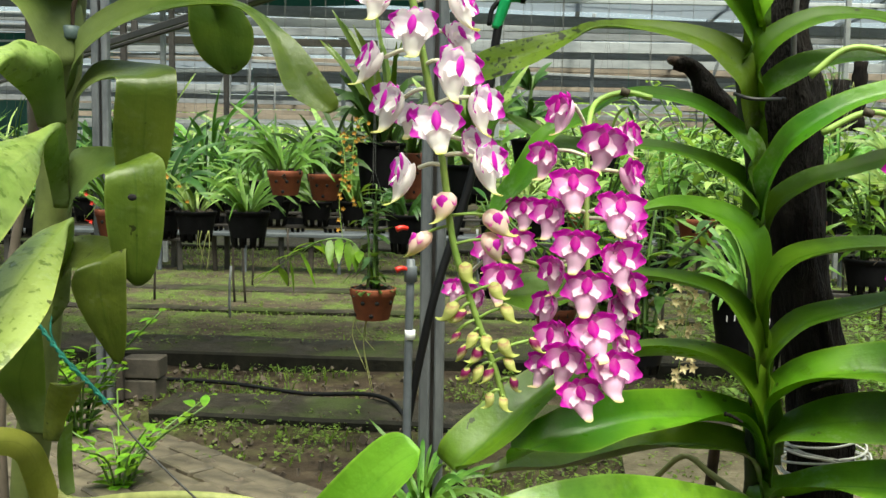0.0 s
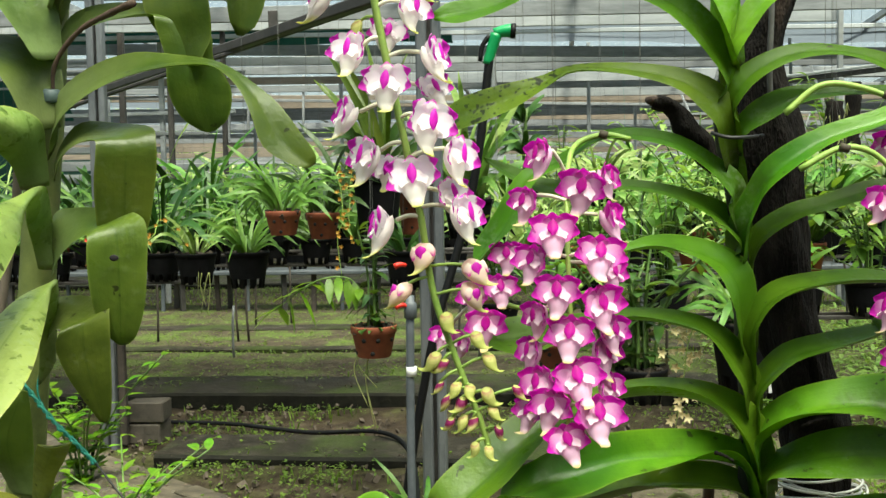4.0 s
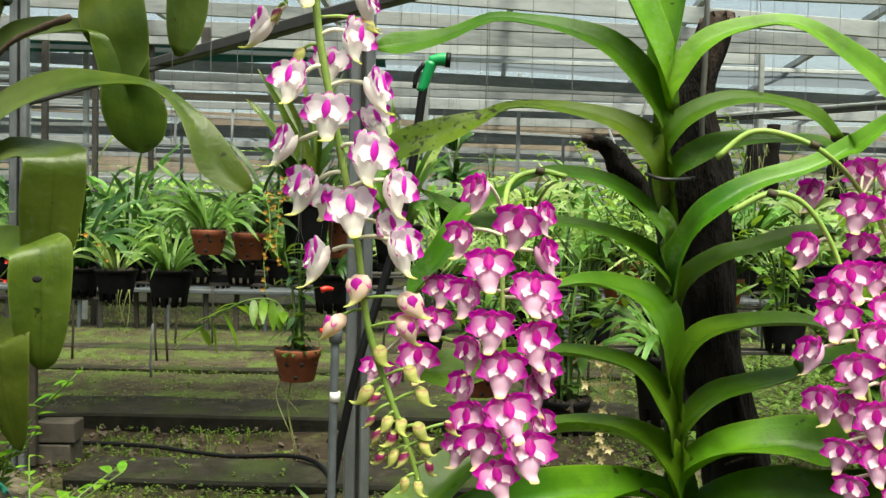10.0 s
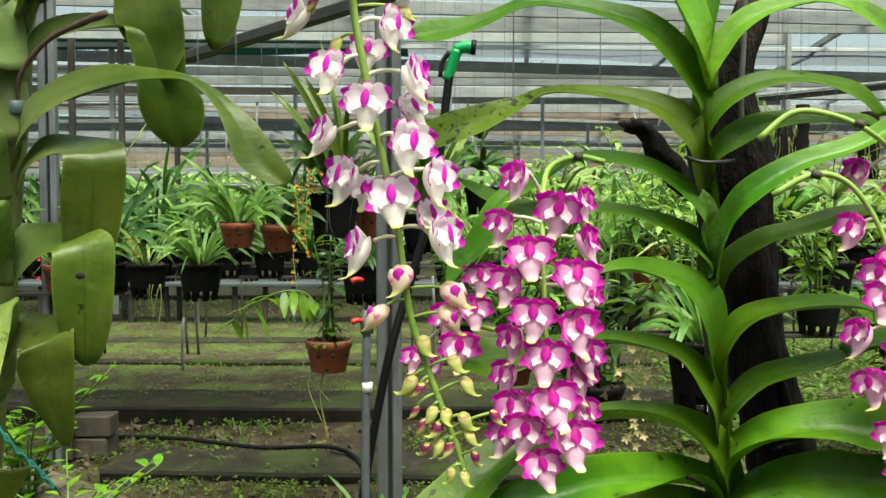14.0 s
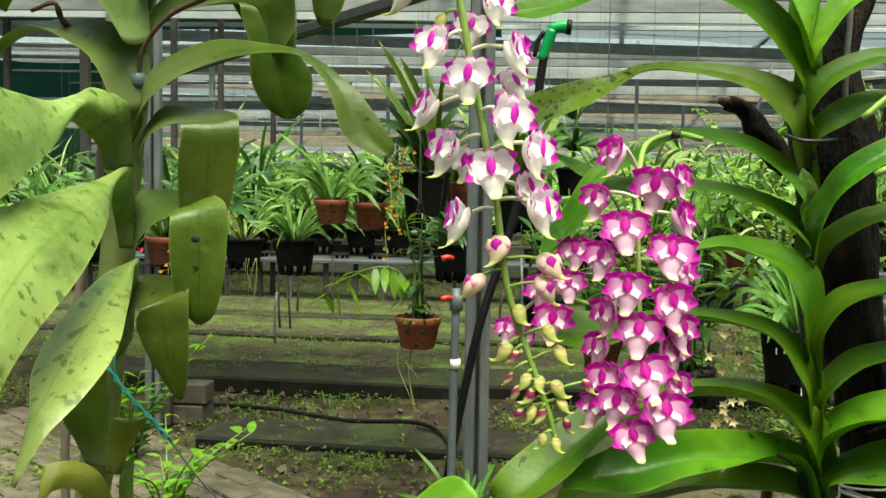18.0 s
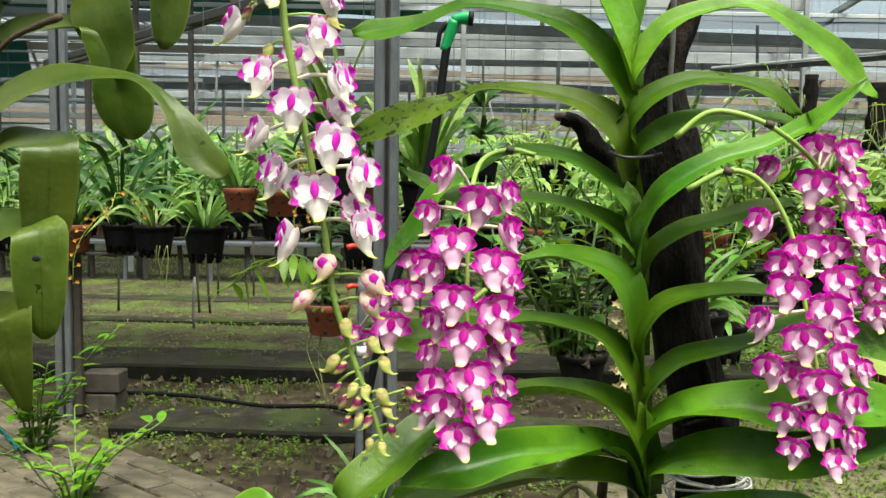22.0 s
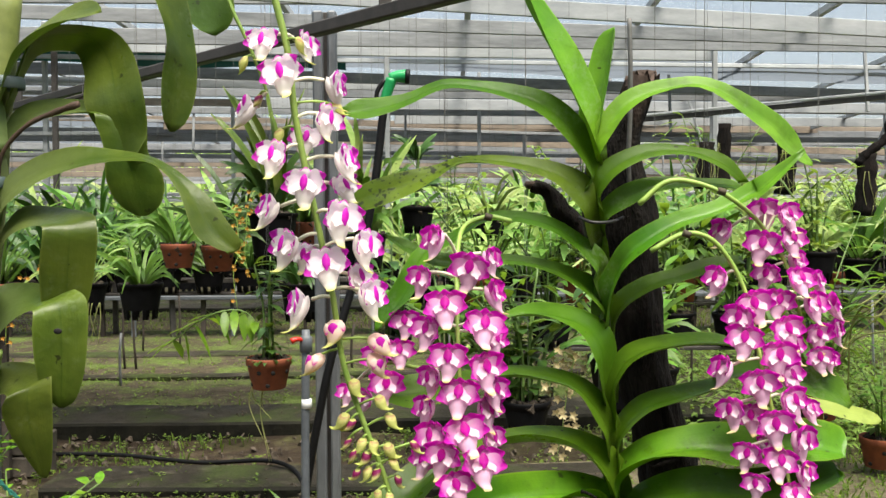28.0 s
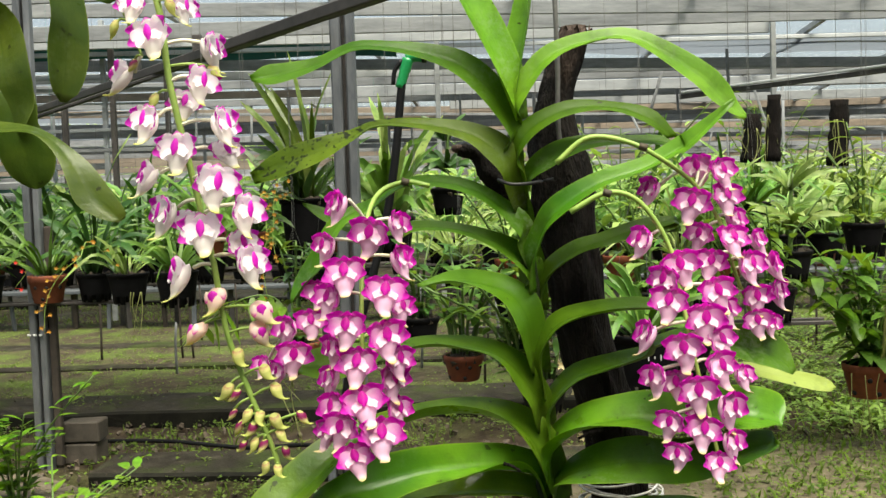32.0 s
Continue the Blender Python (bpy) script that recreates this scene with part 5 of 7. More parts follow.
fold_leaf(left_orchid, [((-0.212, 0.610, 1.139), (-0.204, 0.600, 1.156)), ((-0.194, 0.620, 1.187), (-0.182, 0.600, 1.204)), ((-0.166, 0.630, 1.194), (-0.138, 0.610, 1.209)), ((-0.153, 0.620, 1.174), (-0.115, 0.610, 1.190)), ((-0.150, 0.610, 1.149), (-0.103, 0.600, 1.154)), ((-0.141, 0.610, 1.132), (-0.101, 0.600, 1.128)), ((-0.135, 0.610, 1.119), (-0.106, 0.600, 1.116)), ((-0.127, 0.610, 1.109), (-0.112, 0.600, 1.107))], leaf_dull, channel=0.1)
fold_leaf(left_orchid, [((-0.213, 0.600, 1.033), (-0.215, 0.605, 1.047)), ((-0.204, 0.590, 1.046), (-0.209, 0.605, 1.059)), ((-0.189, 0.578, 1.053), (-0.195, 0.605, 1.071)), ((-0.174, 0.566, 1.056), (-0.168, 0.600, 1.069)), ((-0.167, 0.562, 1.056), (-0.140, 0.585, 1.065)), ((-0.167, 0.562, 1.050), (-0.133, 0.575, 1.057)), ((-0.170, 0.565, 1.035), (-0.133, 0.575, 1.042)), ((-0.172, 0.570, 1.017), (-0.136, 0.577, 1.025)), ((-0.172, 0.575, 0.997), (-0.141, 0.580, 1.006)), ((-0.166, 0.580, 0.981), (-0.149, 0.582, 0.988)), ((-0.161, 0.585, 0.973), (-0.157, 0.585, 0.974))], leaf_dull, channel=0.07)
fold_leaf(left_orchid, [((-0.214, 0.595, 0.970), (-0.215, 0.600, 0.993)), ((-0.204, 0.585, 0.982), (-0.212, 0.600, 1.012)), ((-0.189, 0.572, 0.992), (-0.194, 0.598, 1.015)), ((-0.176, 0.562, 0.997), (-0.167, 0.590, 1.013)), ((-0.172, 0.558, 0.996), (-0.148, 0.575, 1.011)), ((-0.173, 0.558, 0.986), (-0.138, 0.568, 1.004)), ((-0.173, 0.560, 0.967), (-0.138, 0.567, 0.979)), ((-0.172, 0.565, 0.949), (-0.142, 0.570, 0.953)), ((-0.169, 0.570, 0.937), (-0.149, 0.573, 0.935)), ((-0.163, 0.575, 0.928), (-0.157, 0.576, 0.928))], leaf_dull, channel=0.07)
fold_leaf(left_orchid, [((-0.219, 0.595, 0.928), (-0.219, 0.600, 0.947)), ((-0.211, 0.585, 0.933), (-0.214, 0.600, 0.955)), ((-0.199, 0.570, 0.937), (-0.195, 0.595, 0.956)), ((-0.190, 0.555, 0.938), (-0.168, 0.575, 0.954)), ((-0.194, 0.555, 0.932), (-0.163, 0.565, 0.949)), ((-0.194, 0.558, 0.923), (-0.162, 0.563, 0.927)), ((-0.189, 0.562, 0.908), (-0.163, 0.565, 0.904)), ((-0.181, 0.567, 0.891), (-0.166, 0.569, 0.887)), ((-0.176, 0.572, 0.879), (-0.171, 0.573, 0.877))], leaf_dull, channel=0.07)
fold_leaf(left_orchid, [((-0.238, 0.600, 1.028), (-0.220, 0.605, 1.031)), ((-0.235, 0.585, 1.044), (-0.217, 0.598, 1.052)), ((-0.232, 0.560, 1.053), (-0.212, 0.585, 1.072)), ((-0.222, 0.530, 1.059), (-0.224, 0.570, 1.082)), ((-0.210, 0.500, 1.051), (-0.229, 0.550, 1.079)), ((-0.201, 0.460, 1.033), (-0.225, 0.510, 1.071)), ((-0.197, 0.430, 1.018), (-0.219, 0.470, 1.071)), ((-0.200, 0.400, 1.002), (-0.219, 0.430, 1.073)), ((-0.211, 0.380, 0.983), (-0.224, 0.400, 1.057))], leaf_gloss, channel=0.08)
fold_leaf(left_orchid, [((-0.228, 0.600, 0.975), (-0.217, 0.605, 0.975)), ((-0.225, 0.590, 0.991), (-0.215, 0.600, 0.998)), ((-0.217, 0.570, 1.007), (-0.209, 0.585, 1.023)), ((-0.206, 0.550, 1.020), (-0.204, 0.565, 1.030)), ((-0.184, 0.500, 1.000), (-0.208, 0.530, 1.024)), ((-0.172, 0.450, 0.976), (-0.211, 0.490, 1.019)), ((-0.171, 0.410, 0.953), (-0.208, 0.450, 1.013)), ((-0.172, 0.380, 0.930), (-0.199, 0.410, 0.998)), ((-0.176, 0.360, 0.906), (-0.194, 0.380, 0.968))], leaf_gloss, channel=0.08)
fold_leaf(left_orchid, [((-0.231, 0.600, 0.895), (-0.220, 0.605, 0.911)), ((-0.222, 0.590, 0.925), (-0.214, 0.600, 0.944)), ((-0.208, 0.570, 0.951), (-0.205, 0.585, 0.965)), ((-0.193, 0.550, 0.966), (-0.199, 0.565, 0.971)), ((-0.174, 0.500, 0.947), (-0.205, 0.530, 0.966)), ((-0.163, 0.460, 0.930), (-0.209, 0.490, 0.947)), ((-0.166, 0.430, 0.911), (-0.204, 0.450, 0.924)), ((-0.175, 0.410, 0.894), (-0.189, 0.420, 0.904)), ((-0.184, 0.400, 0.871), (-0.186, 0.400, 0.872))], leaf_gloss, channel=0.08)
leaf(left_orchid, [(-0.134, 0.615, 1.278, 31), (-0.109, 0.615, 1.266, 40), (-0.093, 0.615, 1.236, 40), (-0.084, 0.615, 1.198, 27), (-0.085, 0.615, 1.169, 31), (-0.089, 0.615, 1.129, 31)], 0.034, leaf_dull, fold=0.12)
leaf(left_orchid, [(-0.142, 0.640, 1.299, 27), (-0.094, 0.640, 1.294, 34), (-0.075, 0.640, 1.260, 52), (-0.067, 0.640, 1.234, 64), (-0.061, 0.640, 1.206, 64)], 0.040, leaf_dull, fold=0.12)
leaf(left_orchid, [(-0.216, 0.590, 1.068, 26), (-0.225, 0.590, 1.105, 31), (-0.249, 0.590, 1.119, 26), (-0.277, 0.590, 1.123, 20), (-0.305, 0.590, 1.110, 31), (-0.322, 0.590, 1.076, 31)], 0.042, leaf_dull, fold=0.12)
leaf(left_orchid, [(-0.211, 0.590, 1.113, 26), (-0.227, 0.590, 1.150, 31), (-0.252, 0.590, 1.169, 26), (-0.280, 0.590, 1.166, 26), (-0.305, 0.590, 1.136, 26)], 0.042, leaf_dull, fold=0.12)
leaf(left_orchid, [(-0.212, 0.600, 1.148, 24), (-0.195, 0.600, 1.185, 27), (-0.166, 0.600, 1.207, 27), (-0.135, 0.600, 1.217, 27)], 0.040, leaf_dull, fold=0.12)
fold_leaf(left_orchid, [((-0.259, 0.605, 0.820), (-0.235, 0.600, 0.819)), ((-0.264, 0.600, 0.836), (-0.235, 0.595, 0.842)), ((-0.263, 0.585, 0.857), (-0.232, 0.590, 0.866)), ((-0.247, 0.580, 0.883), (-0.232, 0.590, 0.884)), ((-0.237, 0.585, 0.897), (-0.233, 0.590, 0.894))], leaf_dull, channel=0.1)
fold_leaf(left_orchid, [((-0.245, 0.600, 0.730), (-0.224, 0.600, 0.730)), ((-0.244, 0.595, 0.752), (-0.226, 0.600, 0.756)), ((-0.241, 0.585, 0.779), (-0.228, 0.600, 0.779)), ((-0.240, 0.575, 0.800), (-0.231, 0.595, 0.802)), ((-0.239, 0.565, 0.813), (-0.233, 0.585, 0.819)), ((-0.243, 0.555, 0.819), (-0.239, 0.575, 0.830)), ((-0.250, 0.545, 0.817), (-0.247, 0.560, 0.836)), ((-0.257, 0.540, 0.802), (-0.257, 0.550, 0.835))], leaf_olive, channel=0.1)
fold_leaf(left_orchid, [((-0.240, 0.600, 0.816), (-0.227, 0.600, 0.815)), ((-0.236, 0.595, 0.834), (-0.220, 0.595, 0.833)), ((-0.229, 0.585, 0.850), (-0.209, 0.585, 0.846)), ((-0.221, 0.575, 0.860), (-0.197, 0.575, 0.862))], leaf_old, channel=0.1)
fold_leaf(left_orchid, [((-0.231, 0.605, 0.773), (-0.218, 0.600, 0.779)), ((-0.230, 0.600, 0.804), (-0.219, 0.600, 0.807)), ((-0.228, 0.600, 0.820), (-0.218, 0.600, 0.831))], leaf_dull, channel=0.1)
# leaves of low plants that reach up in front
leaf(low_orchid, [(-0.034, 0.400, 0.789, 41), (-0.016, 0.400, 0.821, 56), (0.009, 0.400, 0.850, 60), (0.029, 0.400, 0.872, 52), (0.042, 0.400, 0.881, 52)], 0.027, leaf_young, fold=0.22)
leaf(low_orchid, [(-0.122, 0.400, 0.799, 30), (-0.090, 0.400, 0.812, 30), (-0.061, 0.400, 0.819, 30), (-0.033, 0.400, 0.823, 30)], 0.030, leaf_young, fold=0.05)
leaf(low_orchid, [(0.122, 0.400, 0.802, 27), (0.153, 0.400, 0.817, 34), (0.181, 0.400, 0.825, 34), (0.206, 0.400, 0.827, 37), (0.231, 0.400, 0.825, 35), (0.256, 0.400, 0.819, 35)], 0.022, leaf_young, fold=0.05)
# peduncles
PED_A = [(0.178, 0.705, 1.059), (0.159, 0.705, 1.063), (0.138, 0.700, 1.056), (0.130, 0.667, 1.036), (0.128, 0.640, 0.999), (0.128, 0.622, 0.962), (0.129, 0.613, 0.921), (0.127, 0.604, 0.880), (0.123, 0.600, 0.855)]
PED_B = [(0.281, 0.672, 1.073), (0.306, 0.672, 1.092), (0.337, 0.672, 1.088), (0.363, 0.672, 1.074), (0.396, 0.700, 1.052), (0.417, 0.700, 1.018), (0.425, 0.695, 0.982), (0.438, 0.694, 0.945)]
PED_C = [(0.291, 0.672, 1.034), (0.318, 0.672, 1.048), (0.339, 0.672, 1.045), (0.356, 0.672, 1.028), (0.370, 0.670, 0.999), (0.375, 0.660, 0.964), (0.381, 0.645, 0.917), (0.392, 0.639, 0.866), (0.396, 0.630, 0.829)]
PED_W = [(-0.019, 0.560, 1.282), (-0.007, 0.555, 1.238), (0.000, 0.555, 1.211), (0.008, 0.555, 1.176), (0.012, 0.553, 1.136), (0.021, 0.553, 1.089), (0.029, 0.553, 1.050), (0.037, 0.553, 1.010), (0.044, 0.553, 0.962), (0.057, 0.553, 0.922), (0.072, 0.553, 0.882), (0.077, 0.553, 0.863)]
PED_X = [(-0.044, 0.565, 1.283), (-0.036, 0.560, 1.223), (-0.020, 0.560, 1.184), (-0.008, 0.560, 1.152)]
PED_D = [(0.141, 0.700, 0.952), (0.118, 0.690, 0.935), (0.096, 0.680, 0.937), (0.075, 0.670, 0.943), (0.059, 0.660, 0.941)]
white_spike = spike(left_orchid, "flower_spike", PED_W, 0.0027, 0.0019, "hanging spike of white flowers with purple tips and green buds", [PED_X])
white_branch = spike(left_orchid, "spike_branch", PED_X, 0.0018, 0.0010)
purple_spike = spike(vanda, "flower_spike", PED_A, 0.0023, 0.0015, "hanging spike of dense purple and pink flowers")
back_spike = spike(vanda, "back_flower_spike", PED_D, 0.002, 0.0014, "small spike of purple flowers behind")
right_branch = spike(vanda, "spike_branch", PED_B, 0.0023, 0.0015)
right_spike = spike(vanda, "flower_spike", PED_C, 0.0023, 0.0015, "large forked spike of purple and pink flowers", [PED_B])
flower(white_spike, (0.005, 0.547, 1.161), 0, 1.00, "w")
flower(white_spike, (0.037, 0.562, 1.154), 60, 0.90, "w")
flower(white_spike, (-0.021, 0.562, 1.137), -60, 0.90, "w")
flower(white_spike, (-0.000, 0.547, 1.104), -25, 0.95, "w")
flower(white_spike, (0.032, 0.552, 1.130), 40, 0.95, "w")
flower(white_spike, (0.017, 0.572, 1.117), 10, 0.80, "w")
flower(white_spike, (0.044, 0.557, 1.101), 55, 0.95, "w")
flower(white_spike, (0.021, 0.542, 1.084), 0, 1.00, "w")
flower(white_spike, (0.043, 0.572, 1.083), 40, 0.80, "w")
flower(white_spike, (-0.005, 0.557, 1.067), -50, 0.95, "w")
flower(white_spike, (0.042, 0.542, 1.061), 35, 1.05, "w")
flower(white_spike, (0.008, 0.552, 1.042), -35, 1.00, "w")
flower(white_spike, (0.057, 0.557, 1.042), 50, 1.00, "w")
flower(white_spike, (0.035, 0.542, 1.029), 0, 1.05, "w")
flower(white_spike, (0.053, 0.562, 1.018), 30, 0.90, "w")
flower(white_spike, (0.061, 0.547, 1.007), 40, 1.00, "w")
flower(white_spike, (0.016, 0.552, 1.000), -55, 1.00, "w")
flower(white_spike, (0.017, 0.572, 1.035), -10, 0.80, "w")
flower(white_spike, (-0.008, 0.552, 1.183), -5, 0.85, "w")
flower(white_spike, (0.016, 0.572, 1.184), 60, 0.80, "w")
bud(white_spike, (0.039, 0.550, 0.985), 0, 1.00, "b")
bud(white_spike, (0.025, 0.550, 0.962), -60, 0.95, "b")
bud(white_spike, (0.069, 0.550, 0.975), 40, 1.00, "b")
bud(white_spike, (0.067, 0.550, 0.961), 50, 0.95, "b")
bud(white_spike, (0.052, 0.550, 0.945), 0, 0.85, "b")
bud(white_spike, (0.044, 0.550, 0.921), -50, 0.90, "b")
bud(white_spike, (0.070, 0.550, 0.934), 30, 0.80, "b")
bud(white_spike, (0.077, 0.550, 0.921), 55, 0.85, "b")
bud(white_spike, (0.057, 0.550, 0.904), -40, 0.75, "b")
bud(white_spike, (0.065, 0.550, 0.903), 10, 0.70, "b")
bud(white_spike, (0.076, 0.550, 0.900), 40, 0.80, "b")
bud(white_spike, (0.061, 0.550, 0.884), -30, 0.75, "b")
bud(white_spike, (0.079, 0.550, 0.890), 40, 0.70, "b")
bud(white_spike, (0.068, 0.550, 0.868), -10, 0.60, "b")
bud(white_spike, (0.076, 0.550, 0.866), 30, 0.60, "b")
bud(white_spike, (0.016, 0.550, 1.183), 60, 0.80, "b")
bud(white_spike, (-0.022, 0.550, 1.170), -60, 0.80, "b")
bud(white_spike, (0.049, 0.550, 0.918), -50, 0.75, "d")
bud(white_spike, (0.051, 0.550, 0.896), -60, 0.75, "d")
bud(white_spike, (0.060, 0.550, 0.895), -20, 0.70, "d")
bud(white_spike, (0.053, 0.550, 0.883), -60, 0.65, "d")
bud(white_spike, (0.067, 0.550, 0.883), -40, 0.70, "d")
bud(white_spike, (0.094, 0.550, 0.902), 60, 0.72, "d")
bud(white_spike, (-0.014, 0.560, 1.146), -50, 0.70, "d")
bud(white_spike, (0.001, 0.555, 1.121), -40, 0.80, "b")
bud(white_spike, (0.041, 0.560, 1.140), 40, 0.75, "b")
bud(white_spike, (0.047, 0.550, 0.905), -50, 0.60, "d")
bud(white_spike, (0.082, 0.550, 0.878), 50, 0.65, "d")
flower(purple_spike, (0.113, 0.639, 1.044), -40, 0.95, "p")
flower(purple_spike, (0.138, 0.624, 1.022), 0, 1.10, "p")
flower(purple_spike, (0.153, 0.646, 1.028), 40, 0.90, "p")
flower(purple_spike, (0.102, 0.642, 1.013), -30, 0.90, "p")
flower(purple_spike, (0.118, 0.618, 0.992), -10, 1.05, "p")
flower(purple_spike, (0.155, 0.640, 1.000), 50, 0.95, "p")
flower(purple_spike, (0.106, 0.624, 0.973), -30, 0.95, "p")
flower(purple_spike, (0.147, 0.615, 0.977), 15, 1.10, "p")
flower(purple_spike, (0.155, 0.632, 0.964), 40, 0.85, "p")
flower(purple_spike, (0.120, 0.605, 0.954), 0, 1.05, "p")
flower(purple_spike, (0.146, 0.609, 0.946), 20, 1.05, "p")
flower(purple_spike, (0.109, 0.617, 0.938), -35, 0.90, "p")
flower(purple_spike, (0.128, 0.600, 0.927), 0, 1.05, "p")
flower(purple_spike, (0.153, 0.615, 0.928), 40, 0.95, "p")
flower(purple_spike, (0.105, 0.622, 0.913), -40, 0.90, "p")
flower(purple_spike, (0.148, 0.617, 0.913), 45, 0.95, "p")
flower(purple_spike, (0.131, 0.594, 0.900), 0, 1.05, "p")
flower(purple_spike, (0.110, 0.608, 0.894), -30, 1.00, "p")
flower(purple_spike, (0.151, 0.617, 0.890), 45, 0.85, "p")
flower(purple_spike, (0.116, 0.595, 0.883), -20, 1.00, "p")
flower(purple_spike, (0.143, 0.589, 0.877), 15, 1.10, "p")
flower(purple_spike, (0.103, 0.613, 0.874), -40, 0.80, "p")
flower(purple_spike, (0.124, 0.590, 0.861), 0, 0.95, "p")
flower(back_spike, (0.065, 0.660, 0.947), -20, 0.90, "p")
flower(back_spike, (0.080, 0.670, 0.950), 10, 0.90, "p")
flower(back_spike, (0.070, 0.650, 0.928), 0, 1.00, "p")
flower(back_spike, (0.086, 0.680, 0.974), -10, 0.85, "p")
flower(back_spike, (0.055, 0.670, 0.912), -40, 0.70, "p")
flower(back_spike, (0.039, 0.680, 0.915), -30, 0.70, "p")
flower(right_spike, (0.361, 0.694, 1.048), -50, 0.90, "p")
flower(right_spike, (0.403, 0.715, 1.066), -20, 0.90, "p")
flower(right_spike, (0.416, 0.705, 1.061), 20, 1.00, "p")
flower(right_spike, (0.392, 0.691, 1.036), -10, 1.05, "p")
flower(right_spike, (0.419, 0.702, 1.040), 20, 1.00, "p")
flower(right_spike, (0.429, 0.716, 1.021), 40, 0.90, "p")
flower(right_spike, (0.350, 0.673, 1.008), -50, 0.95, "p")
flower(right_spike, (0.401, 0.703, 1.010), -20, 0.85, "p")
flower(right_spike, (0.418, 0.682, 1.006), 20, 1.00, "p")
flower(right_spike, (0.446, 0.711, 1.003), 40, 0.90, "p")
flower(right_spike, (0.376, 0.667, 0.988), -10, 1.05, "p")
flower(right_spike, (0.404, 0.687, 0.988), 0, 0.95, "p")
flower(right_spike, (0.432, 0.686, 0.985), 20, 1.05, "p")
flower(right_spike, (0.457, 0.705, 0.983), 50, 0.90, "p")
flower(right_spike, (0.365, 0.664, 0.977), -40, 0.90, "p")
flower(right_spike, (0.403, 0.670, 0.966), 10, 1.00, "p")
flower(right_spike, (0.365, 0.658, 0.960), -20, 1.05, "p")
flower(right_spike, (0.442, 0.698, 0.958), 10, 0.90, "p")
flower(right_spike, (0.461, 0.709, 0.961), 40, 0.90, "p")
flower(right_spike, (0.390, 0.654, 0.947), 5, 1.05, "p")
flower(right_spike, (0.410, 0.675, 0.950), 40, 0.90, "p")
flower(right_spike, (0.348, 0.651, 0.936), -50, 1.00, "p")
flower(right_spike, (0.441, 0.692, 0.939), 0, 0.85, "p")
flower(right_spike, (0.454, 0.701, 0.936), 30, 0.70, "p")
flower(right_spike, (0.372, 0.643, 0.926), 0, 1.00, "p")
flower(right_spike, (0.401, 0.658, 0.928), 30, 1.00, "p")
flower(right_spike, (0.396, 0.643, 0.911), 25, 1.00, "p")
flower(right_spike, (0.352, 0.641, 0.905), -50, 0.95, "p")
flower(right_spike, (0.368, 0.650, 0.899), -20, 0.85, "p")
flower(right_spike, (0.379, 0.629, 0.896), 0, 1.05, "p")
flower(right_spike, (0.419, 0.660, 0.900), 30, 0.80, "p")
flower(right_spike, (0.401, 0.634, 0.882), 30, 1.05, "p")
flower(right_spike, (0.360, 0.631, 0.872), -30, 0.85, "p")
flower(right_spike, (0.381, 0.624, 0.867), 0, 0.90, "p")
flower(right_spike, (0.401, 0.626, 0.857), 30, 0.90, "p")
flower(right_spike, (0.364, 0.623, 0.850), -20, 0.75, "p")
flower(right_spike, (0.391, 0.621, 0.842), 10, 0.75, "p")
flower(right_spike, (0.383, 0.661, 0.872), 0, 0.60, "p")

# ---- supports, roots, strings ----
# x, y, z and radius down the trunk
TRUNK = [(0.308, 0.775, 1.195, 0.0153), (0.301, 0.775, 1.173, 0.0148), (0.293, 0.775, 1.148, 0.0153), (0.288, 0.775, 1.123, 0.0169), (0.289, 0.775, 1.097, 0.0215), (0.293, 0.775, 1.062, 0.0266), (0.295, 0.775, 1.026, 0.0266), (0.301, 0.775, 0.985, 0.0235), (0.309, 0.780, 0.933, 0.0221), (0.321, 0.785, 0.886, 0.0238), (0.335, 0.790, 0.837, 0.0260), (0.342, 0.800, 0.786, 0.0263), (0.350, 0.820, 0.550, 0.0270), (0.370, 0.840, 0.300, 0.0290), (0.380, 0.850, -0.050, 0.0320)]
STUB = [(0.256, 0.770, 1.041), (0.242, 0.768, 1.054), (0.229, 0.765, 1.071), (0.217, 0.762, 1.085), (0.210, 0.760, 1.089), (0.203, 0.760, 1.092)]
ROD = [(0.288, 0.740, 1.240), (0.289, 0.740, 1.201), (0.290, 0.745, 1.154), (0.290, 0.750, 1.101)]
TIE = [(0.235, 0.695, 1.062), (0.245, 0.686, 1.058), (0.259, 0.690, 1.058), (0.272, 0.712, 1.060), (0.283, 0.742, 1.062)]
TWIG_A = [(-0.212, 0.600, 1.084), (-0.208, 0.595, 1.110), (-0.188, 0.590, 1.131), (-0.164, 0.585, 1.141), (-0.146, 0.580, 1.146)]
TWIG_B = [(-0.279, 0.580, 1.134), (-0.263, 0.580, 1.139), (-0.263, 0.590, 1.130), (-0.260, 0.600, 1.124)]
TWIG_C = [(0.170, 0.780, 0.861), (0.186, 0.770, 0.861), (0.203, 0.760, 0.862), (0.217, 0.750, 0.861)]
ROOT_A = [(-0.233, 0.605, 0.776), (-0.213, 0.600, 0.772), (-0.175, 0.590, 0.781), (-0.132, 0.585, 0.786), (-0.092, 0.585, 0.784), (-0.074, 0.590, 0.774), (-0.067, 0.600, 0.754)]
ROOT_B = [(-0.088, 0.585, 0.780), (-0.088, 0.590, 0.757), (-0.095, 0.600, 0.724)]
STRING = [(-0.243, 0.600, 0.899), (-0.232, 0.600, 0.885), (-0.218, 0.595, 0.872), (-0.200, 0.590, 0.858), (-0.188, 0.590, 0.845)]
STRING_UP = [(-0.231, 0.605, 0.908), (-0.232, 0.600, 0.893), (-0.228, 0.600, 0.879)]
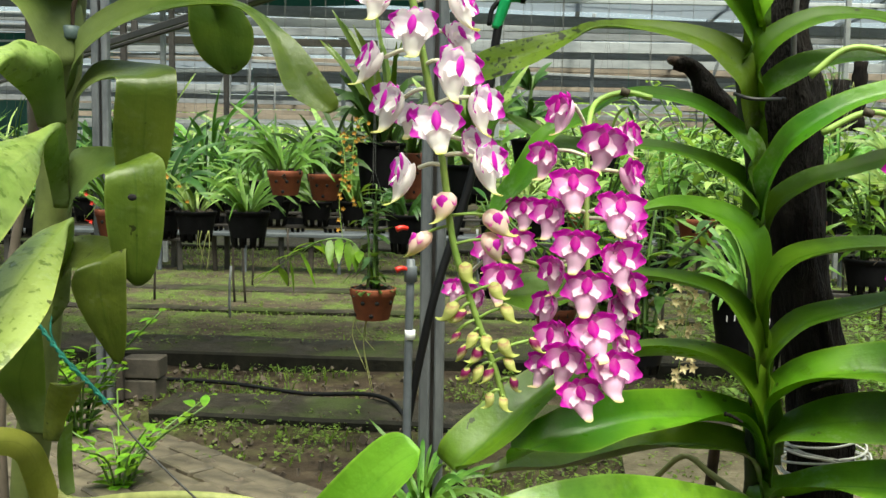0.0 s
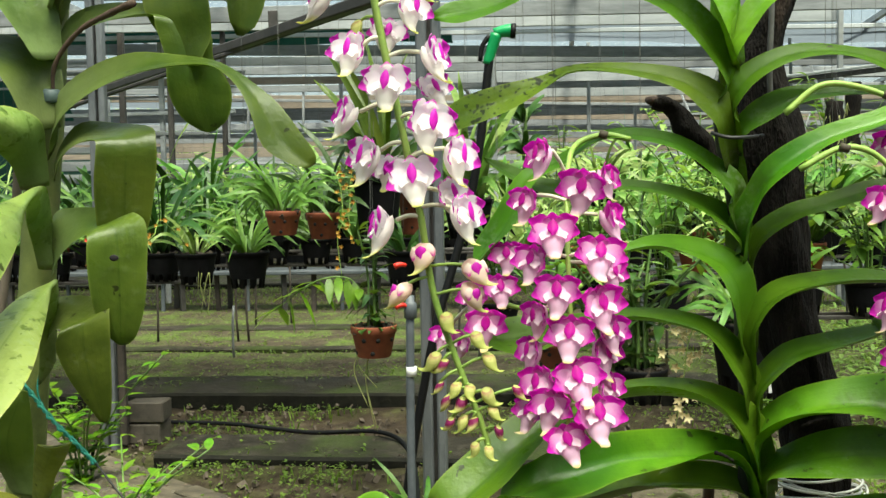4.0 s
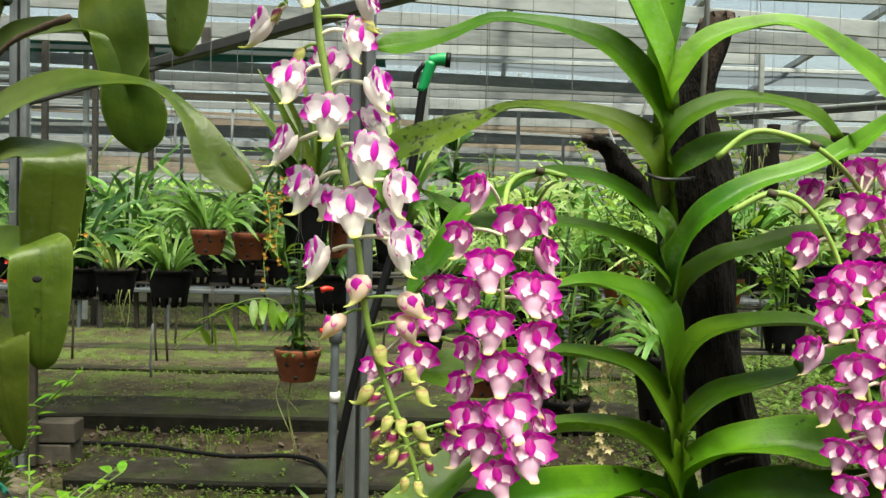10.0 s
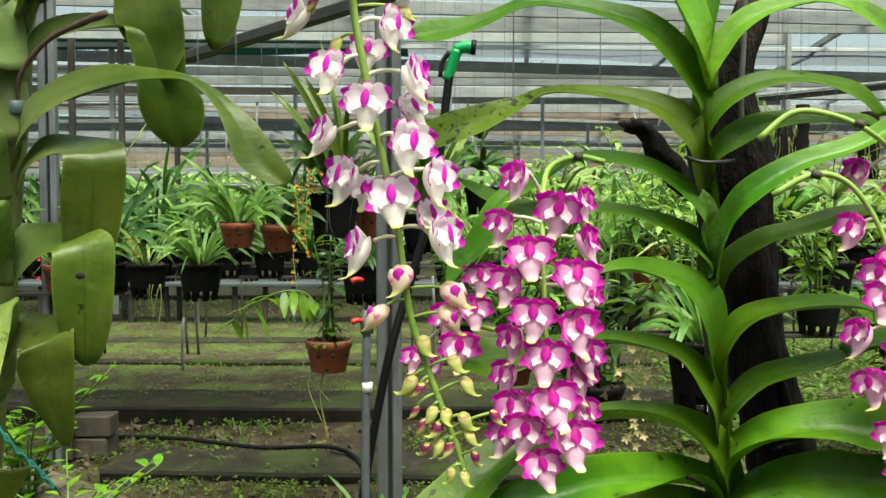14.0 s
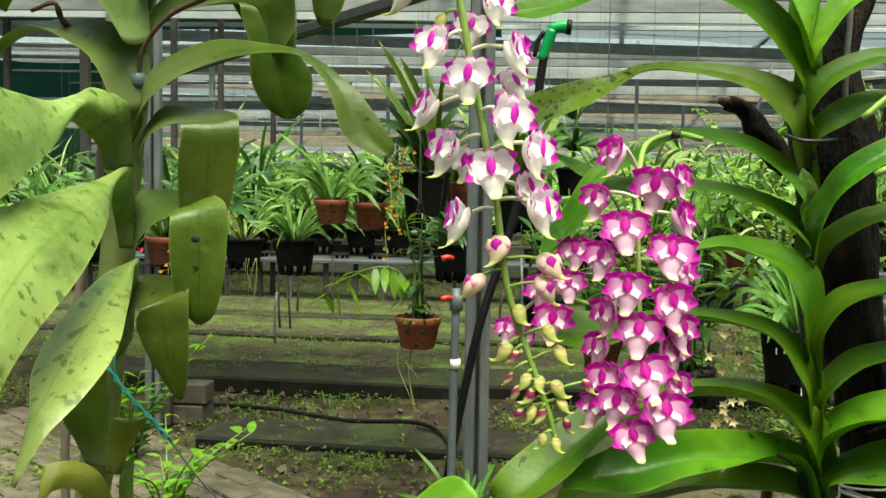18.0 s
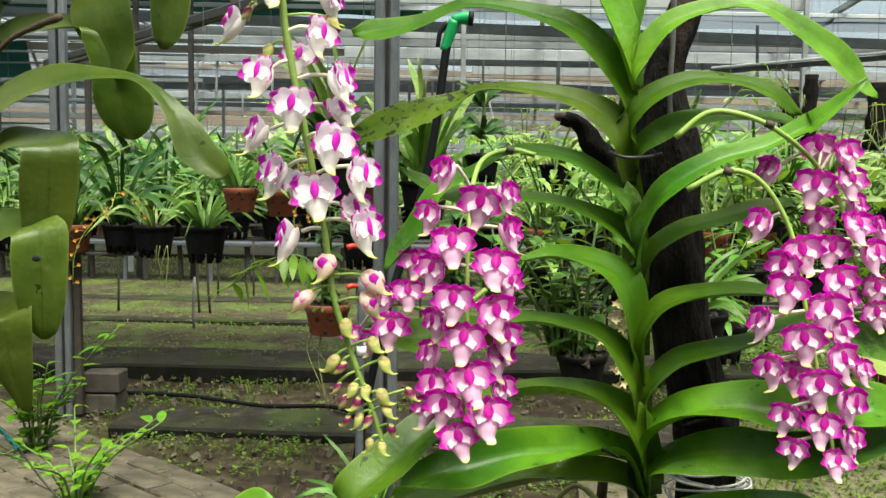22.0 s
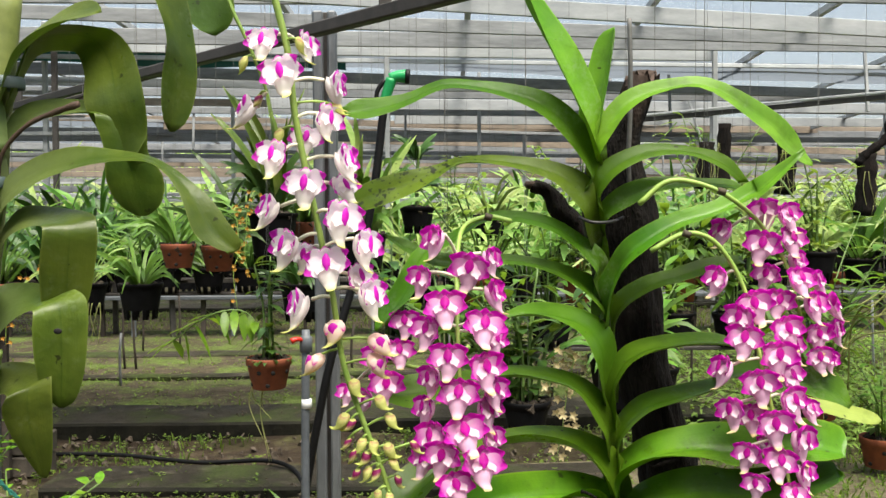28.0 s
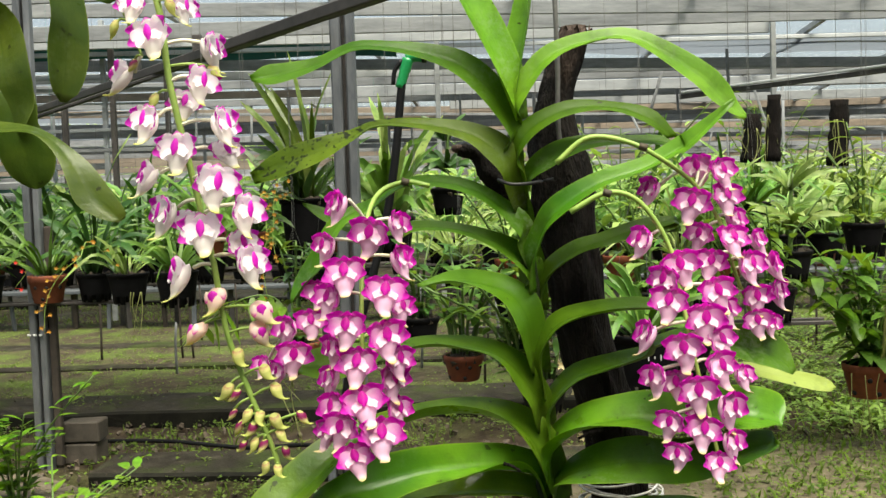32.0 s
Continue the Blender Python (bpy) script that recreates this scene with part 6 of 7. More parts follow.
WIRE = [(-0.189, 0.590, 0.847), (-0.165, 0.580, 0.825), (-0.140, 0.575, 0.804), (-0.111, 0.570, 0.780), (-0.081, 0.565, 0.744), (-0.049, 0.550, 0.708)]
ROOT_C = [(0.246, 0.755, 0.800), (0.243, 0.757, 0.760), (0.240, 0.760, 0.710), (0.240, 0.765, 0.640), (0.242, 0.770, 0.300), (0.245, 0.775, -0.020)]
ROOT_D = [(0.265, 0.710, 0.753), (0.258, 0.730, 0.755), (0.241, 0.750, 0.763), (0.221, 0.760, 0.774), (0.199, 0.770, 0.750)]
ROOT_E = [(0.268, 0.710, 0.739), (0.258, 0.730, 0.746), (0.243, 0.750, 0.751), (0.227, 0.760, 0.739), (0.210, 0.770, 0.708)]
ROOT_F = [(0.269, 0.710, 0.711), (0.259, 0.730, 0.713), (0.243, 0.740, 0.720), (0.221, 0.750, 0.723)]
CLIP_A = (-0.206, 0.600, 1.159)
CLIP_B = (-0.214, 0.600, 1.086)
MARKS = [(0.349, 0.668, 1.083), (0.320, 0.668, 1.048), (0.158, 0.702, 1.063)]
YELLOW = [(-0.472, 2.900, 1.091), (-0.464, 2.880, 1.037), (-0.457, 2.860, 0.946), (-0.473, 2.850, 0.891), (-0.458, 2.840, 0.762)]
YELLOW_C = [(-0.410, 2.900, 1.143), (-0.433, 2.880, 1.073), (-0.435, 2.870, 1.009), (-0.438, 2.860, 0.946), (-0.427, 2.850, 0.877)]
YELLOW_B = [(-1.046, 2.840, 0.910), (-1.087, 2.830, 0.879), (-1.128, 2.820, 0.826), (-1.157, 2.820, 0.755), (-1.163, 2.820, 0.675)]
PALE = [(0.463, 2.100, 0.730), (0.450, 2.090, 0.680), (0.441, 2.080, 0.619), (0.432, 2.080, 0.555), (0.421, 2.080, 0.498)]
REDS = [(-1.470, 3.300, 0.872), (-1.450, 3.300, 0.839), (-1.493, 3.300, 0.785)]
STAKE = [(-0.245, 0.66, -0.02), (-0.292, 0.640, 0.762), (-0.261, 0.640, 1.039), (-0.244, 0.640, 1.288)]

trunk = thing("tree_trunk", (0.41, 0.89, 0), "charred black tree trunk with a weathered top", "trunk")
bm = bmesh.new()
pts = curve_points(TRUNK, 110)
rings = []
for k, p in enumerate(pts):
    s = k / 109
    r, p = p[3], p[:3]
    ring = []
    for j in range(30):
        w = 2 * math.pi * j / 30
        d = Vector((math.cos(w), math.sin(w), 0))
        rr = r * (1 + 0.26 * noise.noise(Vector((math.cos(w) * 2.2, math.sin(w) * 2.2, p[2] * 7))) + 0.17 * noise.noise(Vector((math.cos(w) * 6, math.sin(w) * 6, p[2] * 26))) + 0.10 * noise.noise(Vector((math.cos(w) * 14, math.sin(w) * 14, p[2] * 40))))
        z = p[2] + (0.010 * noise.noise(Vector((j * 1.7, 0, 0))) + 0.005 * (j % 3) - 0.008 if k == 0 else 0)
        ring.append(bm.verts.new((p[0] + d.x * rr, p[1] + d.y * rr, z)))
    rings.append(ring)
for k in range(109):
    for j in range(30):
        f = bm.faces.new((rings[k][j], rings[k + 1][j], rings[k + 1][(j + 1) % 30], rings[k][(j + 1) % 30]))
        f.material_index = 1 if k < 4 + 5 * noise.noise(Vector((j * 0.5, k * 0.12, 4))) else 0
bm.faces.new(list(reversed(rings[0]))).material_index = 1
part("trunk", bm, [bark_mat, bark_brown], trunk)
bm = bmesh.new()
tube_into(bm, STUB, 0.0115, 0.0050, 26, 14)
for v in bm.verts:
    v.co += noise.noise_vector(v.co * 55) * 0.0035 + noise.noise_vector(v.co * 140) * 0.0016
part("branch_stub", bm, bark_mat, trunk, "charred broken branch stub")
bm = bmesh.new()
tube_into(bm, [STUB[-1], tuple(np.array(STUB[-1]) + (-0.006, -0.004, 0.0005))], 0.0046, 0.0022, 2, 9, bumps=0.3)
part("broken_end", bm, bark_brown, trunk, "grey broken end")
for k in range(7):
    z = 0.755 + 0.005 * k
    c = pts[int(np.abs(pts[:, 2] - z).argmin())]
    ring = [(c[0] + (0.036 + 0.004 * math.sin(k * 2 + a)) * math.cos(a), c[1] + 0.036 * math.sin(a), z + 0.006 * math.sin(a + k * 1.3)) for a in np.linspace(0, 2 * math.pi, 14)]
    stem(trunk, "string", ring, 0.0011, 0.0011, white_string, "frayed white string", n=40, sides=5)
rod = thing("support_rod", ROD[0], "thin rusty wire rod beside the trunk", "rod")
stem(rod, "rod", ROD + [(ROD[-1][0] + 0.01, 0.765, ROD[-1][2] - 0.1)], 0.0022, 0.0022, thin_wire, n=20, sides=7)
stem(vanda, "tie_wire", TIE, 0.0014, 0.0014, wire_mat, "black tie wire", n=20, sides=6)
for p in MARKS:
    stem(vanda, "stalk_node", [(p[0] - 0.003, p[1], p[2] + 0.001), (p[0] + 0.003, p[1], p[2] - 0.001)], 0.003, 0.003, node_mark, "dark stalk node", n=4, sides=8)
for ctrl in (ROOT_D, ROOT_E, ROOT_F):
    stem(vanda, "aerial_root", ctrl, 0.0032, 0.0022, root_mat, "yellowish aerial root", n=18, sides=8)
stem(vanda, "old_root", ROOT_C, 0.0045, 0.005, twig_mat, "brown old root", n=16, sides=8)
stem(left_orchid, "twig", TWIG_A, 0.0012, 0.0026, twig_mat, "dry dark flower stalk", n=18, sides=8, bumps=0.12)
stem(left_orchid, "twig", TWIG_B, 0.0014, 0.0024, twig_mat, "dry dark flower stalk", n=14, sides=8, bumps=0.12)
stem(vanda, "twig", TWIG_C, 0.0022, 0.0026, twig_mat, "dry brown twig", n=12, sides=7, bumps=0.08)
stem(vanda, "dead_tip", [(0.293, 0.672, 0.852), (0.301, 0.668, 0.857), (0.312, 0.666, 0.861)], 0.0012, 0.0020, burnt_mat, "dry dark leaf scar", n=12, sides=7, bumps=0.2)
stem(vanda, "dead_tip", [(0.232, 0.668, 0.834), (0.238, 0.668, 0.832), (0.245, 0.668, 0.828)], 0.0018, 0.0010, burnt_mat, "dry dark leaf scar", n=12, sides=7, bumps=0.2)
bm = bmesh.new()
bmesh.ops.create_icosphere(bm, subdivisions=2, radius=0.0024, matrix=Matrix.Translation((-0.155, 0.5560, 0.985)) @ Matrix.Diagonal((1.25, 0.35, 0.9, 1)))
part("scar", bm, hole_mat, left_orchid, "dark hole eaten in a leaf")
stem(left_orchid, "aerial_root", ROOT_A, 0.0042, 0.0036, root_mat, "thick olive aerial root", n=26, sides=10)
stem(left_orchid, "aerial_root", ROOT_B, 0.0032, 0.003, root_mat, "olive aerial root", n=12, sides=8)
for k in range(2):
    ctrl = [(p[0] + 0.0012 * math.sin(i * 2.2 + k * 3.1), p[1] - 0.001 * k, p[2] + 0.0012 * math.cos(i * 2.2 + k * 3.1)) for i, p in enumerate(curve_points(STRING, 22))]
    stem(left_orchid, "green_string", ctrl, 0.0011, 0.0011, string_mat, "twisted green string", n=60, sides=6)
stem(left_orchid, "green_string", STRING_UP, 0.0008, 0.0008, string_mat, "green string", n=14, sides=6)
stem(left_orchid, "wire", WIRE, 0.0008, 0.0008, wire_mat, "thin black wire", n=24, sides=6)
stake = thing("plant_stake", (-0.21, 0.62, 0), "dark bamboo stake behind the old orchid", "stake")
stem(stake, "stake", STAKE, 0.0036, 0.0032, timber_brown, n=12, sides=8)
for p, r in ((CLIP_A, 0.0125), (CLIP_B, 0.0052)):
    bm = bmesh.new()
    lathe_into(bm, [(r, 0), (r + 0.0012, 0.001), (r + 0.0012, 0.008), (r, 0.009), (r - 0.001, 0.0045), (r, 0)], 24, p)
    part("plant_clip", bm, clip_mat, left_orchid, "grey plastic plant tie")
for x, y, z in ((0.02, 0.42, 0.76), (-0.11, 0.42, 0.78), (0.2, 0.42, 0.77)):
    stem(low_orchid, "stalk", [(0.05, 0.45, -0.02), (0.05 + (x - 0.05) * 0.5, 0.45, 0.4), (x, 0.42, z - 0.02)], 0.006, 0.005, stem_mat, n=10, sides=8)

# ---- pots and their plants ----
def black_pot_into(parent, x, y, top, r, h, teeth=True):
    bm = bmesh.new()
    lathe_into(bm, [(r * 0.9, -0.012), (r, -0.012), (r * 1.03, 0), (r * 1.03, 0.004), (r * 0.95, 0.004), (r * 0.93, -0.02)], 20, (x, y, top))
    lathe_into(bm, [(r * 0.96, -0.012), (r * 0.80, -h * 0.72)], 20, (x, y, top))
    # slots round the foot leave teeth
    for j in range(10):
        a0, a1 = 2 * math.pi * (j + 0.1) / 10, 2 * math.pi * (j + 0.66) / 10
        q = []
        for a, zz, k in ((a0, -h * 0.71, 0.805), (a1, -h * 0.71, 0.805), (a1, -h, 0.74), (a0, -h, 0.74)):
            q.append((x + r * k * math.cos(a), y + r * k * math.sin(a), top + zz))
        vs = [bm.verts.new(p) for p in q] + [bm.verts.new((x + (p[0] - x) * 0.93, y + (p[1] - y) * 0.93, p[2])) for p in q]
        for f in ((0, 1, 2, 3), (7, 6, 5, 4), (0, 3, 7, 4), (1, 5, 6, 2), (3, 2, 6, 7)):
            bm.faces.new([vs[i] for i in f])
    vs = [bm.verts.new((x + r * 0.8 * math.cos(2 * math.pi * j / 20), y + r * 0.8 * math.sin(2 * math.pi * j / 20), top - h * 0.72)) for j in range(20)]
    bm.faces.new(list(reversed(vs)))
    part("pot", bm, black_pot, parent, "black plastic pot with slotted foot")


def clay_pot_into(parent, x, y, top, r, h):
    bm = bmesh.new()
    lathe_into(bm, [(r * 0.9, -0.02), (r * 0.93, 0.0), (r * 1.0, 0.002), (r * 1.02, -0.003), (r * 1.0, -h * 0.22), (r * 0.95, -h * 0.24), (r * 0.74, -h * 0.97), (r * 0.70, -h), (r * 0.02, -h)], 26, (x, y, top))
    pot = part("pot", bm, clay_mat, parent, "terracotta pot with round holes")
    for a, zz in ((-1.92, 0.42), (-1.22, 0.42), (-1.50, 0.84), (-0.4, 0.42), (0.5, 0.42), (1.6, 0.42), (2.6, 0.42), (-2.7, 0.84)):
        rr = r * (0.955 - 0.205 * (zz - 0.24) / 0.73)
        c = Vector((x + rr * math.cos(a), y + rr * math.sin(a), top - h * zz))
        bm = bmesh.new()
        d = Vector((math.cos(a), math.sin(a), -0.28)).normalized()
        tube_into(bm, [tuple(c - d * 0.004), tuple(c + d * 0.0012)], r * 0.10, r * 0.10, 2, 10)
        part("hole", bm, hole_mat, pot)


def soil_into(parent, x, y, z, r):
    bm = bmesh.new()
    rnd = random.Random(int(x * 1000 + y * 77))
    for _ in range(46):
        a, q = rnd.uniform(0, 6.28), r * 0.88 * math.sqrt(rnd.random())
        s = rnd.uniform(0.005, 0.014)
        c = Vector((x + q * math.cos(a), y + q * math.sin(a), z - 0.012 + rnd.uniform(0, 0.01)))
        e = Euler((rnd.uniform(0, 3), rnd.uniform(0, 3), rnd.uniform(0, 3))).to_matrix().to_4x4()
        box_into(bm, (-s, -s * 0.6, -s * 0.5), (s, s * 0.6, s * 0.5), Matrix.Translation(c) @ e, jitter=s * 0.2)
    part("potting_bark", bm, soil_pot, parent, "", False)


def arch_ctrl(base, az, length, rise, droop, rnd):
    """Four points of an arching blade and the tilt of its face."""
    c, s = math.cos(az), math.sin(az)
    r = []
    for q in (0.0, 0.33, 0.68, 1.0):
        out = length * (q * (1 - rise) + 0.35 * rise * q * q)
        up = length * (rise * q - droop * q * q * q)
        r.append((base[0] + c * out, base[1] + s * out, base[2] + up, rnd.uniform(20, 70)))
    return r


def straps_into(parent, x, y, z, n, length, width, material, rnd, rise=0.75, droop=0.35, spread=0.03, single=False):
    """A tuft of strap leaves; each leaf a mesh of its own where the plant is near."""
    bm = bmesh.new()
    uv = bm.loops.layers.uv.new("UVMap")
    for i in range(n):
        az = rnd.uniform(0, 2 * math.pi)
        ln = length * rnd.uniform(0.6, 1.1)
        base = (x + spread * math.cos(az) * rnd.random(), y + spread * math.sin(az) * rnd.random(), z - 0.01)
        blade_into(bm, uv, arch_ctrl(base, az, ln, rise * rnd.uniform(0.6, 1.15), droop * rnd.uniform(0.3, 1.5), rnd), width * rnd.uniform(0.7, 1.15), 0.1, 0.001, 9, 0.4)
        if single:
            part("leaf", bm, material, parent)
            bm = bmesh.new()
            uv = bm.loops.layers.uv.new("UVMap")
    if not single:
        part("foliage", bm, material, parent)
    else:
        bm.free()


def oval_into(bm, uv, p, way, length, width, up=(0, 0, 1), sag=0.2, n=5):
    """A pointed oval leaf with a crease."""
    way = unit(np.array(way, float))
    side = unit(np.cross(way, np.array(up, float)) + 1e-6)
    nor = np.cross(side, way)
    rows = []
    for i in range(n + 1):
        v = i / n
        w = width * math.sin(math.pi * (0.06 + 0.92 * v)) ** 0.9 / 2
        c = np.array(p) + way * length * v - np.array((0, 0, 1)) * sag * length * v * v
        rows.append([bm.verts.new(c - side * w + nor * 0.18 * w), bm.verts.new(c), bm.verts.new(c + side * w + nor * 0.18 * w)])
    for i in range(n):
        for j in range(2):
            f = bm.faces.new((rows[i][j], rows[i][j + 1], rows[i + 1][j + 1], rows[i + 1][j]))
            for lp, (a, b) in zip(f.loops, ((i, j), (i, j + 1), (i + 1, j + 1), (i + 1, j))):
                lp[uv].uv = (b / 2, a / n)


def canes_into(parent, x, y, z, n, height, leaf_len, leaf_w, material, rnd, lean=0.5, gap=0.03, sag=0.3, single=False):
    """Leafy canes: bent stems with leaves on both sides."""
    bm = bmesh.new()
    uv = bm.loops.layers.uv.new("UVMap")
    for i in range(n):
        az = rnd.uniform(0, 2 * math.pi)
        h = height * rnd.uniform(0.55, 1.1)
        ln = lean * rnd.uniform(0.2, 1.0) * h
        ctrl = [(x + 0.02 * math.cos(az), y + 0.02 * math.sin(az), z - 0.01), (x + ln * 0.35 * math.cos(az), y + ln * 0.35 * math.sin(az), z + h * 0.5), (x + ln * math.cos(az), y + ln * math.sin(az), z + h * rnd.uniform(0.8, 1.0))]
        stem(parent, "cane", ctrl, 0.0045, 0.0025, stem_mat, n=8, sides=6)
        m = max(4, int(h / gap))
        pts = curve_points(ctrl, m)
        turn = rnd.uniform(0, 3.14)
        for k in range(1, m):
            a = turn + math.pi * (k % 2) + rnd.uniform(-0.6, 0.6)
            oval_into(bm, uv, pts[k], (math.cos(a), math.sin(a), rnd.uniform(0.0, 0.8)), leaf_len * rnd.uniform(0.6, 1.15), leaf_w * rnd.uniform(0.7, 1.15), sag=sag * rnd.uniform(0.3, 1.6))
            if single:
                part("leaf", bm, material, parent)
                bm = bmesh.new()
                uv = bm.loops.layers.uv.new("UVMap")
    if single:
        bm.free()
    else:
        part("foliage", bm, material, parent)


def hang_wires(parent, x, y, z, r, top, n=3):
    for j in range(n):
        a = 2 * math.pi * j / n + 0.5
        stem(parent, "hanging_wire", [(x + r * math.cos(a), y + r * math.sin(a), z), (x + r * 0.5 * math.cos(a), y + r * 0.5 * math.sin(a), z + 0.25), (x, y, z + 0.5), (x, y, top)], 0.0004, 0.0004, thin_wire, n=6, sides=4)


def roots_into(parent, x, y, z, r, drop, n, rnd):
    for _ in range(n):
        a = rnd.uniform(0, 6.28)
        px, py = x + r * math.cos(a), y + r * math.sin(a)
        d = drop * rnd.uniform(0.4, 1.1)
        stem(parent, "hanging_root", [(px, py, z), (px + rnd.uniform(-0.02, 0.02), py, z - d * 0.4), (px + rnd.uniform(-0.05, 0.05), py + rnd.uniform(-0.03, 0.03), z - d)], 0.0018, 0.0009, root_mat, n=9, sides=5)


def pot_plant(x, y, top, kind, clay=False, r=0.075, h=0.11, seed=0, label="", hung=None, **kw):
    rnd = random.Random(seed * 7 + 3)
    name = {"straps": "strap_leaf_plant", "canes": "leafy_pot_plant", "palm": "fan_leaf_orchid", "thick": "broad_strap_plant"}[kind]
    t = thing(name, (x, y, top - h), label, "pot plant", kw.get("group", ""))
    (clay_pot_into if clay else black_pot_into)(t, x, y, top, r, h)
    soil_into(t, x, y, top, r)
    sc = kw.get("size", 1.0)
    mat = kw.get("mat", leaf_pot)
    near = kw.get("near", False)
    if kind == "straps":
        straps_into(t, x, y, top, kw.get("n", 36), 0.34 * sc, 0.0135, mat, rnd, 0.75, 0.4, 0.035, near)
    elif kind == "thick":
        straps_into(t, x, y, top, kw.get("n", 20), 0.38 * sc, 0.029, mat, rnd, 0.85, 0.35, 0.03, near)
    elif kind == "palm":
        straps_into(t, x, y, top + 0.08 * sc, kw.get("n", 26), 0.2 * sc, 0.022, mat, rnd, 0.6, 0.3, 0.01, near)
        straps_into(t, x, y, top + 0.2 * sc, 18, 0.17 * sc, 0.02, mat, rnd, 0.7, 0.2, 0.01, near)
        stem(t, "stem", [(x, y, top - 0.02), (x, y, top + 0.12 * sc), (x + 0.01, y, top + 0.24 * sc)], 0.008, 0.006, stem_mat, n=8, sides=7)
    else:
        canes_into(t, x, y, top, kw.get("n", 8), 0.36 * sc, 0.085, 0.03, mat, rnd, kw.get("lean", 0.6), 0.028, 0.4, near)
    if hung:
        hang_wires(t, x, y, top, r, 3.06)
    return t


LBL = {
    "straps": "narrow green strap leaves in a {} pot on the bench",
    "thick": "broad dark strap leaves in a {} pot on the bench",
    "canes": "leafy green canes in a {} pot on the bench",
    "palm": "tufted orchid with short leaves in a {} pot",
}


def bench(x0, x1, y, z, hung=False):
    """Thin rods that carry a row of pots, on stakes or hung from the roof."""
    t = thing("plant_bench", ((x0 + x1) / 2, y, 0), "plant rack of thin dark rods hung on wires" if hung else "low plant bench of thin dark rods on stakes", "bench", "plant benches")
    for dy in (-0.04, 0.04):
        bar("rod", (x0, y + dy, z - 0.006), (x1, y + dy, z - 0.006), 0.012, 0.012, dark_steel, t, 0.002)
    rnd = random.Random(int(abs(y) * 100 + x0 * 10))
    x = x0 + 0.1
    while x < x1:
        xx = x + rnd.uniform(-0.06, 0.06)
        if hung:
            stem(t, "hanging_wire", [(xx, y + 0.04, z), (xx, y + 0.04, 3.05)], 0.0008, 0.0008, thin_wire, n=2, sides=4)
        else:
            stem(t, "stake", [(xx, y + 0.04, -0.05), (xx + rnd.uniform(-0.01, 0.01), y + 0.04, z * 0.5), (xx, y + 0.04, z)], 0.008, 0.007, rust_mat, n=4, sides=6)
        x += rnd.uniform(0.5, 0.8)


# rows of potted plants: x from, x to, y, pot rim height, gap, kinds, materials
def row(x0, x1, y, top, gap, kinds, mats, seed, size=1.0, clay=0.2, r=0.075, hung=False, own=True):
    rnd = random.Random(seed)
    if own:
        bench(x0 - 0.15, x1 + 0.15, y, top - 0.11 * r / 0.075, hung)
    x, i = x0, 0
    while x <= x1:
        k = rnd.choice(kinds)
        c = rnd.random() < clay
        pot_plant(x + rnd.uniform(-0.03, 0.03), y + rnd.uniform(-0.05, 0.05), top, k, c, r, 0.11 * r / 0.075, seed * 31 + i, LBL[k].format("terracotta" if c else "black"), size=size * rnd.uniform(0.8, 1.15), mat=rnd.choice(mats), group="pot plants on the benches")
        x += gap * rnd.uniform(0.85, 1.15)
        i += 1


row(-2.5, -1.35, 3.75, 0.80, 0.22, ["straps", "straps", "thick"], [leaf_pot, leaf_dark, leaf_pot], 21, 1.55, 0.1, hung=True)
row(-2.9, -0.30, 4.35, 0.82, 0.19, ["straps", "straps", "thick"], [leaf_pot, leaf_dark, leaf_pot], 22, 1.65, 0.1, hung=True)
row(-2.9, -0.3, 4.75, 0.86, 0.18, ["thick", "straps", "straps"], [leaf_dark, leaf_dark, leaf_pot], 41, 1.75, 0.0, hung=True)
row(-3.6, 0.1, 5.3, 0.84, 0.24, ["straps", "straps", "thick"], [leaf_pot, leaf_pale], 23, 1.95, 0.1, 0.095, hung=True)
# a long low bench: pale boards on stout short legs, with its pots
low_bench = thing("plant_bench", (-1.0, 8.3, 0), "long low bench of grey boards on short stakes", "bench", "plant benches")
bar("board", (-7.0, 8.22, 0.355), (5.5, 8.22, 0.355), 0.16, 0.03, pvc_mat, low_bench)
bar("board", (-7.0, 8.48, 0.355), (5.5, 8.48, 0.355), 0.30, 0.03, pvc_mat, low_bench)
rnd = random.Random(19)
for i in range(44):
    x, w = -6.9 + 0.285 * i + rnd.uniform(-0.07, 0.07), rnd.uniform(0.028, 0.05)
    bar("leg", (x, 8.2 + rnd.uniform(0, 0.12), -0.05), (x + rnd.uniform(-0.02, 0.02), 8.25, 0.34), w, w, (rust_mat, pvc_mat, dark_steel)[i % 3], low_bench)
row(-4.8, 4.8, 8.42, 0.531, 0.34, ["straps", "thick", "canes"], [leaf_pot, leaf_pale], 24, 2.0, 0.1, 0.11, own=False)
row(0.30, 1.15, 2.95, 0.74, 0.20, ["canes", "canes", "straps"], [leaf_pot, leaf_pale], 25, 1.0, 0.2, 0.07, hung=True)
row(0.1, 1.25, 3.9, 0.80, 0.21, ["canes", "straps", "straps"], [leaf_pale, leaf_pale, leaf_pot], 26, 1.75, 0.2, hung=True)
row(0.3, 3.6, 4.4, 0.84, 0.19, ["thick", "straps", "canes"], [leaf_pale, leaf_pale, leaf_pot], 27, 1.45, 0.1, 0.085, hung=True)
row(0.3, 4.0, 5.2, 0.88, 0.21, ["straps", "thick", "canes"], [leaf_pale, leaf_pot], 29, 1.9, 0.1, 0.09)
row(0.3, 4.6, 6.2, 0.92, 0.28, ["straps", "thick", "straps"], [leaf_pale], 28, 2.2, 0.1, 0.1)

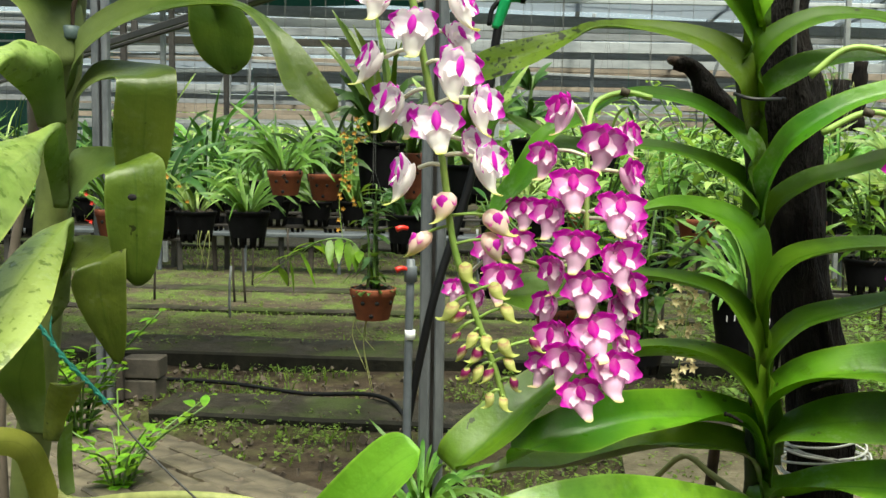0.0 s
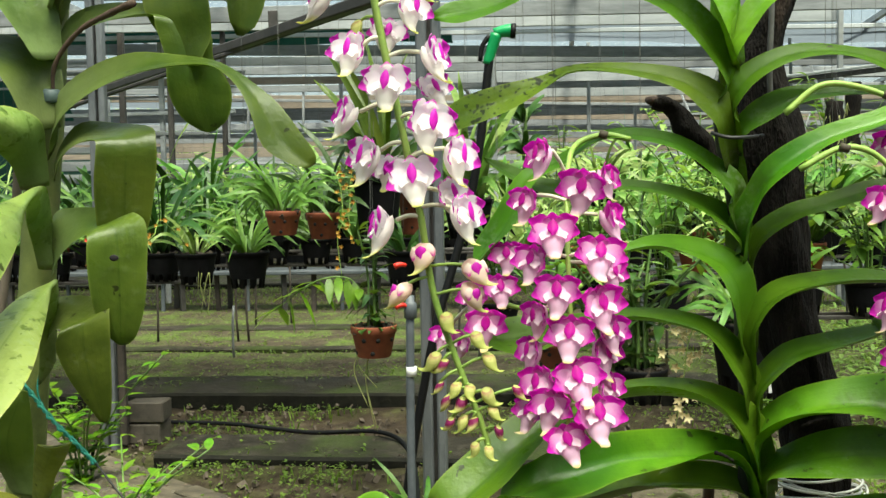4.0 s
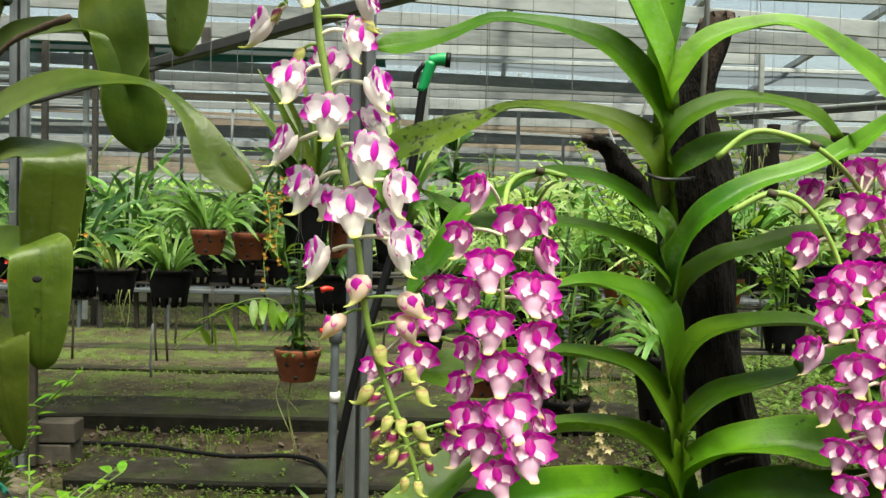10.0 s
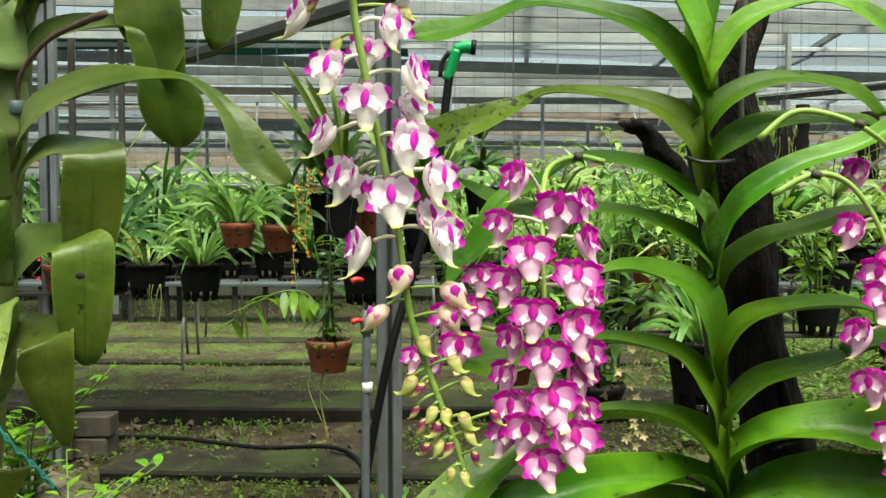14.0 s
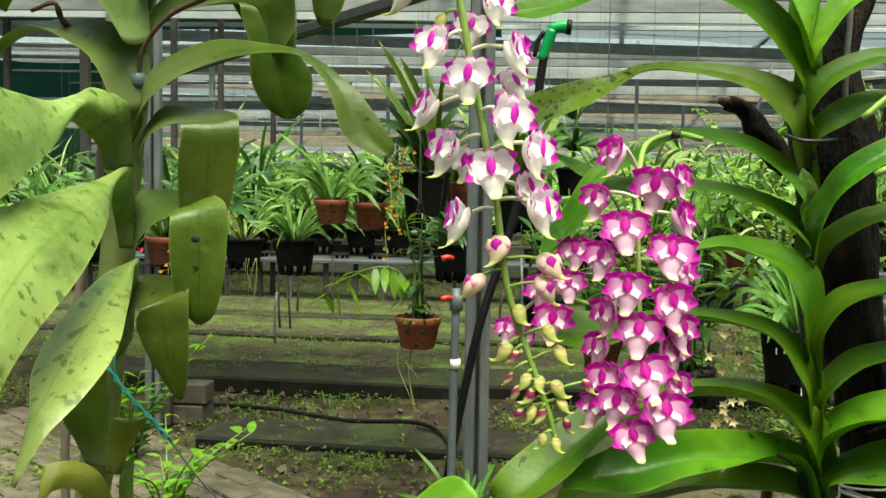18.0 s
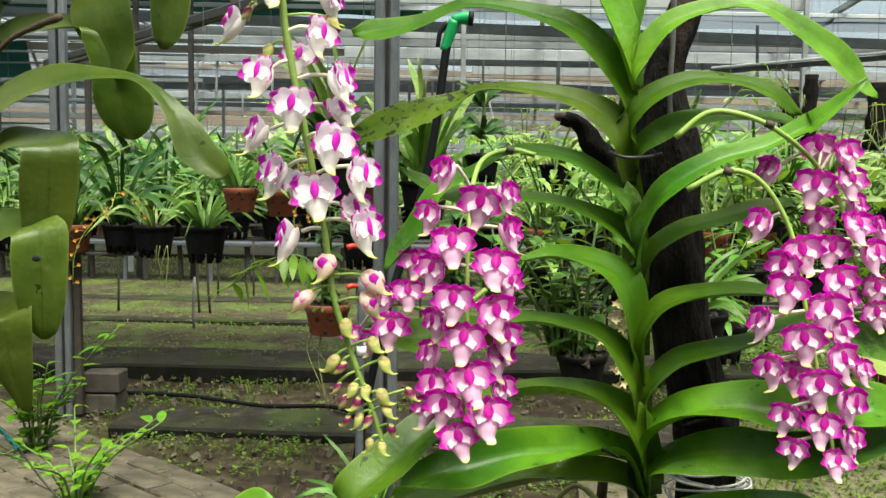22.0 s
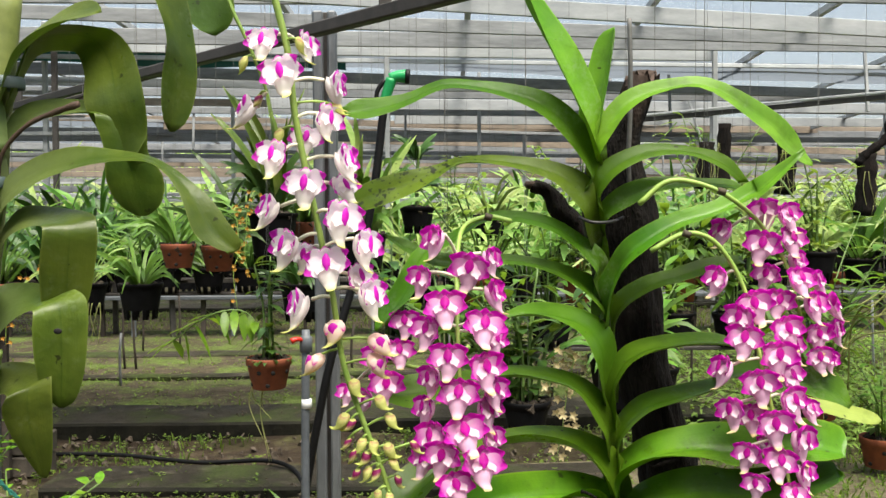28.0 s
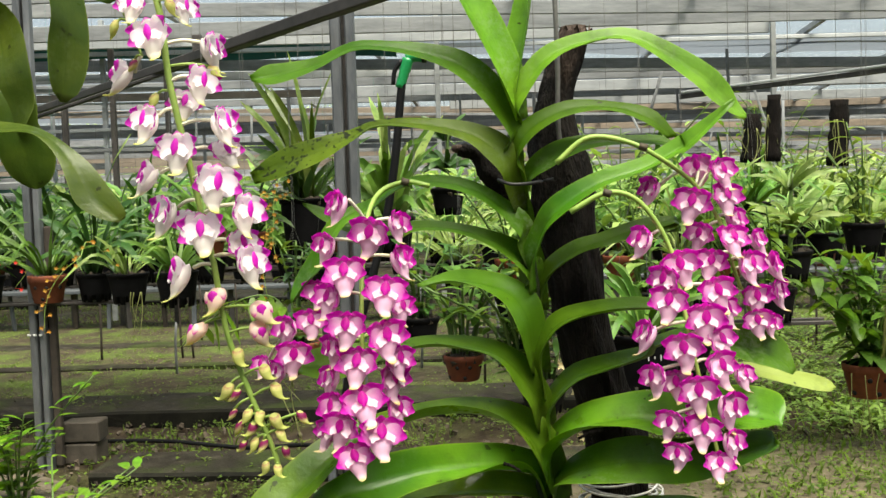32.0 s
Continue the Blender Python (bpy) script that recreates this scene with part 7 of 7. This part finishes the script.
# plants hung or standing on their own
red_pot = pot_plant(-1.93, 3.72, 0.80, "straps", False, 0.075, 0.11, 330, "dark strap leaves and red flowers in a black pot", mat=leaf_dark)
p = pot_plant(-1.167, 3.55, 0.807, "straps", False, 0.078, 0.115, 301, "yellow-green strap leaves in a black slotted pot", mat=leaf_pale, n=20, near=True, hung=1.62)
pot_plant(-0.666, 2.95, 0.975, "straps", True, 0.055, 0.075, 302, "tufted orchid in a terracotta pot with hanging roots", mat=leaf_pot, hung=1.8, size=1.05, n=40)
roots_into(p, -1.12, 3.5, 0.74, 0.02, 0.15, 4, random.Random(2))
pot_plant(-0.57, 3.1, 0.965, "straps", True, 0.055, 0.085, 303, "leafy orchid in a terracotta pot", mat=leaf_dark, hung=1.9, size=1.0, n=34)
tall_pot = pot_plant(-0.40, 3.2, 1.07, "thick", False, 0.085, 0.2, 304, "dark strap leaves in a tall black hanging pot", mat=leaf_dark, hung=2.0, size=1.1)
straps_into(tall_pot, -0.37, 3.2, 1.07, 13, 0.48, 0.027, leaf_dull, random.Random(61), 1.15, 0.06, 0.05, True)
pot_plant(-0.28, 3.0, 0.84, "straps", False, 0.07, 0.12, 305, "dark leaves in a small black hanging pot", mat=leaf_dark, hung=1.9, size=0.6)
pot_plant(-0.30, 3.35, 1.04, "straps", True, 0.05, 0.16, 306, "strap leaves in a tall red pot", mat=leaf_pot, hung=2.0, size=0.8)
pot_plant(-0.86, 3.2, 0.83, "straps", False, 0.075, 0.12, 307, "green strap leaves in a black hanging pot", mat=leaf_pot, hung=1.8)
pot_plant(-0.98, 3.9, 0.92, "straps", False, 0.08, 0.12, 308, "long strap leaves in a black hanging pot", mat=leaf_pot, hung=1.9, size=1.1)
upright = pot_plant(-0.08, 3.0, 1.0, "thick", False, 0.08, 0.12, 309, "upright yellow-green strap leaves in a black hanging pot", mat=leaf_pot, hung=2.0, size=1.1)
straps_into(upright, -0.09, 3.0, 1.0, 10, 0.36, 0.034, leaf_pale, random.Random(62), 1.15, 0.06, 0.06, True)
pot_plant(0.10, 3.25, 1.09, "palm", False, 0.06, 0.09, 310, "tufted orchid in a black hanging pot", mat=leaf_dark, hung=2.0, size=0.9)
pot_plant(0.36, 3.3, 1.06, "straps", False, 0.06, 0.09, 311, "pale strap leaves in a black hanging pot", mat=leaf_pale, hung=2.0, size=0.8)

rpot = pot_plant(-0.352, 2.76, 0.636, "canes", True, 0.068, 0.092, 312, "leafy climbing orchid in a hanging terracotta pot", mat=leaf_dark, hung=1.56, size=0.95, near=True, n=3, lean=0.3)
rnd = random.Random(77)
bm = bmesh.new()
uv = bm.loops.layers.uv.new("UVMap")
sprig = [(-0.36, 2.75, 0.70), (-0.42, 2.73, 0.78), (-0.52, 2.70, 0.77), (-0.63, 2.68, 0.69)]
for k, q in enumerate(curve_points(sprig, 24)):
    a = math.pi * (k % 2) + rnd.uniform(-0.5, 0.5)
    oval_into(bm, uv, q, (math.cos(a) * 0.6 - 0.5, math.sin(a) * 0.6, -0.3 + rnd.uniform(-0.3, 0.3)), rnd.uniform(0.065, 0.10), 0.027, sag=0.3)
part("sprig", bm, leaf_bright, rpot, "drooping leafy sprig")
stem(rpot, "stem", [(-0.352, 2.76, 0.62), (-0.346, 2.755, 0.74), (-0.352, 2.75, 0.89)], 0.004, 0.003, stem_mat, n=10, sides=7)
for k in range(17):
    bm = bmesh.new()
    uv = bm.loops.layers.uv.new("UVMap")
    a = math.pi * (k % 2) + rnd.uniform(-0.7, 0.7) + 0.4
    oval_into(bm, uv, (-0.350, 2.755, 0.655 + 0.0145 * k), (math.cos(a), math.sin(a), rnd.uniform(0.1, 0.9)), rnd.uniform(0.045, 0.065), rnd.uniform(0.026, 0.034), sag=rnd.uniform(0.3, 0.9))
    part("leaf", bm, leaf_blue, rpot, "thick bluish green leaf")
for k in range(26):
    bm = bmesh.new()
    uv = bm.loops.layers.uv.new("UVMap")
    a = rnd.uniform(0, 6.28)
    oval_into(bm, uv, (-0.352 + 0.055 * math.cos(a), 2.76 + 0.055 * math.sin(a), 0.632), (math.cos(a), math.sin(a), rnd.uniform(0.0, 0.9)), rnd.uniform(0.02, 0.035), 0.012, sag=0.5)
    part("moss_tuft", bm, leaf_dark, rpot)
stem(rpot, "sprig_stem", sprig, 0.003, 0.0015, stem_mat, n=14, sides=6)
roots_into(rpot, -0.37, 2.74, 0.56, 0.03, 0.22, 5, random.Random(8))

hp = pot_plant(1.716, 3.68, 0.36, "canes", True, 0.10, 0.13, 313, "bushy orchid in a hanging terracotta pot with pale roots", mat=leaf_pot, hung=1.5, size=1.3, near=True, n=6, lean=0.5)
canes_into(hp, 1.716, 3.68, 0.37, 12, 0.70, 0.15, 0.055, leaf_pot, random.Random(44), 0.95, 0.034, 0.5)
canes_into(hp, 1.73, 3.70, 0.37, 6, 0.48, 0.13, 0.05, leaf_bright, random.Random(45), 1.3, 0.034, 0.6)
for k in range(6):
    rk = random.Random(60 + k)
    bx, bz = 1.72 + rk.uniform(-0.05, 0.1), 0.36
    stem(hp, "bare_cane", [(bx, 3.60, bz), (bx + rk.uniform(-0.05, 0.10), 3.5, bz + rk.uniform(0.15, 0.3)), (bx + rk.uniform(0.05, 0.25), 3.46, bz + rk.uniform(0.3, 0.5)), (bx + rk.uniform(0.2, 0.45), 3.45, bz + rk.uniform(0.5, 0.8))], 0.004, 0.0022, root_mat, "thin pale bare cane", n=16, sides=6)
pot_plant(1.86, 3.2, 0.83, "canes", False, 0.10, 0.2, 340, "leafy orchid in a large black hanging pot", mat=leaf_pot, hung=1.9, size=1.1, n=10)
pot_plant(1.95, 3.6, 0.17, "canes", True, 0.085, 0.12, 341, "low leafy orchid in a hanging terracotta pot", mat=leaf_pot, hung=1.9, size=0.9, n=9, lean=0.8)
roots_into(hp, 1.66, 3.58, 0.34, 0.05, 0.35, 5, random.Random(18))
pot_plant(0.165, 2.157, 0.682, "canes", True, 0.048, 0.06, 314, "small ferny orchid in a terracotta pot", mat=leaf_pot, hung=1.5, size=0.75, n=9, lean=0.9)
pale_pot = pot_plant(0.345, 2.04, 0.637, "canes", False, 0.055, 0.07, 315, "leafy orchid in a small black pot", mat=leaf_dark, hung=1.5, size=0.9, n=8)
canes_into(pale_pot, 0.30, 2.08, 0.64, 15, 0.26, 0.062, 0.024, leaf_pot, random.Random(51), 0.9, 0.019, 0.3)
tagp = pot_plant(0.575, 2.05, 0.735, "straps", False, 0.085, 0.15, 316, "strap-leaved orchid in a black pot with chalk writing", mat=leaf_pot, hung=1.6, size=0.85, near=True)
for k in range(9):
    x = 0.515 + 0.0135 * k
    y = 2.05 - math.sqrt(max(1e-6, 0.082**2 - (x - 0.575) ** 2)) - 0.001
    bar("writing_bar", (x, y, 0.688 + 0.004 * (k % 2)), (x, y, 0.697 + 0.004 * ((k + 1) % 3)), 0.0024, 0.002, tag_mat, tagp, 0.0004)
for x in (0.565, 0.598):
    y = 2.05 - math.sqrt(0.078**2 - (x - 0.575) ** 2) - 0.001
    bar("slot", (x, y, 0.60), (x, y, 0.625), 0.007, 0.002, tag_mat, tagp, 0.0004)
pot_plant(-0.162, 2.40, 0.10, "straps", False, 0.085, 0.12, 317, "grassy plant in a black pot on the ground", mat=leaf_pot, size=0.95, n=46, near=True)
pot_plant(0.78, 2.6, 0.62, "canes", False, 0.07, 0.1, 318, "leafy canes in a black hanging pot", mat=leaf_pot, hung=1.7, size=0.9)
pot_plant(0.02, 2.75, 0.70, "canes", False, 0.06, 0.08, 319, "dark leafy orchid in a black hanging pot", mat=leaf_dark, hung=1.7, size=0.9)
pot_plant(1.25, 3.15, 0.84, "palm", False, 0.07, 0.1, 320, "tufted orchid in a black hanging pot", mat=leaf_pale, hung=1.9, size=1.1)
pot_plant(1.55, 3.3, 0.92, "canes", False, 0.07, 0.1, 321, "leafy orchid in a black hanging pot", mat=leaf_pale, hung=1.9, size=1.0)
pot_plant(1.30, 3.8, 1.00, "straps", False, 0.08, 0.1, 322, "arching strap leaves in a black hanging pot", mat=leaf_pot, hung=2.0, size=1.2)

drift = thing("driftwood", (1.56, 2.9, 1.26), "dark forked driftwood branch hung on a wire", "branch")
stem(drift, "branch", [(1.51, 2.9, 1.22), (1.546, 2.9, 1.26), (1.605, 2.9, 1.305), (1.619, 2.9, 1.375)], 0.012, 0.016, burnt_mat, n=16, sides=9, bumps=0.2)
stem(drift, "branch", [(1.60, 2.9, 1.295), (1.66, 2.9, 1.295), (1.72, 2.88, 1.28)], 0.011, 0.006, burnt_mat, n=10, sides=8, bumps=0.2)
stem(drift, "hanging_wire", [(1.617, 2.9, 1.365), (1.62, 2.9, 3.07)], 0.001, 0.001, thin_wire, n=2, sides=4)

# charred stumps that carry orchids
for x, y, z, h, r in ((1.455, 4.35, 1.18, 0.22, 0.045), (1.965, 4.67, 1.16, 0.32, 0.05), (1.72, 4.9, 1.2, 0.34, 0.04), (2.25, 4.4, 1.05, 0.3, 0.05)):
    t = thing("wood_stump", (x, y, z), "charred hanging wood stump with orchid roots", "stump", "hanging stumps")
    stem(t, "stump", [(x, y, z), (x + 0.01, y, z + h * 0.5), (x + 0.015, y, z + h)], r, r * 0.85, burnt_mat, n=10, sides=12, bumps=0.1)
    stem(t, "hanging_wire", [(x, y, z + h - 0.02), (x, y, 3.07)], 0.001, 0.001, thin_wire, n=2, sides=4)
    roots_into(t, x, y - r * 0.6, z + h * 0.7, r * 0.6, h * 0.9, 8, random.Random(int(x * 100)))

# flower sprays in the background
tiny_yellow = plain("yellow_flower", (0.40, 0.17, 0.015), (0.55, 0.30, 0.035), 200, 0.6, 0.0003)
tiny_pale = plain("cream_flower", (0.66, 0.52, 0.24), (0.82, 0.72, 0.44), 200, 0.6, 0.0003)


def spray(parent, ctrl, material, n, size, label, seed=1):
    rnd = random.Random(seed)
    t = stem(parent, "flower_spray", ctrl, 0.0018, 0.0009, ped_mat, label, n=20, sides=5)
    for k in range(n):
        q = curve_points(ctrl, n)[k]
        bm = bmesh.new()
        uv = bm.loops.layers.uv.new("UVMap")
        c = np.array(q) + np.array((rnd.uniform(-1, 1), rnd.uniform(-1, 1), rnd.uniform(-0.4, 0.4))) * size * 1.8
        tube_into(bm, [tuple(q), tuple(c)], 0.0007, 0.0007, 2, 4)
        for j in range(5):
            a = 2 * math.pi * j / 5 + rnd.uniform(-0.3, 0.3)
            petal_into(bm, uv, c, (math.cos(a), -0.3, math.sin(a)), (0, -1, 0), size * 0.75, size * 0.36, 0.1, 0.1, 0, 3, 2)
        part("small_flower", bm, material, t)
    return t


spray(tall_pot, [(-0.42, 3.18, 1.06), *YELLOW], tiny_yellow, 20, 0.012, "drooping spray of small orange-yellow flowers", 3)
spray(tall_pot, [(-0.42, 3.18, 1.06), *YELLOW_C], tiny_yellow, 15, 0.012, "drooping spray of small orange-yellow flowers", 7)
spray(p, [(-1.15, 3.5, 0.80), (-1.12, 3.1, 0.95), *YELLOW_B], tiny_yellow, 20, 0.012, "thin spray of small yellow flowers", 4)
spray(pale_pot, [(0.36, 2.04, 0.63), (0.40, 2.06, 0.74), *PALE], tiny_pale, 40, 0.018, "drooping spray of small cream flowers", 5)
t = spray(red_pot, [(-1.93, 3.7, 0.80), (-1.9, 3.5, 0.95), *REDS], red_mat, 5, 0.014, "thin stalk with small bright red flowers", 6)

# stakes that stand bare between the beds
rnd = random.Random(12)
for i in range(14):
    y = (5.9, 6.5, 7.4)[i % 3] + rnd.uniform(-0.12, 0.12)
    x = rnd.uniform(-3.9, 1.2) if i % 5 else rnd.uniform(1.2, 4.0)
    h = rnd.uniform(0.3, 0.62)
    t = thing("garden_stake", (x, y, 0), "thin dark stake standing in the wet bed", "stake", "stakes in the beds")
    stem(t, "stake", [(x, y, -0.05), (x + rnd.uniform(-0.02, 0.02), y, h * 0.5), (x + rnd.uniform(-0.02, 0.02), y, h)], 0.009, 0.008, rust_mat if i % 3 else timber_mat, n=4, sides=6)

# bricks stacked at the post
t = thing("brick_stack", (-1.50, 3.86, 0), "two old grey bricks stacked beside the post", "bricks")
for z, dx, w in ((0.0, 0.0, 0.0), (0.09, 0.008, 2.0)):
    bm = bmesh.new()
    box_into(bm, (-0.08, -0.06, 0), (0.08, 0.06, 0.085), jitter=0.004)
    bevel_all(bm, 0.006)
    bm.transform(pose(-1.515 + dx, 3.86, z - 0.005, 0, 0, w))
    part("brick", bm, block_mat, t, "", False)

# shrub at the paving, and low weeds
t = thing("leafy_shrub", (-1.45, 3.2, 0), "light green leafy shrub beside the paving", "shrub")
canes_into(t, -1.50, 3.25, 0.0, 13, 0.46, 0.07, 0.038, leaf_bright, random.Random(31), 0.7, 0.026, 0.3, True)
t = thing("leafy_shrub", (-1.05, 2.7, 0), "low light green shrub growing over the paving", "shrub")
canes_into(t, -1.12, 2.72, 0.0, 12, 0.25, 0.065, 0.034, leaf_young, random.Random(32), 1.3, 0.024, 0.3, True)


def weeds():
    """Grass blades and little weed leaves, thicker in patches."""
    rnd = random.Random(5)
    bm = bmesh.new()
    uv = bm.loops.layers.uv.new("UVMap")
    made = 0
    while made < 56000:
        y = 2.2 + 10 * rnd.random() ** 1.4
        x = rnd.uniform(-0.65 * y - 0.6, 0.70 * y + 0.6)
        if (4.55 < y < 5.0 and x < 1.6) or (3.5 < y < 3.82 and -1.4 < x < 0.9):
            if rnd.random() > 0.12:
                continue
        d = noise.noise(Vector((x * 1.3, y * 1.3, 7))) + 0.5 * noise.noise(Vector((x * 4, y * 4, 2)))
        if x > 0.9 and y > 2.9:
            d += 0.4
        if y > 5.0:
            d += 0.45
        if x < -0.55 and y < 3.2 + 0.2 * x:
            d -= 0.3
        if d < rnd.uniform(-0.2, 0.4):
            continue
        made += 1
        z = 0.0
        if 4.55 < y < 5.0 and x < 1.6:
            z = 0.062
        elif 3.5 < y < 3.82 and -1.4 < x < 0.9:
            z = 0.028
        elif 2.8 < y < 3.8 and x > 1.0:
            z = 0.02
        if rnd.random() < 0.25:
            h = rnd.uniform(0.008, 0.028) * (1.7 if x > 1.0 and y > 3.0 else 1.0)
            a, w = rnd.uniform(0, 6.28), rnd.uniform(0.002, 0.004) * (1 + y * 0.1)
            c, s = math.cos(a), math.sin(a)
            q = [(x - s * w, y + c * w, z - 0.02), (x + s * w, y - c * w, z - 0.02), (x + c * h * 0.3 + s * w * 0.7, y + s * h * 0.3 - c * w * 0.7, z + h * 0.6), (x + c * h * 0.7, y + s * h * 0.7, z + h)]
            f = bm.faces.new([bm.verts.new(p) for p in q])
            for lp, k in zip(f.loops, ((0.2, 0), (0.8, 0), (0.8, 0.6), (0.5, 1))):
                lp[uv].uv = k
        else:
            s = rnd.uniform(0.005, 0.014)
            for k in range(3):
                a = rnd.uniform(0, 6.28)
                oval_into(bm, uv, (x, y, z + rnd.uniform(0.0, 0.02)), (math.cos(a), math.sin(a), rnd.uniform(0.1, 0.7)), s * 1.6, s, sag=0.1, n=2)
    tagged(part("weeds", bm, leaf_weed, None), "short grass and small weeds on the wet beds", "weeds", kind="stuff")


weeds()


def undergrowth():
    """Soft leafy plants that cover the beds on the far side of the trunk."""
    rnd = random.Random(15)
    bm = bmesh.new()
    uv = bm.loops.layers.uv.new("UVMap")
    for _ in range(1500):
        y = rnd.uniform(4.05, 7.6)
        x = rnd.uniform(0.5 + 0.12 * y, 0.62 * y + 0.9)
        h = rnd.uniform(0.04, 0.20) * (0.6 + 0.8 * abs(noise.noise(Vector((x * 2, y * 2, 4)))) * 2)
        if y < 4.5:
            h *= 0.5
        for k in range(rnd.randrange(5, 10)):
            a, q = rnd.uniform(0, 6.28), rnd.random()
            oval_into(bm, uv, (x + rnd.uniform(-0.03, 0.03), y + rnd.uniform(-0.03, 0.03), h * q), (math.cos(a), math.sin(a), rnd.uniform(0.1, 0.9)), rnd.uniform(0.03, 0.075), rnd.uniform(0.012, 0.028), sag=rnd.uniform(0.1, 0.7), n=3)
    tagged(part("undergrowth", bm, leaf_soft, None), "soft green leafy undergrowth on the wet beds", "plants", kind="stuff")


undergrowth()


def litter():
    """Clods, chips and dead bits on the earth."""
    rnd = random.Random(6)
    bm = bmesh.new()
    for _ in range(4200):
        y = 2.1 + 6 * rnd.random() ** 1.3
        x = rnd.uniform(-0.6 * y - 0.4, 0.62 * y + 0.4)
        s = rnd.uniform(0.004, 0.017)
        z = 0.0
        if 4.55 < y < 5.0 or (3.5 < y < 3.82 and -1.4 < x < 3.2):
            s *= 0.3
            z = 0.068 if y > 4.5 else 0.032
        e = Euler((rnd.uniform(0, 3), rnd.uniform(0, 3), rnd.uniform(0, 3))).to_matrix().to_4x4()
        box_into(bm, (-s, -s * 0.7, -s * 0.4), (s, s * 0.7, s * 0.4), Matrix.Translation((x, y, z)) @ e, jitter=s * 0.3)
    tagged(part("clods", bm, plain("clods", (0.025, 0.02, 0.014), (0.17, 0.13, 0.095), 60, 0.85, 0.003, lo=0.3, hi=0.7), None, smooth=False), "clods of earth and dead bits on the beds", "earth", kind="stuff")


litter()

# wires that hang from the roof
rnd = random.Random(14)
for i in range(38):
    x, y = rnd.uniform(-3.5, 5.5), rnd.uniform(4.5, 11)
    z0 = rnd.uniform(1.15, 1.75)
    green = i % 6 == 0
    t = thing("hanging_wire", (x, y, 2.7), "green string hung from the roof" if green else "thin wire with a hook hung from the roof", "wire", "hanging wires")
    stem(t, "strand", [(x, y, 3.04), (x + rnd.uniform(-0.01, 0.01), y, (2.7 + z0) / 2), (x + rnd.uniform(-0.02, 0.02), y, z0), (x + 0.015, y, z0 - 0.02), (x + 0.02, y, z0 + 0.01)], 0.0008, 0.0008, string_mat if green else thin_wire, n=12, sides=4)

# ---- paving bricks, laid in courses along the slanting path ----
paving = thing("pavement", (-1.1, 2.7, 0), "old yellowish paving bricks laid in slanting courses", "paving", kind="structure")
bm = bmesh.new()
box_into(bm, (-0.098, -0.048, -0.04), (0.098, 0.048, 0.012), jitter=0.002)
bevel_all(bm, 0.006)
brick_meshes = [mesh_of("brick", bm, paver_mat)]
for k in range(3):
    bm = bmesh.new()
    box_into(bm, (-0.098, -0.048, -0.04), (0.098, 0.048, 0.012), jitter=0.005)
    bevel_all(bm, 0.007)
    brick_meshes.append(mesh_of("brick", bm, paver_mat))
rnd = random.Random(3)
turn = math.atan2(2.82 - 3.64, -0.58 + 1.63)
c, s = math.cos(turn), math.sin(turn)
for i in range(-2, 13):
    for j in range(0, 15):
        u = -0.2 + 0.203 * i + (0.1 if j % 2 else 0)
        v = -0.05 - 0.103 * j
        x, y = -1.63 + c * u - s * v, 3.64 + s * u + c * v
        if y < 1.7 or x < -2.6 or x > 0.3 or (rnd.random() < 0.05 and j < 3):
            continue
        ob = new("brick", rnd.choice(brick_meshes))
        ob.parent = paving
        ob.matrix_parent_inverse = Matrix.Translation((-1.1, 2.7, 0)).inverted()
        ob.matrix_basis = pose(x + rnd.uniform(-0.003, 0.003), y + rnd.uniform(-0.003, 0.003), rnd.uniform(-0.004, 0.006), rnd.uniform(-1.5, 1.5), rnd.uniform(-1.5, 1.5), math.degrees(turn) + rnd.uniform(-1.5, 1.5))
